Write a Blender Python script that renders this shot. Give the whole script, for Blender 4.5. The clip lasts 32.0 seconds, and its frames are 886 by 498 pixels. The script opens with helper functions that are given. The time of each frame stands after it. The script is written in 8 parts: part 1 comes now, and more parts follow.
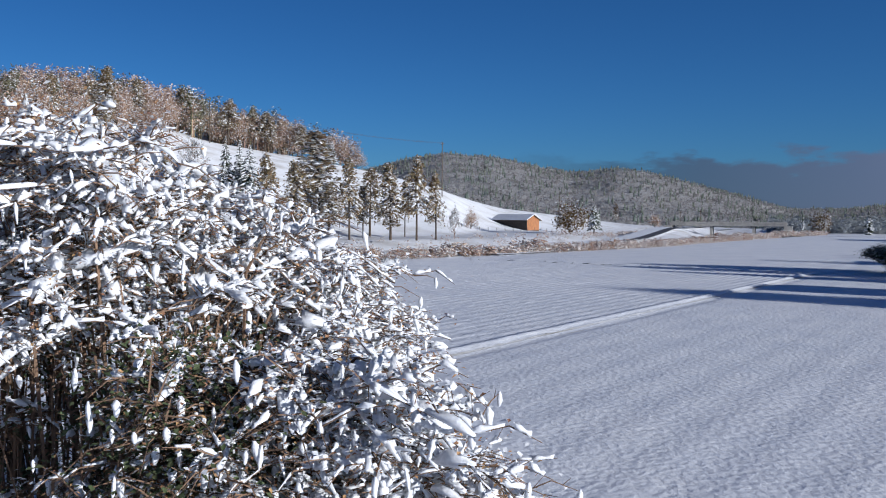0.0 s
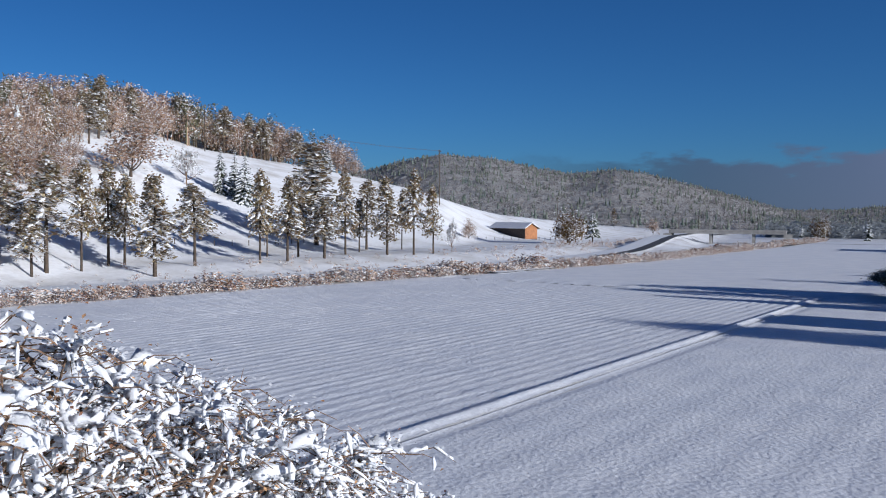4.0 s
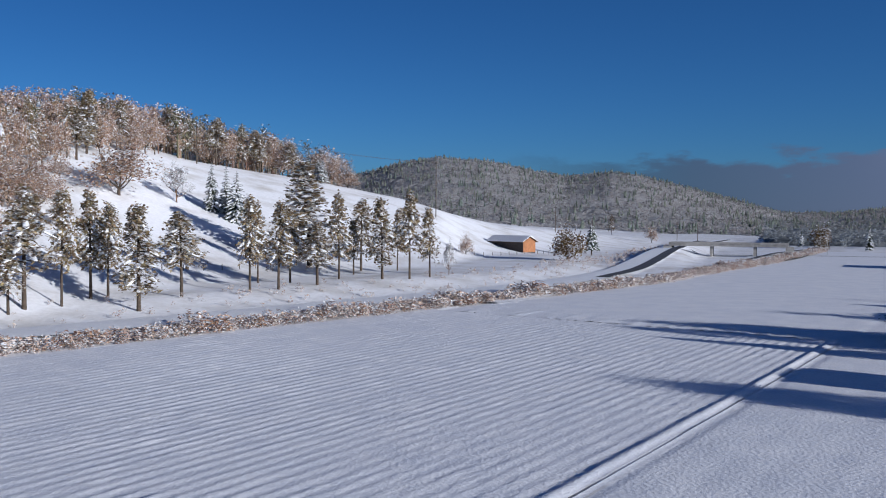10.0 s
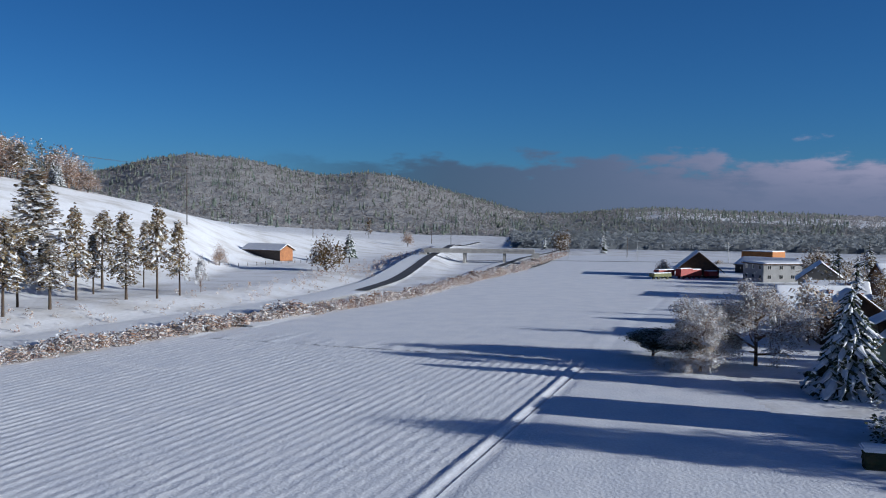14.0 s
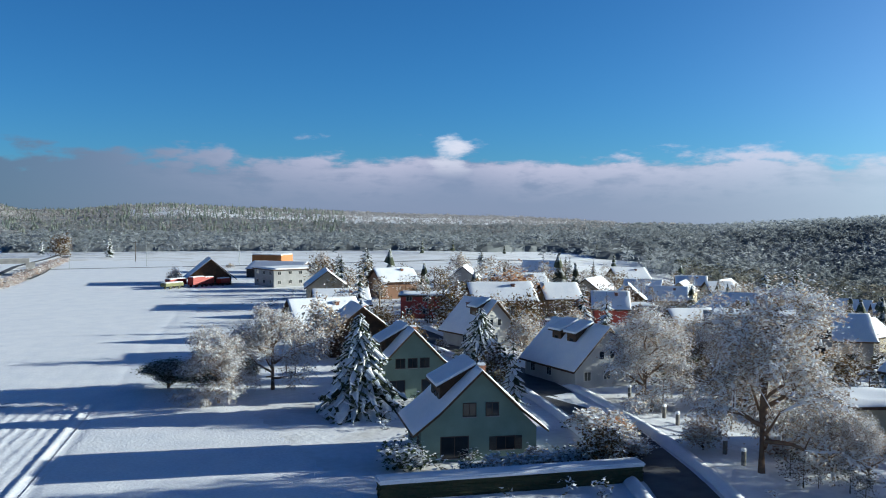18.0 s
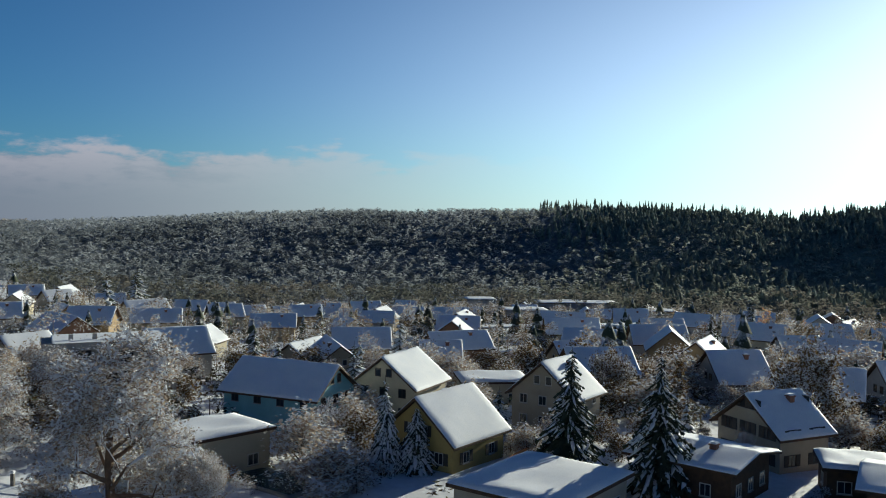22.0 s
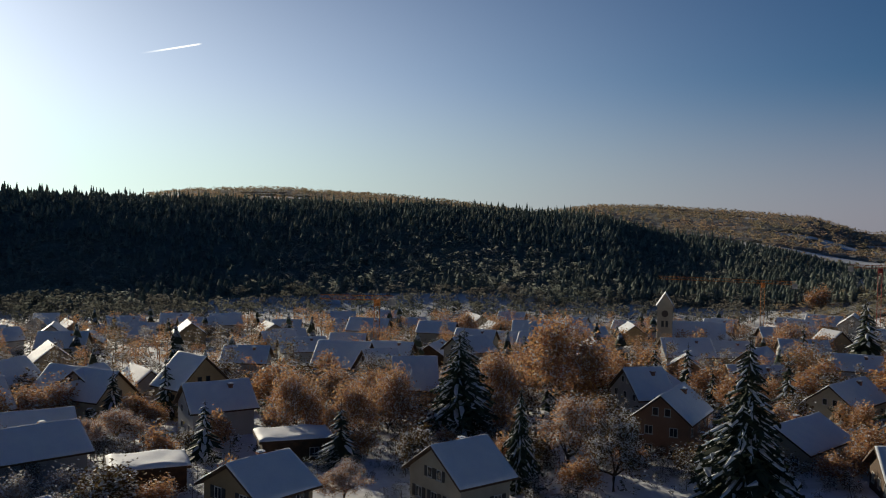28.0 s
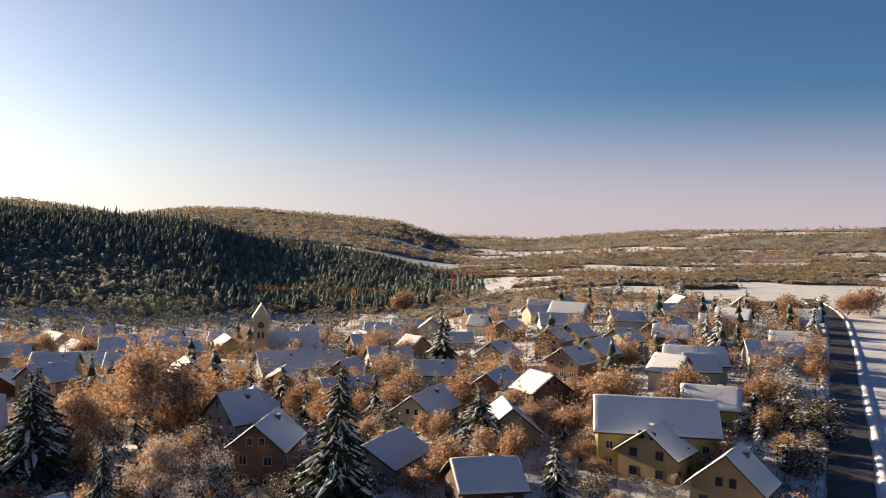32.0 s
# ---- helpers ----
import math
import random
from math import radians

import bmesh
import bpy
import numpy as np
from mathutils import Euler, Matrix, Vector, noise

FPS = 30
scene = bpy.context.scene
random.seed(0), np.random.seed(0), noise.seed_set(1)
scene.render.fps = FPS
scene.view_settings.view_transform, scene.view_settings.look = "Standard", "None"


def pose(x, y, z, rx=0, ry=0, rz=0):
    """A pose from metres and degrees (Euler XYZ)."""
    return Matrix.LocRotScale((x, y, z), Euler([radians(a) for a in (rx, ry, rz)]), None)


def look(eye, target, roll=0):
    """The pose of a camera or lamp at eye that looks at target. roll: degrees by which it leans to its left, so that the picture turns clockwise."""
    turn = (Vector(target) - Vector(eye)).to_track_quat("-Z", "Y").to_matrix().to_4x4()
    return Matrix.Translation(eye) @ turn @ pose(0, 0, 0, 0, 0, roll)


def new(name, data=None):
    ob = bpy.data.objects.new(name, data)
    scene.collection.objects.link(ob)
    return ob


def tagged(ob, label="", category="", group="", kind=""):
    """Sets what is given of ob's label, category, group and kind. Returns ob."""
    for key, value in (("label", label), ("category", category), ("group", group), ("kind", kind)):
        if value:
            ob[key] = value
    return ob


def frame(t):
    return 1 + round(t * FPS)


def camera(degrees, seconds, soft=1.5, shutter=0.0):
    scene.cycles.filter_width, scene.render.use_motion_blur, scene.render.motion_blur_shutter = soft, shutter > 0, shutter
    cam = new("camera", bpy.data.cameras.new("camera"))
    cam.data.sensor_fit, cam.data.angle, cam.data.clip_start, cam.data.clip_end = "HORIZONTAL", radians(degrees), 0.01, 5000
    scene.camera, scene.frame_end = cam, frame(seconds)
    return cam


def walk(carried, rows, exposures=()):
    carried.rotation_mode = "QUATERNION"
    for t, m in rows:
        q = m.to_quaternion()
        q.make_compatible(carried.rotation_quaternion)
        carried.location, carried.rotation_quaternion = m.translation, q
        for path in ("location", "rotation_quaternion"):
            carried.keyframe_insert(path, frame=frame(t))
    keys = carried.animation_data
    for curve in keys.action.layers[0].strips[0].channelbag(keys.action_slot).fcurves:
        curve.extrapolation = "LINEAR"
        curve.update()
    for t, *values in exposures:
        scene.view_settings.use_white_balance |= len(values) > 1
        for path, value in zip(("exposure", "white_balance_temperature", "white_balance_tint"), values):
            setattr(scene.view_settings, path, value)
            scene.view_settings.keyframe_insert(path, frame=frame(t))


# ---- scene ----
# ---------------------------------------------------------------- camera
# rows: seconds, x, y, z, heading (clockwise from +y), pitch, roll
PATH = [
    (0.0, -0.00, -0.00, 7.47, 0.00, -2.26, 0.35),
    (1.0, 0.03, 0.51, 8.13, -0.00, -2.28, 0.29),
    (2.0, 0.03, 1.13, 8.81, 0.08, -2.23, 0.29),
    (3.0, 0.01, 1.90, 9.55, 0.12, -2.22, 0.32),
    (4.0, -0.05, 2.88, 10.43, 0.17, -2.23, 0.33),
    (4.5, -0.08, 3.40, 10.88, 0.21, -2.19, 0.34),
    (6.5, -0.09, 5.51, 12.36, 0.30, -2.16, 0.27),
    (7.0, -0.06, 6.01, 12.73, 0.32, -2.16, 0.28),
    (8.0, -0.03, 7.02, 13.48, 0.35, -2.16, 0.33),
    (9.0, -0.11, 7.94, 14.20, 0.39, -2.17, 0.30),
    (10.0, -0.13, 8.86, 14.99, 0.40, -2.18, 0.28),
    (11.0, -0.06, 9.80, 15.86, 0.49, -2.18, 0.23),
    (12.0, -0.07, 10.73, 16.74, 2.99, -2.17, 0.27),
    (13.0, 0.09, 11.60, 17.57, 9.40, -2.15, 0.35),
    (13.5, 0.18, 12.06, 17.99, 12.63, -2.16, 0.45),
    (15.5, 0.53, 14.12, 19.58, 26.25, -2.20, 0.55),
    (16.0, 0.71, 14.62, 20.06, 29.93, -2.22, 0.54),
    (17.0, 1.27, 15.62, 21.07, 37.67, -2.23, 0.51),
    (18.0, 2.09, 16.65, 22.10, 46.57, -2.28, 0.33),
    (19.0, 2.95, 17.42, 23.10, 54.98, -2.32, 0.50),
    (20.0, 3.75, 18.13, 24.17, 64.18, -2.35, 0.69),
    (20.5, 4.20, 18.31, 24.67, 69.20, -2.34, 0.74),
    (21.0, 4.70, 18.40, 25.17, 74.80, -2.33, 0.71),
    (21.5, 5.22, 18.43, 25.67, 80.86, -2.30, 0.73),
    (22.0, 5.75, 18.40, 26.17, 87.14, -2.28, 0.80),
    (22.5, 6.32, 18.30, 26.67, 93.36, -2.26, 0.85),
    (23.0, 6.92, 18.12, 27.15, 99.35, -2.25, 0.86),
    (23.5, 7.50, 17.88, 27.62, 105.28, -2.23, 0.91),
    (24.0, 8.01, 17.57, 28.06, 111.45, -2.21, 0.94),
    (24.5, 8.47, 17.19, 28.49, 117.71, -2.21, 1.03),
    (25.0, 8.89, 16.77, 28.93, 123.88, -2.18, 1.25),
    (25.5, 9.30, 16.32, 29.39, 130.03, -2.16, 1.47),
    (26.0, 9.69, 15.86, 29.87, 136.23, -2.14, 1.63),
    (26.5, 10.04, 15.39, 30.36, 142.27, -2.11, 1.79),
    (28.5, 10.45, 13.13, 32.45, 163.67, -2.26, 0.88),
    (29.0, 10.41, 12.73, 32.93, 168.12, -2.21, 0.92),
    (30.0, 10.32, 12.13, 33.83, 175.31, -2.01, 1.04),
    (31.0, 10.25, 11.81, 34.65, 180.73, -1.72, 1.24),
    (32.0, 10.23, 11.40, 35.55, 184.19, -1.57, 1.55),
]
EXPOSURES = [
    (0.0, 0.38, 5800, 6), (11.0, 0.28, 5750, 8), (15.5, 0.5, 5750, 0), (17.5, 1.05, 5950, -5), (20.0, 1.1, 6150, -9),
    (22.0, 0.45, 6600, -8), (24.0, -0.4, 6750, -5), (26.5, -0.55, 6950, -3), (28.5, 0.1, 7700, 3), (30.0, 0.8, 8700, 6), (32.0, 1.05, 9300, 9),
]


def aim(x, y, z, head, pitch, roll):
    a, p = radians(head), radians(pitch)
    d = Vector((math.sin(a) * math.cos(p), math.cos(a) * math.cos(p), math.sin(p)))
    return look((x, y, z), Vector((x, y, z)) + d * 100, roll)


cam = camera(52.75, 32.0, 1.05)
walk(cam, [(r[0], aim(*r[1:])) for r in PATH], EXPOSURES)

# ---------------------------------------------------------------- world and sun
SUN_AZ, SUN_EL = 125.3, 12.6
sun_dir = Vector((math.sin(radians(SUN_AZ)) * math.cos(radians(SUN_EL)), math.cos(radians(SUN_AZ)) * math.cos(radians(SUN_EL)), math.sin(radians(SUN_EL))))
world = bpy.data.worlds.new("winter_sky")
scene.world = world
world.use_nodes = True
wn, wl = world.node_tree.nodes, world.node_tree.links
wn.clear()


def wnode(kind, **props):
    n = wn.new(kind)
    for k, v in props.items():
        setattr(n, k, v)
    return n


def wmath(op, a, b=None, clamp=False):
    n = wnode("ShaderNodeMath", operation=op, use_clamp=clamp)
    for i, v in enumerate((a, b)):
        if v is None:
            continue
        if isinstance(v, (int, float)):
            n.inputs[i].default_value = v
        else:
            wl.new(v, n.inputs[i])
    return n.outputs[0]


def wramp(v, lo, hi):
    n = wnode("ShaderNodeMapRange", interpolation_type="SMOOTHSTEP")
    wl.new(v, n.inputs[0])
    n.inputs[1].default_value, n.inputs[2].default_value = lo, hi
    return n.outputs[0]


def wmix(f, a, b):
    n = wnode("ShaderNodeMix", data_type="RGBA")
    for s, v in ((n.inputs[0], f), (n.inputs[6], a), (n.inputs[7], b)):
        if isinstance(v, (int, float)):
            s.default_value = v
        elif isinstance(v, tuple):
            s.default_value = (*v, 1)
        else:
            wl.new(v, s)
    return n.outputs[2]


sky = wnode("ShaderNodeTexSky", sky_type="NISHITA", sun_disc=False)
sky.sun_elevation, sky.sun_rotation = radians(SUN_EL), radians(SUN_AZ)
sky.air_density, sky.dust_density, sky.ozone_density, sky.altitude = 0.9, 0.15, 4.5, 600
coord = wnode("ShaderNodeTexCoord")
sep = wnode("ShaderNodeSeparateXYZ")
wl.new(coord.outputs["Generated"], sep.inputs[0])
dx, dy, dz = sep.outputs
SKY = 0.046
scaled = wnode("ShaderNodeVectorMath", operation="SCALE")
wl.new(sky.outputs[0], scaled.inputs[0])
scaled.inputs[3].default_value = SKY
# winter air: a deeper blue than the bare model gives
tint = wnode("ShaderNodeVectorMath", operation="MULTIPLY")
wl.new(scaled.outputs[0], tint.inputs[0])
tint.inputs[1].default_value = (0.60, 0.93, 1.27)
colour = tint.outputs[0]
# the unseen upper sky is dimmed and blued to weaken the light in shade
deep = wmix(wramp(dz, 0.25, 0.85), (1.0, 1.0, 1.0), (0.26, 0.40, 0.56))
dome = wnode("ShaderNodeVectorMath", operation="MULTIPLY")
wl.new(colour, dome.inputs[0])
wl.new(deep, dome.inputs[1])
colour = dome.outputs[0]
away = wmath("COSINE", wmath("ADD", wmath("ARCTAN2", dx, dy), 0.95))
darker = wmix(wmath("MULTIPLY", wramp(away, 0.0, 1.0), wramp(dz, 0.02, 0.25)), (1.0, 1.0, 1.0), (0.80, 0.84, 0.86))
dome2 = wnode("ShaderNodeVectorMath", operation="MULTIPLY")
wl.new(colour, dome2.inputs[0])
wl.new(darker, dome2.inputs[1])
colour = dome2.outputs[0]
# the low cloud bank in the north-east: shaded grey-blue base, lit billowing tops
az = wmath("ARCTAN2", dx, dy)
comb = wnode("ShaderNodeCombineXYZ")
wl.new(wmath("MULTIPLY", az, 3.0), comb.inputs[0])
wl.new(wmath("MULTIPLY", dz, 9.0), comb.inputs[1])
puff = wnode("ShaderNodeTexNoise")
puff.inputs["Scale"].default_value, puff.inputs["Detail"].default_value, puff.inputs["Roughness"].default_value = 4.2, 8, 0.58
wl.new(comb.outputs[0], puff.inputs["Vector"])
puffv = puff.outputs[0]
top = wmath("ADD", 0.062, wmath("MULTIPLY", wmath("SUBTRACT", puffv, 0.5), 0.10))
# one tall heap of cumulus in the bank
hump = wmath("SUBTRACT", az, 0.822)
hump = wmath("EXPONENT", wmath("MULTIPLY", wmath("MULTIPLY", hump, hump), -350.0))
top = wmath("ADD", top, wmath("MULTIPLY", hump, 0.012))
bank = wmath("MULTIPLY", wramp(wmath("SUBTRACT", top, dz), -0.006, 0.012), wmath("MULTIPLY", wramp(az, 0.02, 0.30), wmath("SUBTRACT", 1.0, wramp(az, 1.25, 1.75))))
lit = wmath("MULTIPLY", wramp(wmath("SUBTRACT", top, dz), 0.058, 0.0), wramp(puffv, 0.35, 0.62))
lit = wmath("MULTIPLY", lit, wramp(az, 0.42, 0.85))
shaded = wmix(wramp(az, 0.1, 0.75), (0.040, 0.068, 0.108), (0.135, 0.14, 0.215))
cloud = wmix(lit, shaded, (0.37, 0.31, 0.39))
cloud = wmix(wramp(az, 0.85, 1.6), cloud, (0.24, 0.24, 0.31))
colour = wmix(wmath("MULTIPLY", bank, 0.88), colour, cloud)
# one bright heap of cumulus rising out of the bank
ha = wmath("MULTIPLY", wmath("SUBTRACT", az, 0.822), 34.0)
hd = wmath("MULTIPLY", wmath("SUBTRACT", dz, 0.064), 44.0)
heap = wmath("SUBTRACT", 1.0, wmath("ADD", wmath("MULTIPLY", ha, ha), wmath("MULTIPLY", hd, hd)))
heap = wramp(wmath("ADD", heap, wmath("MULTIPLY", wmath("SUBTRACT", puffv, 0.5), 4.5)), 0.0, 0.9)
colour = wmix(wmath("MULTIPLY", heap, wmath("MULTIPLY", wramp(dz, 0.030, 0.075), 0.75)), colour, (0.42, 0.38, 0.44))
# thin haze along the horizon in the south and west
haze = wmath("MULTIPLY", wmath("SUBTRACT", 1.0, wramp(dz, 0.0, 0.16)), wmath("MULTIPLY", wramp(wmath("ABSOLUTE", az), 1.1, 2.2), 0.65))
colour = wmix(haze, colour, (0.33, 0.29, 0.43))
# a short contrail in the south
off = wmath("ABSOLUTE", wmath("SUBTRACT", dz, wmath("ADD", 0.1607, wmath("MULTIPLY", wmath("SUBTRACT", az, 2.4416), 0.2236))))
trail = wmath("MULTIPLY", wramp(off, 0.0012, 0.0004), wmath("MULTIPLY", wramp(az, 2.4416, 2.4849), wramp(az, 2.5074, 2.4994)))
colour = wmix(wmath("MULTIPLY", trail, 0.8), colour, (1.3, 1.3, 1.35))
# the glow round the low sun
dot = wnode("ShaderNodeVectorMath", operation="DOT_PRODUCT")
wl.new(coord.outputs["Generated"], dot.inputs[0])
dot.inputs[1].default_value = sun_dir
cosang = wmath("MAXIMUM", dot.outputs["Value"], 0.0)
low = wmath("SUBTRACT", 1.0, wmath("MULTIPLY", wramp(dz, -0.05, 0.42), 0.88))
glow = wmath("MULTIPLY", wmath("POWER", cosang, 5.0), wmath("MULTIPLY", low, 0.78))
glow = wmath("ADD", glow, wmath("MULTIPLY", wmath("POWER", cosang, 14.0), wmath("MULTIPLY", low, 0.24)))
glow = wmath("ADD", glow, wmath("MULTIPLY", wmath("POWER", cosang, 60.0), 0.34))
glow = wmath("ADD", glow, wmath("MULTIPLY", wmath("POWER", cosang, 1600.0), 2.5))
gl = wnode("ShaderNodeVectorMath", operation="SCALE")
wl.new(wmix(wramp(dz, 0.02, 0.15), (0.76, 1.0, 0.96), (0.95, 0.96, 1.10)), gl.inputs[0])
wl.new(glow, gl.inputs[3])
addc = wnode("ShaderNodeVectorMath", operation="ADD")
wl.new(colour, addc.inputs[0])
wl.new(gl.outputs[0], addc.inputs[1])
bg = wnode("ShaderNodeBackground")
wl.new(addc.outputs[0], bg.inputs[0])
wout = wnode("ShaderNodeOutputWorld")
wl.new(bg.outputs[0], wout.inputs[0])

lamp = bpy.data.lights.new("sun", "SUN")
lamp.energy, lamp.angle, lamp.color = 5.0, radians(0.5), (1.0, 0.915, 0.83)
sun = new("sun", lamp)
sun.matrix_world = look(sun_dir * 300, (0, 0, 0))


# ---------------------------------------------------------------- materials
def material(name, base, rough=0.8, second=None, scale=3.0, fine=40.0, bump=0.15, metal=0.0, snow=0.0, island=0.0, contrast=(0.35, 0.65), dist=0.05, objvar=0.0, spec=0.3, through_light=0.0):
    """A surface of one base colour, mottled at two scales, with fine relief; snow: how much of the upward faces is covered."""
    m = bpy.data.materials.new(name)
    m.use_nodes = True
    nt = m.node_tree
    n, l = nt.nodes, nt.links
    b = n["Principled BSDF"]
    b.inputs["Roughness"].default_value, b.inputs["Metallic"].default_value = rough, metal
    b.inputs["Specular IOR Level"].default_value = spec
    geo = n.new("ShaderNodeNewGeometry")
    big, small = n.new("ShaderNodeTexNoise"), n.new("ShaderNodeTexNoise")
    for t, s in ((big, scale), (small, fine)):
        t.inputs["Scale"].default_value, t.inputs["Detail"].default_value = s, 4
        l.new(geo.outputs["Position"], t.inputs["Vector"])
    ramp = n.new("ShaderNodeMapRange")
    l.new(big.outputs[0], ramp.inputs[0])
    ramp.inputs[1].default_value, ramp.inputs[2].default_value = contrast
    second = second or tuple(c * 0.8 for c in base)
    mix = n.new("ShaderNodeMix")
    mix.data_type = "RGBA"
    mix.inputs[6].default_value, mix.inputs[7].default_value = (*base, 1), (*second, 1)
    l.new(ramp.outputs[0], mix.inputs[0])
    out = mix.outputs[2]
    fm = n.new("ShaderNodeMix")
    fm.data_type, fm.blend_type = "RGBA", "MULTIPLY"
    fr = n.new("ShaderNodeMapRange")
    l.new(small.outputs[0], fr.inputs[0])
    fr.inputs[3].default_value, fr.inputs[4].default_value = 0.82, 1.15
    fm.inputs[0].default_value = 1.0
    l.new(out, fm.inputs[6])
    l.new(fr.outputs[0], fm.inputs[7])
    out = fm.outputs[2]
    if island or objvar:
        hsv = n.new("ShaderNodeHueSaturation")
        l.new(out, hsv.inputs["Color"])
        src = geo.outputs["Random Per Island"]
        amount = island
        if objvar:
            src, amount = n.new("ShaderNodeObjectInfo").outputs["Random"], objvar
        vr = n.new("ShaderNodeMapRange")
        l.new(src, vr.inputs[0])
        vr.inputs[3].default_value, vr.inputs[4].default_value = 1 - amount, 1 + amount
        l.new(vr.outputs[0], hsv.inputs["Value"])
        hr = n.new("ShaderNodeMapRange")
        l.new(src, hr.inputs[0])
        hr.inputs[3].default_value, hr.inputs[4].default_value = 0.5 - amount * 0.05, 0.5 + amount * 0.05
        l.new(hr.outputs[0], hsv.inputs["Hue"])
        out = hsv.outputs[0]
    if snow:  # below 0: only a little on the flattest faces
        sp = n.new("ShaderNodeSeparateXYZ")
        l.new(geo.outputs["Normal"], sp.inputs[0])
        add = n.new("ShaderNodeMath")
        add.operation = "MULTIPLY_ADD"
        l.new(small.outputs[0], add.inputs[0])
        add.inputs[1].default_value = 0.8
        l.new(sp.outputs[2], add.inputs[2])
        sr = n.new("ShaderNodeMapRange")
        l.new(add.outputs[0], sr.inputs[0])
        sr.inputs[1].default_value, sr.inputs[2].default_value = 1.05 - snow, 1.30 - snow
        sm = n.new("ShaderNodeMix")
        sm.data_type = "RGBA"
        l.new(sr.outputs[0], sm.inputs[0])
        l.new(out, sm.inputs[6])
        sm.inputs[7].default_value = (0.80, 0.82, 0.85, 1)
        out = sm.outputs[2]
    l.new(out, b.inputs["Base Color"])
    if bump:
        bp = n.new("ShaderNodeBump")
        bp.inputs["Strength"].default_value, bp.inputs["Distance"].default_value = bump, dist
        l.new(small.outputs[0], bp.inputs["Height"])
        l.new(bp.outputs[0], b.inputs["Normal"])
    if through_light:
        tr = n.new("ShaderNodeBsdfTranslucent")
        l.new(out, tr.inputs[0])
        ms = n.new("ShaderNodeMixShader")
        ms.inputs[0].default_value = through_light
        l.new(b.outputs[0], ms.inputs[1])
        l.new(tr.outputs[0], ms.inputs[2])
        l.new(ms.outputs[0], n["Material Output"].inputs[0])
    return m


SNOW = material("snow", (0.84, 0.85, 0.88), 0.65, (0.78, 0.80, 0.85), 0.6, 9.0, 0.35, dist=0.06, spec=0.2)
FIELD = material("field_snow", (0.80, 0.81, 0.85), 0.7, (0.72, 0.74, 0.80), 0.25, 3.5, 0.5, dist=0.10, spec=0.2)
GROUND = material("village_snow", (0.80, 0.81, 0.85), 0.7, (0.50, 0.48, 0.46), 0.10, 1.2, 0.5, dist=0.15, spec=0.2, contrast=(0.45, 0.8))
CLUMP = material("clinging_snow", (0.86, 0.87, 0.90), 0.6, (0.76, 0.78, 0.83), 2.0, 14.0, 0.3, spec=0.2, through_light=0.2)
ASPHALT = material("asphalt", (0.05, 0.05, 0.055), 0.7, (0.09, 0.09, 0.10), 0.5, 12, 0.2)
BARK = material("bark", (0.09, 0.065, 0.05), 0.9, (0.05, 0.04, 0.03), 3, 18, 0.5)
NEEDLE = material("needles", (0.030, 0.050, 0.030), 0.8, (0.055, 0.060, 0.035), 2, 15, 0.3, objvar=0.25, through_light=0.15)
BROWNTWIG = material("brown_frosted_twigs", (0.46, 0.32, 0.24), 0.85, (0.30, 0.20, 0.14), 1.0, 10, 0.3, snow=0.0, island=0.4, through_light=0.3)
PINENEEDLE = material("pine_needles", (0.34, 0.24, 0.14), 0.8, (0.18, 0.145, 0.085), 1.5, 14, 0.3, snow=-0.15, island=0.45, through_light=0.3)
FROST = material("frosted_twigs", (0.60, 0.52, 0.44), 0.8, (0.38, 0.29, 0.22), 1.2, 10, 0.3, island=0.35, through_light=0.25)
AUTUMN = material("autumn_leaves", (0.58, 0.33, 0.18), 0.8, (0.42, 0.24, 0.13), 1.2, 10, 0.3, island=0.4, through_light=0.45)
TWIG = material("brown_twigs", (0.20, 0.125, 0.08), 0.85, (0.12, 0.08, 0.055), 3, 18, 0.3)
BARKLEAF = material("dry_twigs", (0.12, 0.085, 0.06), 0.9, (0.07, 0.05, 0.04), 2, 12, 0.2)
LARCH = material("larch_needles", (0.20, 0.12, 0.05), 0.8, (0.10, 0.07, 0.035), 1.5, 12, 0.3, island=0.4, through_light=0.3)
HEDGE = material("hedge_leaves", (0.085, 0.105, 0.05), 0.8, (0.05, 0.065, 0.03), 2, 14, 0.3, island=0.4, through_light=0.2)
# ridge conifers: base lifted pale, so haze over the shaded slope is painted in
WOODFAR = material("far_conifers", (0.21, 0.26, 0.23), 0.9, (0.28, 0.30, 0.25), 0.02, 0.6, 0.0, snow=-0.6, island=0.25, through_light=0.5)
VALLEY = material("valley_trees", (0.17, 0.155, 0.135), 0.9, (0.10, 0.11, 0.095), 0.02, 0.6, 0.0, snow=0.0, island=0.25, through_light=0.45)
WOODPALE = material("far_frosted_trees", (0.31, 0.33, 0.35), 0.9, (0.20, 0.22, 0.235), 0.012, 0.5, 0.0, snow=-0.6, island=0.25, through_light=0.5)
HILLFROST = material("far_hill_frosted_trees", (0.37, 0.35, 0.35), 0.9, (0.23, 0.22, 0.22), 0.012, 0.5, 0.0, snow=-0.25, island=0.25, through_light=0.5)
# base raised so the haze on the western hills sits in the colour
WOODRUST = material("far_rust_trees", (0.36, 0.25, 0.17), 0.9, (0.21, 0.19, 0.13), 0.012, 0.6, 0.0, snow=-0.25, island=0.25, through_light=0.5)
# lifted likewise: haze is put into the colour of the ridge's leafless trees
WOODHAZED = material("leafless_wood", (0.32, 0.32, 0.28), 0.9, (0.25, 0.275, 0.235), 0.02, 0.6, 0.0, snow=-0.6, island=0.25, through_light=0.5)
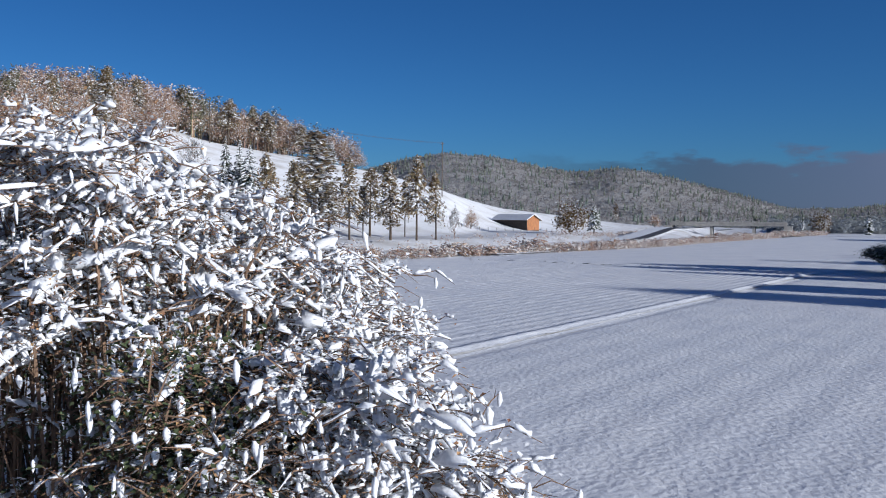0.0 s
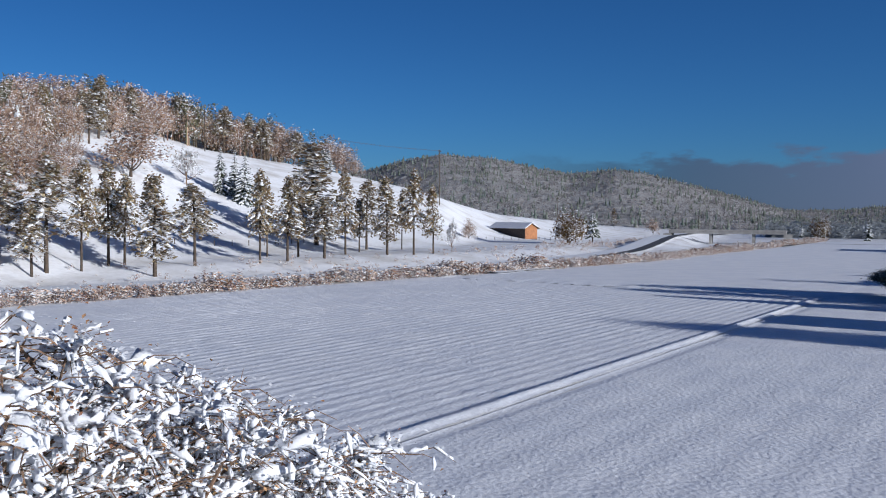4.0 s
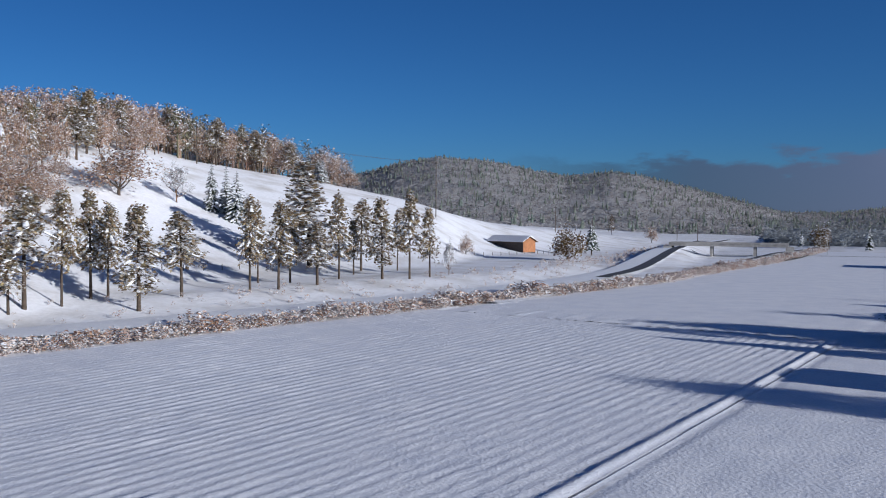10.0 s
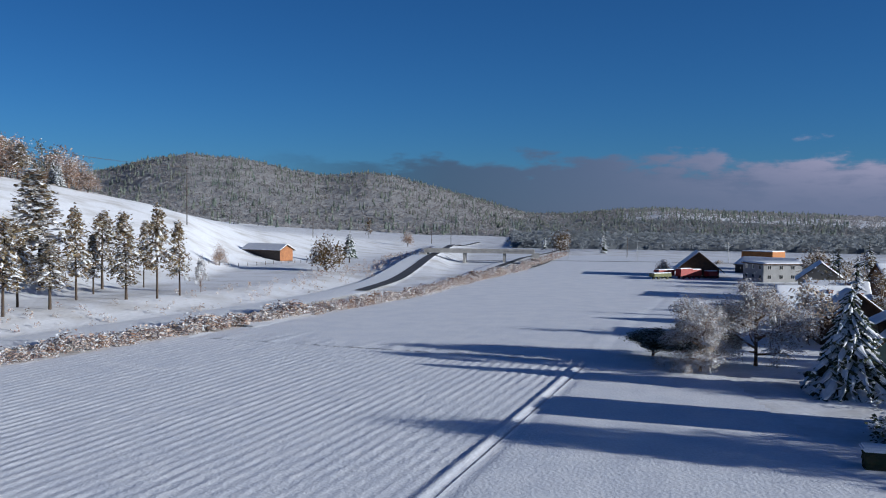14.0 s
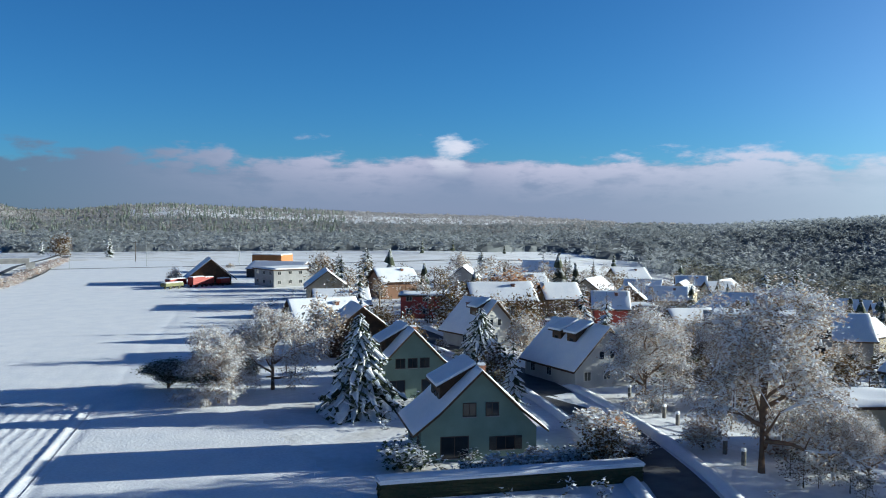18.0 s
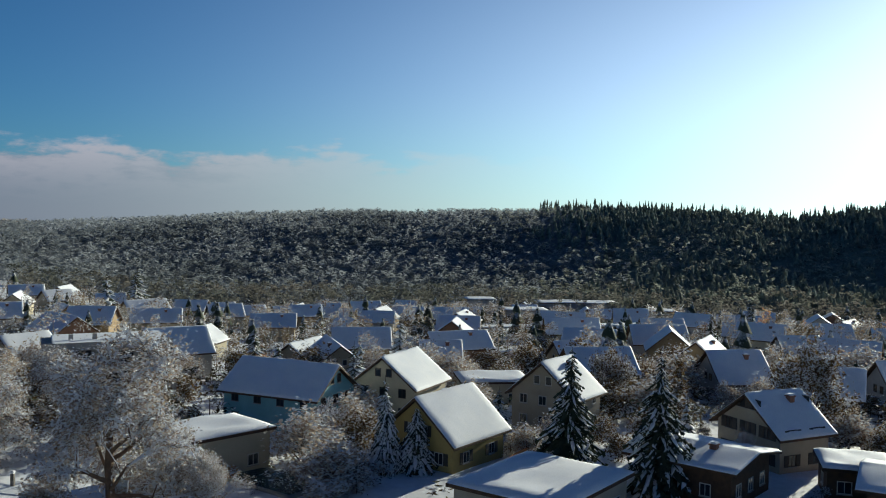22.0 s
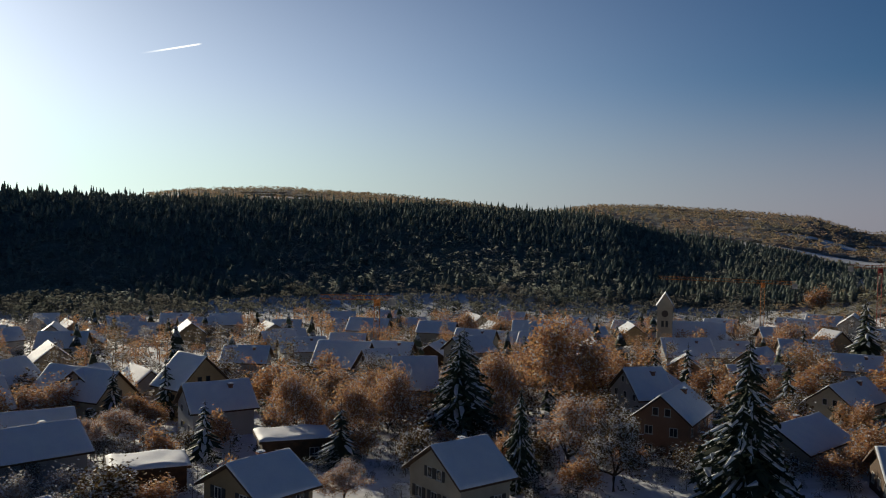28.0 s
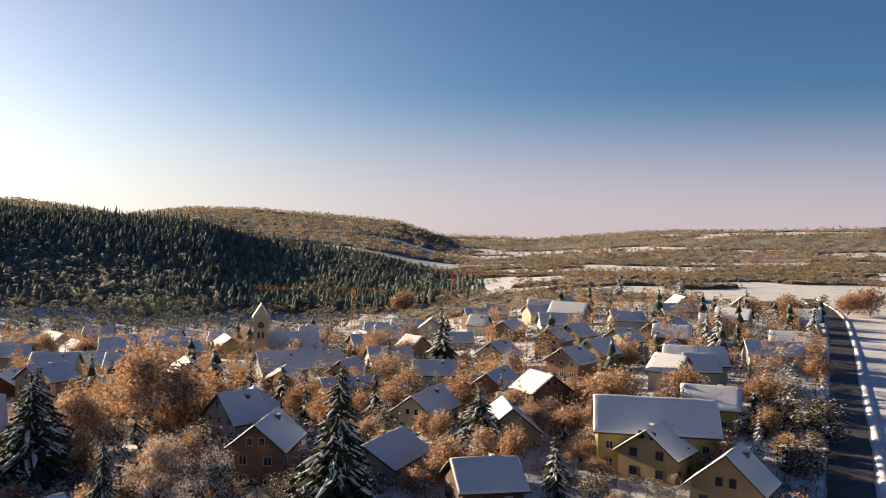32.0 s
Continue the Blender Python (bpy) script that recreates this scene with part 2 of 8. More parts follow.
WOODRUST2 = material("hill_rust_trees", (0.40, 0.28, 0.22), 0.9, (0.25, 0.16, 0.11), 0.05, 1.6, 0.0, snow=0.16, island=0.4, through_light=0.2)
FARRUST = material("far_autumn_trees", (0.54, 0.30, 0.16), 0.85, (0.38, 0.21, 0.11), 0.2, 3, 0.0, snow=-0.1, island=0.4, through_light=0.4)
FARBROWN = material("far_brown_trees", (0.22, 0.15, 0.09), 0.85, (0.13, 0.10, 0.06), 0.2, 3, 0.0, snow=0.12, island=0.4, through_light=0.35)
FARFROST = material("far_frosted_garden_trees", (0.36, 0.30, 0.25), 0.85, (0.24, 0.19, 0.15), 0.2, 3, 0.0, snow=0.34, island=0.35, through_light=0.35)
FARSPRUCE = material("far_garden_spruces", (0.05, 0.065, 0.045), 0.9, (0.075, 0.08, 0.05), 0.05, 1.6, 0.0, snow=-0.12, island=0.3, through_light=0.2)
HILLPINE = material("hill_pines", (0.10, 0.10, 0.06), 0.9, (0.13, 0.11, 0.07), 0.05, 1.6, 0.0, snow=0.22, island=0.4, through_light=0.2)
HEDGEDARK = material("clipped_hedge", (0.035, 0.05, 0.025), 0.85, (0.06, 0.055, 0.03), 3, 20, 0.5)
SCRUB = material("roadside_scrub", (0.30, 0.17, 0.11), 0.9, (0.50, 0.42, 0.38), 0.25, 6, 0.2, snow=0.1, island=0.5, through_light=0.2)
GARDEN = material("garden_shrubs", (0.15, 0.10, 0.06), 0.9, (0.07, 0.08, 0.05), 0.4, 6, 0.2, snow=0.26, island=0.4, through_light=0.2)
THICKET = material("garden_thickets", (0.11, 0.075, 0.045), 0.9, (0.05, 0.06, 0.04), 0.15, 6, 0.2, snow=0.08, island=0.4, through_light=0.3)
GLASS = material("window_glass", (0.02, 0.025, 0.03), 0.08, (0.03, 0.035, 0.04), 0.5, 3, 0.02, spec=0.6)
FRAME = material("window_frame", (0.55, 0.53, 0.50), 0.5)
DARKFRAME = material("dark_window_frame", (0.07, 0.05, 0.04), 0.6)
SHUTTER = material("shutters", (0.06, 0.055, 0.05), 0.6, bump=0.2)
TIMBER = material("dark_timber", (0.10, 0.055, 0.03), 0.75, (0.06, 0.035, 0.02), 1.5, 20, 0.3)
GREYWOOD = material("weathered_boards", (0.075, 0.062, 0.055), 0.85, (0.05, 0.042, 0.038), 1.5, 20, 0.3)
LIGHTWOOD = material("larch_boards", (0.34, 0.15, 0.06), 0.7, (0.24, 0.10, 0.045), 1.5, 20, 0.3)
CONCRETE = material("concrete", (0.36, 0.35, 0.33), 0.85, (0.27, 0.26, 0.25), 0.8, 12, 0.3)
STONE = material("wall_stone", (0.20, 0.19, 0.18), 0.9, (0.12, 0.11, 0.10), 2.5, 14, 0.5)
STEEL = material("galvanised_steel", (0.40, 0.41, 0.42), 0.45, metal=0.8)
POLE = material("pole_wood", (0.09, 0.07, 0.055), 0.85)
RED = material("red_machine_paint", (0.30, 0.03, 0.025), 0.45, (0.22, 0.025, 0.02))
ORANGE = material("orange_panels", (0.38, 0.15, 0.04), 0.6, (0.30, 0.12, 0.035))
YELLOWSTEEL = material("crane_paint", (0.50, 0.20, 0.05), 0.5)
BRICK = material("chimney_brick", (0.30, 0.14, 0.09), 0.85, (0.22, 0.11, 0.08), 3, 20, 0.4)
TYRE = material("tyre_rubber", (0.02, 0.02, 0.02), 0.8)
WATER = material("pool_cover", (0.03, 0.08, 0.10), 0.25, (0.02, 0.05, 0.07), 0.4, 4, 0.05)
PLASTER = {}


def plaster(name, c):
    if name not in PLASTER:
        c = tuple(v * 0.8 for v in c)
        PLASTER[name] = material(name + "_plaster", c, 0.85, tuple(v * 0.84 for v in c), 0.5, 14, 0.2, dist=0.02)
    return PLASTER[name]


MINT = plaster("pale_green", (0.28, 0.38, 0.32))
CYAN = plaster("turquoise", (0.30, 0.58, 0.62))
YELLOW = plaster("yellow", (0.55, 0.42, 0.16))
CREAM = plaster("cream", (0.66, 0.58, 0.42))
BEIGE = plaster("beige", (0.52, 0.45, 0.34))
WHITE = plaster("white", (0.56, 0.55, 0.53))
OCHRE = plaster("ochre", (0.42, 0.30, 0.17))
RUST = plaster("rust", (0.34, 0.19, 0.12))
REDW = plaster("red", (0.46, 0.10, 0.08))
GREY = plaster("grey", (0.40, 0.40, 0.40))


# ---------------------------------------------------------------- mesh helpers
def part(name, mesh, mat, parent=None, label="", at=None):
    """Links a mesh, or a bmesh, as one object; under parent if there is one."""
    if isinstance(mesh, bmesh.types.BMesh):
        me = bpy.data.meshes.new(name)
        mesh.to_mesh(me)
        mesh.free()
        mesh = me
    if mat is not None and not mesh.materials:
        mesh.materials.append(mat)
    ob = new(name, mesh)
    if parent is not None:
        ob.parent = parent
    if at is not None:
        ob.matrix_basis = at
    if label:
        ob["label"] = label
    return ob


def mesh_of(name, verts, faces, mat=None, smooth=False):
    me = bpy.data.meshes.new(name)
    me.from_pydata([tuple(v) for v in verts], [], [tuple(f) for f in faces])
    if mat:
        me.materials.append(mat)
    if smooth:
        me.polygons.foreach_set("use_smooth", [True] * len(me.polygons))
    me.update()
    return me


def box(bm, x0, y0, z0, x1, y1, z1, bevel=0.0):
    r = bmesh.ops.create_cube(bm, size=1, matrix=Matrix.Translation(((x0 + x1) / 2, (y0 + y1) / 2, (z0 + z1) / 2)) @ Matrix.Diagonal((x1 - x0, y1 - y0, z1 - z0, 1)))
    if bevel:
        es = list({e for v in r["verts"] for e in v.link_edges})
        bmesh.ops.bevel(bm, geom=es, offset=bevel, segments=2, affect="EDGES")
    return bm


def cyl(bm, r0, r1, z0, z1, x=0, y=0, n=10):
    bmesh.ops.create_cone(bm, cap_ends=True, segments=n, radius1=r0, radius2=r1, depth=z1 - z0, matrix=Matrix.Translation((x, y, (z0 + z1) / 2)))
    return bm


def box_mesh(name, dims, mat, bevel=0.0):
    bm = bmesh.new()
    box(bm, *dims, bevel)
    me = bpy.data.meshes.new(name)
    bm.to_mesh(me)
    bm.free()
    me.materials.append(mat)
    return me


def thing(name, m, label, category, group=""):
    e = new(name)
    e.empty_display_size = 0.5
    e.matrix_basis = m
    return tagged(e, label, category, group)


def sstep(a, b, v):
    u = np.clip((v - a) / (b - a), 0, 1)
    return u * u * (3 - 2 * u)


# ---------------------------------------------------------------- the lie of the land
# skyline of the wooded ridge south of the village: heading, degrees above level
RIDGE = ((50, -1.4), (62, -1.2), (66, -0.9), (73, -0.3), (84, 0.2), (95, 0.55), (103, 0.3), (107, -0.1), (111, 0.45), (118, 0.8), (125, 1.3), (133, 1.15), (142, 1.1), (150, 0.98), (157, 0.88), (161.4, 0.74), (166, 0.5), (168.2, 0.3), (171.4, -0.6), (178, -1.3), (184, -2.2), (190, -3.0))
# the far hills all round
FARHILL = ((-60, 3.0), (-12, 2.0), (-6, 2.2), (-4.3, 2.5), (-2.6, 3.05), (0, 3.5), (3.2, 3.3), (6.1, 2.68), (8.2, 2.35), (11, 2.6), (12.5, 2.45), (15.2, 1.75), (17.9, 1.0), (21.1, 0.1), (24, 0.1), (27, 0.45), (30, 0.55), (34, 0.3), (40, 0.1), (46, 0.0), (56, -0.4), (64, -1.1), (80, -0.4), (100, -0.2), (130, 0.4), (138, 0.9), (143.3, 1.5), (147, 1.68), (153.5, 1.5), (158, 1.12), (161.4, 0.82), (164, 0.3), (168, 1.0), (172, 1.0), (181, 0.5), (184, -0.5), (190, -0.5), (198, 0.3), (210, 0.75), (235, 0.8), (300, 3.0))


# the hill north of the main road, by heading: where it begins, where it tops out, how high
HILL_FOOT = ((-75, 70), (-40, 100), (-25, 135), (-15, 175), (-7.5, 205), (0, 240), (6, 350), (12, 430), (20, 560), (284, 70))
HILL_TOP = ((-75, 250), (-30, 300), (-20, 330), (-15, 350), (-7.5, 370), (0, 390), (6, 480), (12, 620), (20, 800), (284, 250))
HILL_RISE = ((-75, 25), (-60, 42), (-30, 40), (-24, 40), (-18, 37.5), (-14.6, 33), (-7.7, 28), (-2.6, 22), (3.5, 11), (8, 8), (14, 3), (20, 0), (240, 0), (284, 30))


MAINLINE = ((-130, 58), (-90, 88), (-56, 111), (-44, 123), (-30, 137), (-7, 163), (17, 190), (36, 219), (52, 252), (72, 304), (94, 366), (112, 420), (150, 530), (230, 720))
# where the snowy field ends at the scrub: y, x
FIELD_EDGE = ((60, -82), (100, -45.5), (112, -35.5), (126, -22.7), (151, 0.6), (178, 25.5), (207, 51), (245, 75), (294, 109), (417, 176), (470, 205))


def table(tab, v):
    return np.interp(v, [r[0] for r in tab], [r[1] for r in tab])


def wave(x, y, s, seed=0.0):
    """A cheap smooth unevenness between -1 and 1."""
    return (np.sin(x / s + seed) * np.cos(y / s * 1.13 + seed * 2.1) + 0.5 * np.sin((x + y) / s * 2.3 + seed * 3.7) + 0.3 * np.cos((x - 1.7 * y) / s * 3.9 + seed)) / 1.8


def land(x, y):
    """The height of the ground at x, y (metres)."""
    x, y = np.asarray(x, float), np.asarray(y, float)
    d = np.hypot(x, y) + 1e-6
    a = np.degrees(np.arctan2(x, y))
    a = np.where(a < -75, a + 360, a)
    z = -0.068 * np.clip(d - 100, 0, 330) * sstep(45, 75, a) * (1 - sstep(172, 196, a))
    # the plain sinks gently in the distance
    z = z - 0.012 * np.clip(d - 320, 0, 1500) * (1 - sstep(185, 215, a)) * sstep(-2, 14, a)
    # the snowy hill beyond the main road
    d0, d1 = table(HILL_FOOT, a), table(HILL_TOP, a)
    u = np.clip((d - d0) / (d1 - d0), 0, 1)
    z = z + table(HILL_RISE, a) * (0.55 * u + 0.45 * u * u * (3 - 2 * u)) * (1 - 0.5 * sstep(500, 1000, d))
    # the bank that rises beyond the main road
    run = np.interp(x, [p[0] for p in MAINLINE], [p[1] for p in MAINLINE])
    z = z + 1.7 * sstep(7, 21, (y - run) * 0.62) * sstep(-150, -110, x) * (1 - sstep(300, 420, y)) * (1 - sstep(30, 60, x))
    # the embankment that lifts the road towards the bridge
    off = np.abs(y - run) * 0.42
    z = z + 2.6 * sstep(235, 360, y) * (1 - sstep(500, 640, y)) * (1 - sstep(7, 15, off)) * sstep(20, 50, x) * (1 - sstep(160, 200, x))
    # wooded ridge to the south
    w = sstep(46, 60, a) * (1 - sstep(178, 190, a))
    top = 28 + 860 * np.tan(np.radians(table(RIDGE, a))) - 9
    foot = 520 - 60 * sstep(120, 170, a)
    up = sstep(foot, 860, d) * w
    base = z
    z = base * (1 - up) + np.maximum(top, base) * up
    # far hills
    far = sstep(1100, 2600, d)
    ftop = 20 + 2600 * np.tan(np.radians(table(FARHILL, a))) - 8
    z = z * (1 - far) + np.maximum(ftop, z - 20) * far
    z = z + wave(x, y, 160.0) * 6 * sstep(600, 1500, d)
    z = z - sstep(3000, 4800, d) * 60
    return z


def gz(x, y):
    return float(land(x, y))


def polar_sheet(name, mat, radii, step):
    az = np.radians(np.arange(0, 360, step))
    na, nr = len(az), len(radii)
    R, A = np.meshgrid(radii, az, indexing="ij")
    X, Y = R * np.sin(A), R * np.cos(A)
    Z = land(X, Y)
    V = np.concatenate([[[0, 0, gz(0, 0)]], np.stack([X, Y, Z], -1).reshape(-1, 3)])
    i, j = np.meshgrid(np.arange(nr - 1), np.arange(na), indexing="ij")
    a, b = 1 + i * na + j, 1 + i * na + (j + 1) % na
    F = np.stack([a, a + na, b + na, b], -1).reshape(-1, 4)[:, ::-1].tolist()
    F += [[0, 1 + (k + 1) % na, 1 + k] for k in range(na)]
    return mesh_of(name, V, F, mat, True)


# ---------------------------------------------------------------- ground
radii = np.concatenate([np.arange(3, 60, 3.0), np.geomspace(60, 4900, 150)])
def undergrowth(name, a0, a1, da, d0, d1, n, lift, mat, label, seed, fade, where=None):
    """A rough sheet added under distant trees to hide the snow between them."""
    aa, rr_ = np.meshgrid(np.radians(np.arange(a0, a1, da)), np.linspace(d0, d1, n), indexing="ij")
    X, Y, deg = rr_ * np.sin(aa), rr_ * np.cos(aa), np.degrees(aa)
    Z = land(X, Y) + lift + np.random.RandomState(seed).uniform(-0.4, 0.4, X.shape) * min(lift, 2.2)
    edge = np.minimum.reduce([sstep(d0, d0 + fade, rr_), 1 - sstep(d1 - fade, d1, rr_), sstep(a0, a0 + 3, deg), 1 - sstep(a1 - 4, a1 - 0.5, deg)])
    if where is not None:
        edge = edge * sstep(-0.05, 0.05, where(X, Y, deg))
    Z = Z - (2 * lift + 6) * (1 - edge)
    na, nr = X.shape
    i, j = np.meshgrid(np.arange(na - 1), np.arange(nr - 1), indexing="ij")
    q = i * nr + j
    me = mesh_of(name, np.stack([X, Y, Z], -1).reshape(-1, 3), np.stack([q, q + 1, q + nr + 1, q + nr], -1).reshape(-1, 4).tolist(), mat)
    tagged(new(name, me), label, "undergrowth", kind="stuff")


# added sheets in the woods' colours, so no bright snow shows in the gaps
undergrowth("ridge_undergrowth", 94, 184, 0.5, 520, 900, 110, 3.4, WOODFAR, "rough sheet added to hide the snow between the ridge trees", 2, 40, lambda x, y, a: (np.hypot(x, y) - 505 - 46 * sstep(130, 150, a)) / 300)
undergrowth("ridge_end_undergrowth", 58, 99, 0.5, 520, 900, 110, 2.6, WOODPALE, "frosted-grey sheet added under the trees where the ridge runs out", 7, 40)
undergrowth("plain_undergrowth", 18, 64, 0.4, 600, 1900, 130, 4.2, WOODPALE, "frosted-grey sheet added under the woods on the plain", 8, 40, lambda x, y, a: wave(x, y, 130, 2.0) + 0.9 * sstep(600, 900, np.hypot(x, y)) + 0.2)
undergrowth("far_hill_undergrowth", -16, 30, 0.25, 1180, 3100, 120, 2.6, HILLFROST, "frosted-grey sheet added under the far hill woods", 3, 60)
undergrowth("far_west_undergrowth", 140, 240, 0.4, 1150, 3150, 110, 3.0, WOODRUST, "rust-brown sheet added under the far western woods", 5, 60, lambda x, y, a: wave(x, y, 190, 3.1) + 0.55 - 0.35 * sstep(168, 186, a))
undergrowth("west_plain_undergrowth", 178, 236, 0.4, 430, 1300, 130, 2.0, WOODRUST, "rust-brown sheet added under the woods between the western fields", 6, 30, lambda x, y, a: wave(x, y, 75, 5.1))
tagged(new("ground", polar_sheet("ground", GROUND, radii, 0.75)), "snow-covered ground of fields, village and hills", "ground", kind="structure")


def along(u, v):
    """Field axes: u metres along the furrows, v metres across them."""
    return 0.574 * u + 0.819 * v, 0.819 * u - 0.574 * v


def field_patch(name, u0, u1, du, v0, v1, dv, relief, lift, label, inside=None):
    us, vs = np.arange(u0, u1 + 0.01, du), np.arange(v0, v1 + 0.01, dv)
    U, Vv = np.meshgrid(us, vs, indexing="ij")
    X, Y = along(U, Vv)
    Z = land(X, Y) + lift + relief(U, Vv)
    nu, nv = U.shape
    i, j = np.meshgrid(np.arange(nu - 1), np.arange(nv - 1), indexing="ij")
    a = i * nv + j
    F = np.stack([a, a + 1, a + nv + 1, a + nv], -1).reshape(-1, 4)
    if inside is not None:
        F = F[inside(X, Y)[:-1, :-1].ravel()]
    me = mesh_of(name, np.stack([X, Y, Z], -1).reshape(-1, 3), F.tolist(), FIELD, True)
    return tagged(new(name, me), label, "field", kind="structure")


rngf = np.random.RandomState(4)


def furrows(U, V):
    ph = V / 1.2 * 2 * np.pi + 0.5 * np.sin(U / 23) + 0.3 * np.sin(U / 7 + V)
    worn = 0.55 + 0.45 * wave(U, V, 17.0, 0.7)
    clod = rngf.uniform(0.45, 1.3, U.shape)
    r = np.clip(np.sin(ph), -0.5, 1) * 0.045 * clod * worn
    r = r + rngf.uniform(-0.038, 0.038, U.shape) * (0.55 + 0.45 * wave(U, V, 5.0, 1.7))
    r = r + 0.13 * np.exp(-((V + 27.0) / 0.42) ** 2)
    return r * sstep(-150, -140, V)


def faint(U, V):
    return 0.012 * np.sin(V / 2.6 * 2 * np.pi) * (0.6 + 0.4 * np.sin(U / 19)) + 0.03 * wave(U, V, 7.0) + 0.012 * wave(U, V, 1.9, 2.0) - 0.10 * np.exp(-((V + 25.6) / 0.4) ** 2)


def north_of_road(X, Y):
    # left limit of the field: the scrub along the main road
    edge = table(FIELD_EDGE, Y)
    return X > edge + 0.5


def village_side(X, Y):
    return north_of_road(X, Y) & (X < np.interp(Y, [-100, 20, 60, 110, 140, 262, 420], [20, 32, 44, 62, 76, 150, 235]))


field_patch("field_furrowed", -40, 122, 0.55, -146, -26.1, 0.24, furrows, 0.10, "snowy ploughed field with parallel furrows", lambda X, Y: north_of_road(X, Y))
field_patch("field_far", 122, 470, 3.0, -150, 34, 0.65, lambda U, V: faint(U, V) * 0.8 + 0.10 * (rngf.uniform(-1, 1, U.shape)) * (U < 131), 0.08, "smooth snowy field with faint tracks", lambda X, Y: village_side(X, Y))
field_patch("field_near", -40, 122, 1.2, -26.1, 30, 0.5, faint, 0.08, "smooth snowy field beside the houses", lambda X, Y: village_side(X, Y))


def ribbon(name, pts, width, mat, lift, label, category="road", crown=0.0, kind="structure", follow=True, rough=0.0, parent=None):
    """A strip of ground along a line of x, y points; rounded over the top if crown is given."""
    p = [Vector((x, y, 0)) for x, y in pts]
    fine = []
    for a, b in zip(p, p[1:]):
        n = max(1, int((b - a).length / 4))
        fine += [a.lerp(b, k / n) for k in range(n)]
    fine.append(p[-1])
    # soften the corners
    for _ in range(6):
        fine = [fine[0]] + [(fine[i - 1] + fine[i] * 2 + fine[i + 1]) / 4 for i in range(1, len(fine) - 1)] + [fine[-1]]
    V, F = [], []
    rr = random.Random(len(pts))
    cs = (-1, -0.94, -0.5, 0, 0.5, 0.94, 1) if crown else (-1, -0.5, 0, 0.5, 1)
    for i, q in enumerate(fine):
        d = (fine[min(i + 1, len(fine) - 1)] - fine[max(i - 1, 0)]).normalized()
        s = Vector((d.y, -d.x, 0))
        for c in cs:
            jig = rr.uniform(-rough, rough)
            w = q + s * (c * width / 2 + jig)
            h = crown * (1 - abs(c) ** 3) + (rr.uniform(-rough, rough) * 0.4 if abs(c) < 0.9 else 0)
            V.append((w.x, w.y, gz(w.x, w.y) + lift + (h if crown else 0)))
    n = len(cs)
    for i in range(len(fine) - 1):
        for c in range(n - 1):
            a = i * n + c
            F.append((a, a + 1, a + n + 1, a + n))
    return tagged(new(name, mesh_of(name, V, F, mat, True)), label, category, kind=kind)


MAIN = list(MAINLINE)
SLIP = [(8, 160), (28, 188), (52, 213), (75, 254), (104, 313), (148, 402), (188, 468), (260, 600)]
ribbon("road_main", MAIN, 9.5, SNOW, 0.55, "snow-covered main road below the hill", crown=0.05)
# asphalt-coloured strip along the near side of the road
ribbon("road_main_wheel_track", [(x + 2.8, y - 1.2) for x, y in MAIN[7:]], 3.4, ASPHALT, 0.66, "dark strip along one side of the main road", rough=0.1)
ribbon("road_slip", SLIP, 6.0, SNOW, 0.30, "snowy slip road under the bridge", crown=0.05)
ribbon("road_slip_track", [(x + 1.6, y - 1.2) for x, y in SLIP[3:]], 2.6, ASPHALT, 0.42, "dark wet asphalt of the slip road", rough=0.15)
ribbon("road_ramp", [(117, 310), (140, 352), (160, 395), (178, 431), (215, 500)], 4.2, ASPHALT, 0.35, "dark cleared ramp rising from the slip road", rough=0.15)
STREET = [(45, 30), (58, 43), (71, 55), (81, 67), (91, 81), (98, 92), (108, 112), (122, 140)]
ribbon("road_village_street", STREET, 5.0, ASPHALT, 0.06, "dark cleared village street between snow banks", rough=0.15)
FIELDROAD = [(-28, -52), (-55, -105), (-77, -146), (-102, -194), (-134, -255), (-179, -343), (-203, -397), (-230, -470)]
ribbon("road_field_edge", FIELDROAD, 6.5, ASPHALT, 0.06, "dark cleared road along the snowy field", rough=0.15)
for off, nm in ((3.6, "snow_bank"), (-3.6, "snow_bank")):
    bank = [(x + off * 0.79, y - off * 0.61) for x, y in STREET]
    tagged(ribbon(nm, bank, 1.5, SNOW, 0.02, "heaped snow bank along the village street", "snow bank", 0.5, rough=0.12), kind="structure")
    bank = [(x + off * 1.25 * 0.88, y - off * 1.25 * 0.47) for x, y in FIELDROAD]
    tagged(ribbon(nm, bank, 1.6, SNOW, 0.02, "low snow bank along the field road", "snow bank", 0.3, rough=0.05), kind="structure")
LANE = [(104, 372), (150, 372), (230, 345), (320, 330), (430, 330)]
ribbon("road_far_lane", LANE, 4.0, ASPHALT, 0.10, "dark country lane across the far snowy field")
ribbon("road_side_lane", [(91, 81), (78, 20), (84, -6), (72, -34), (50, -60), (20, -86), (-10, -96), (-40, -92)], 4.6, SNOW, 0.06, "trodden snowy lane between gardens", crown=0.05, rough=0.2)


# ---------------------------------------------------------------- houses
def prism(pts, y0, y1):
    """Verts and faces of a polygon in x, z drawn out along y."""
    n = len(pts)
    v = [(x, y0, z) for x, z in pts] + [(x, y1, z) for x, z in pts]
    f = [list(range(n)), list(range(n, 2 * n))[::-1]]
    f += [[i, n + i, n + (i + 1) % n, (i + 1) % n] for i in range(n)]
    return v, f


def fix(me):
    bm = bmesh.new()
    bm.from_mesh(me)
    bmesh.ops.recalc_face_normals(bm, faces=bm.faces)
    bm.to_mesh(me)
    bm.free()
    return me


WIN = {}


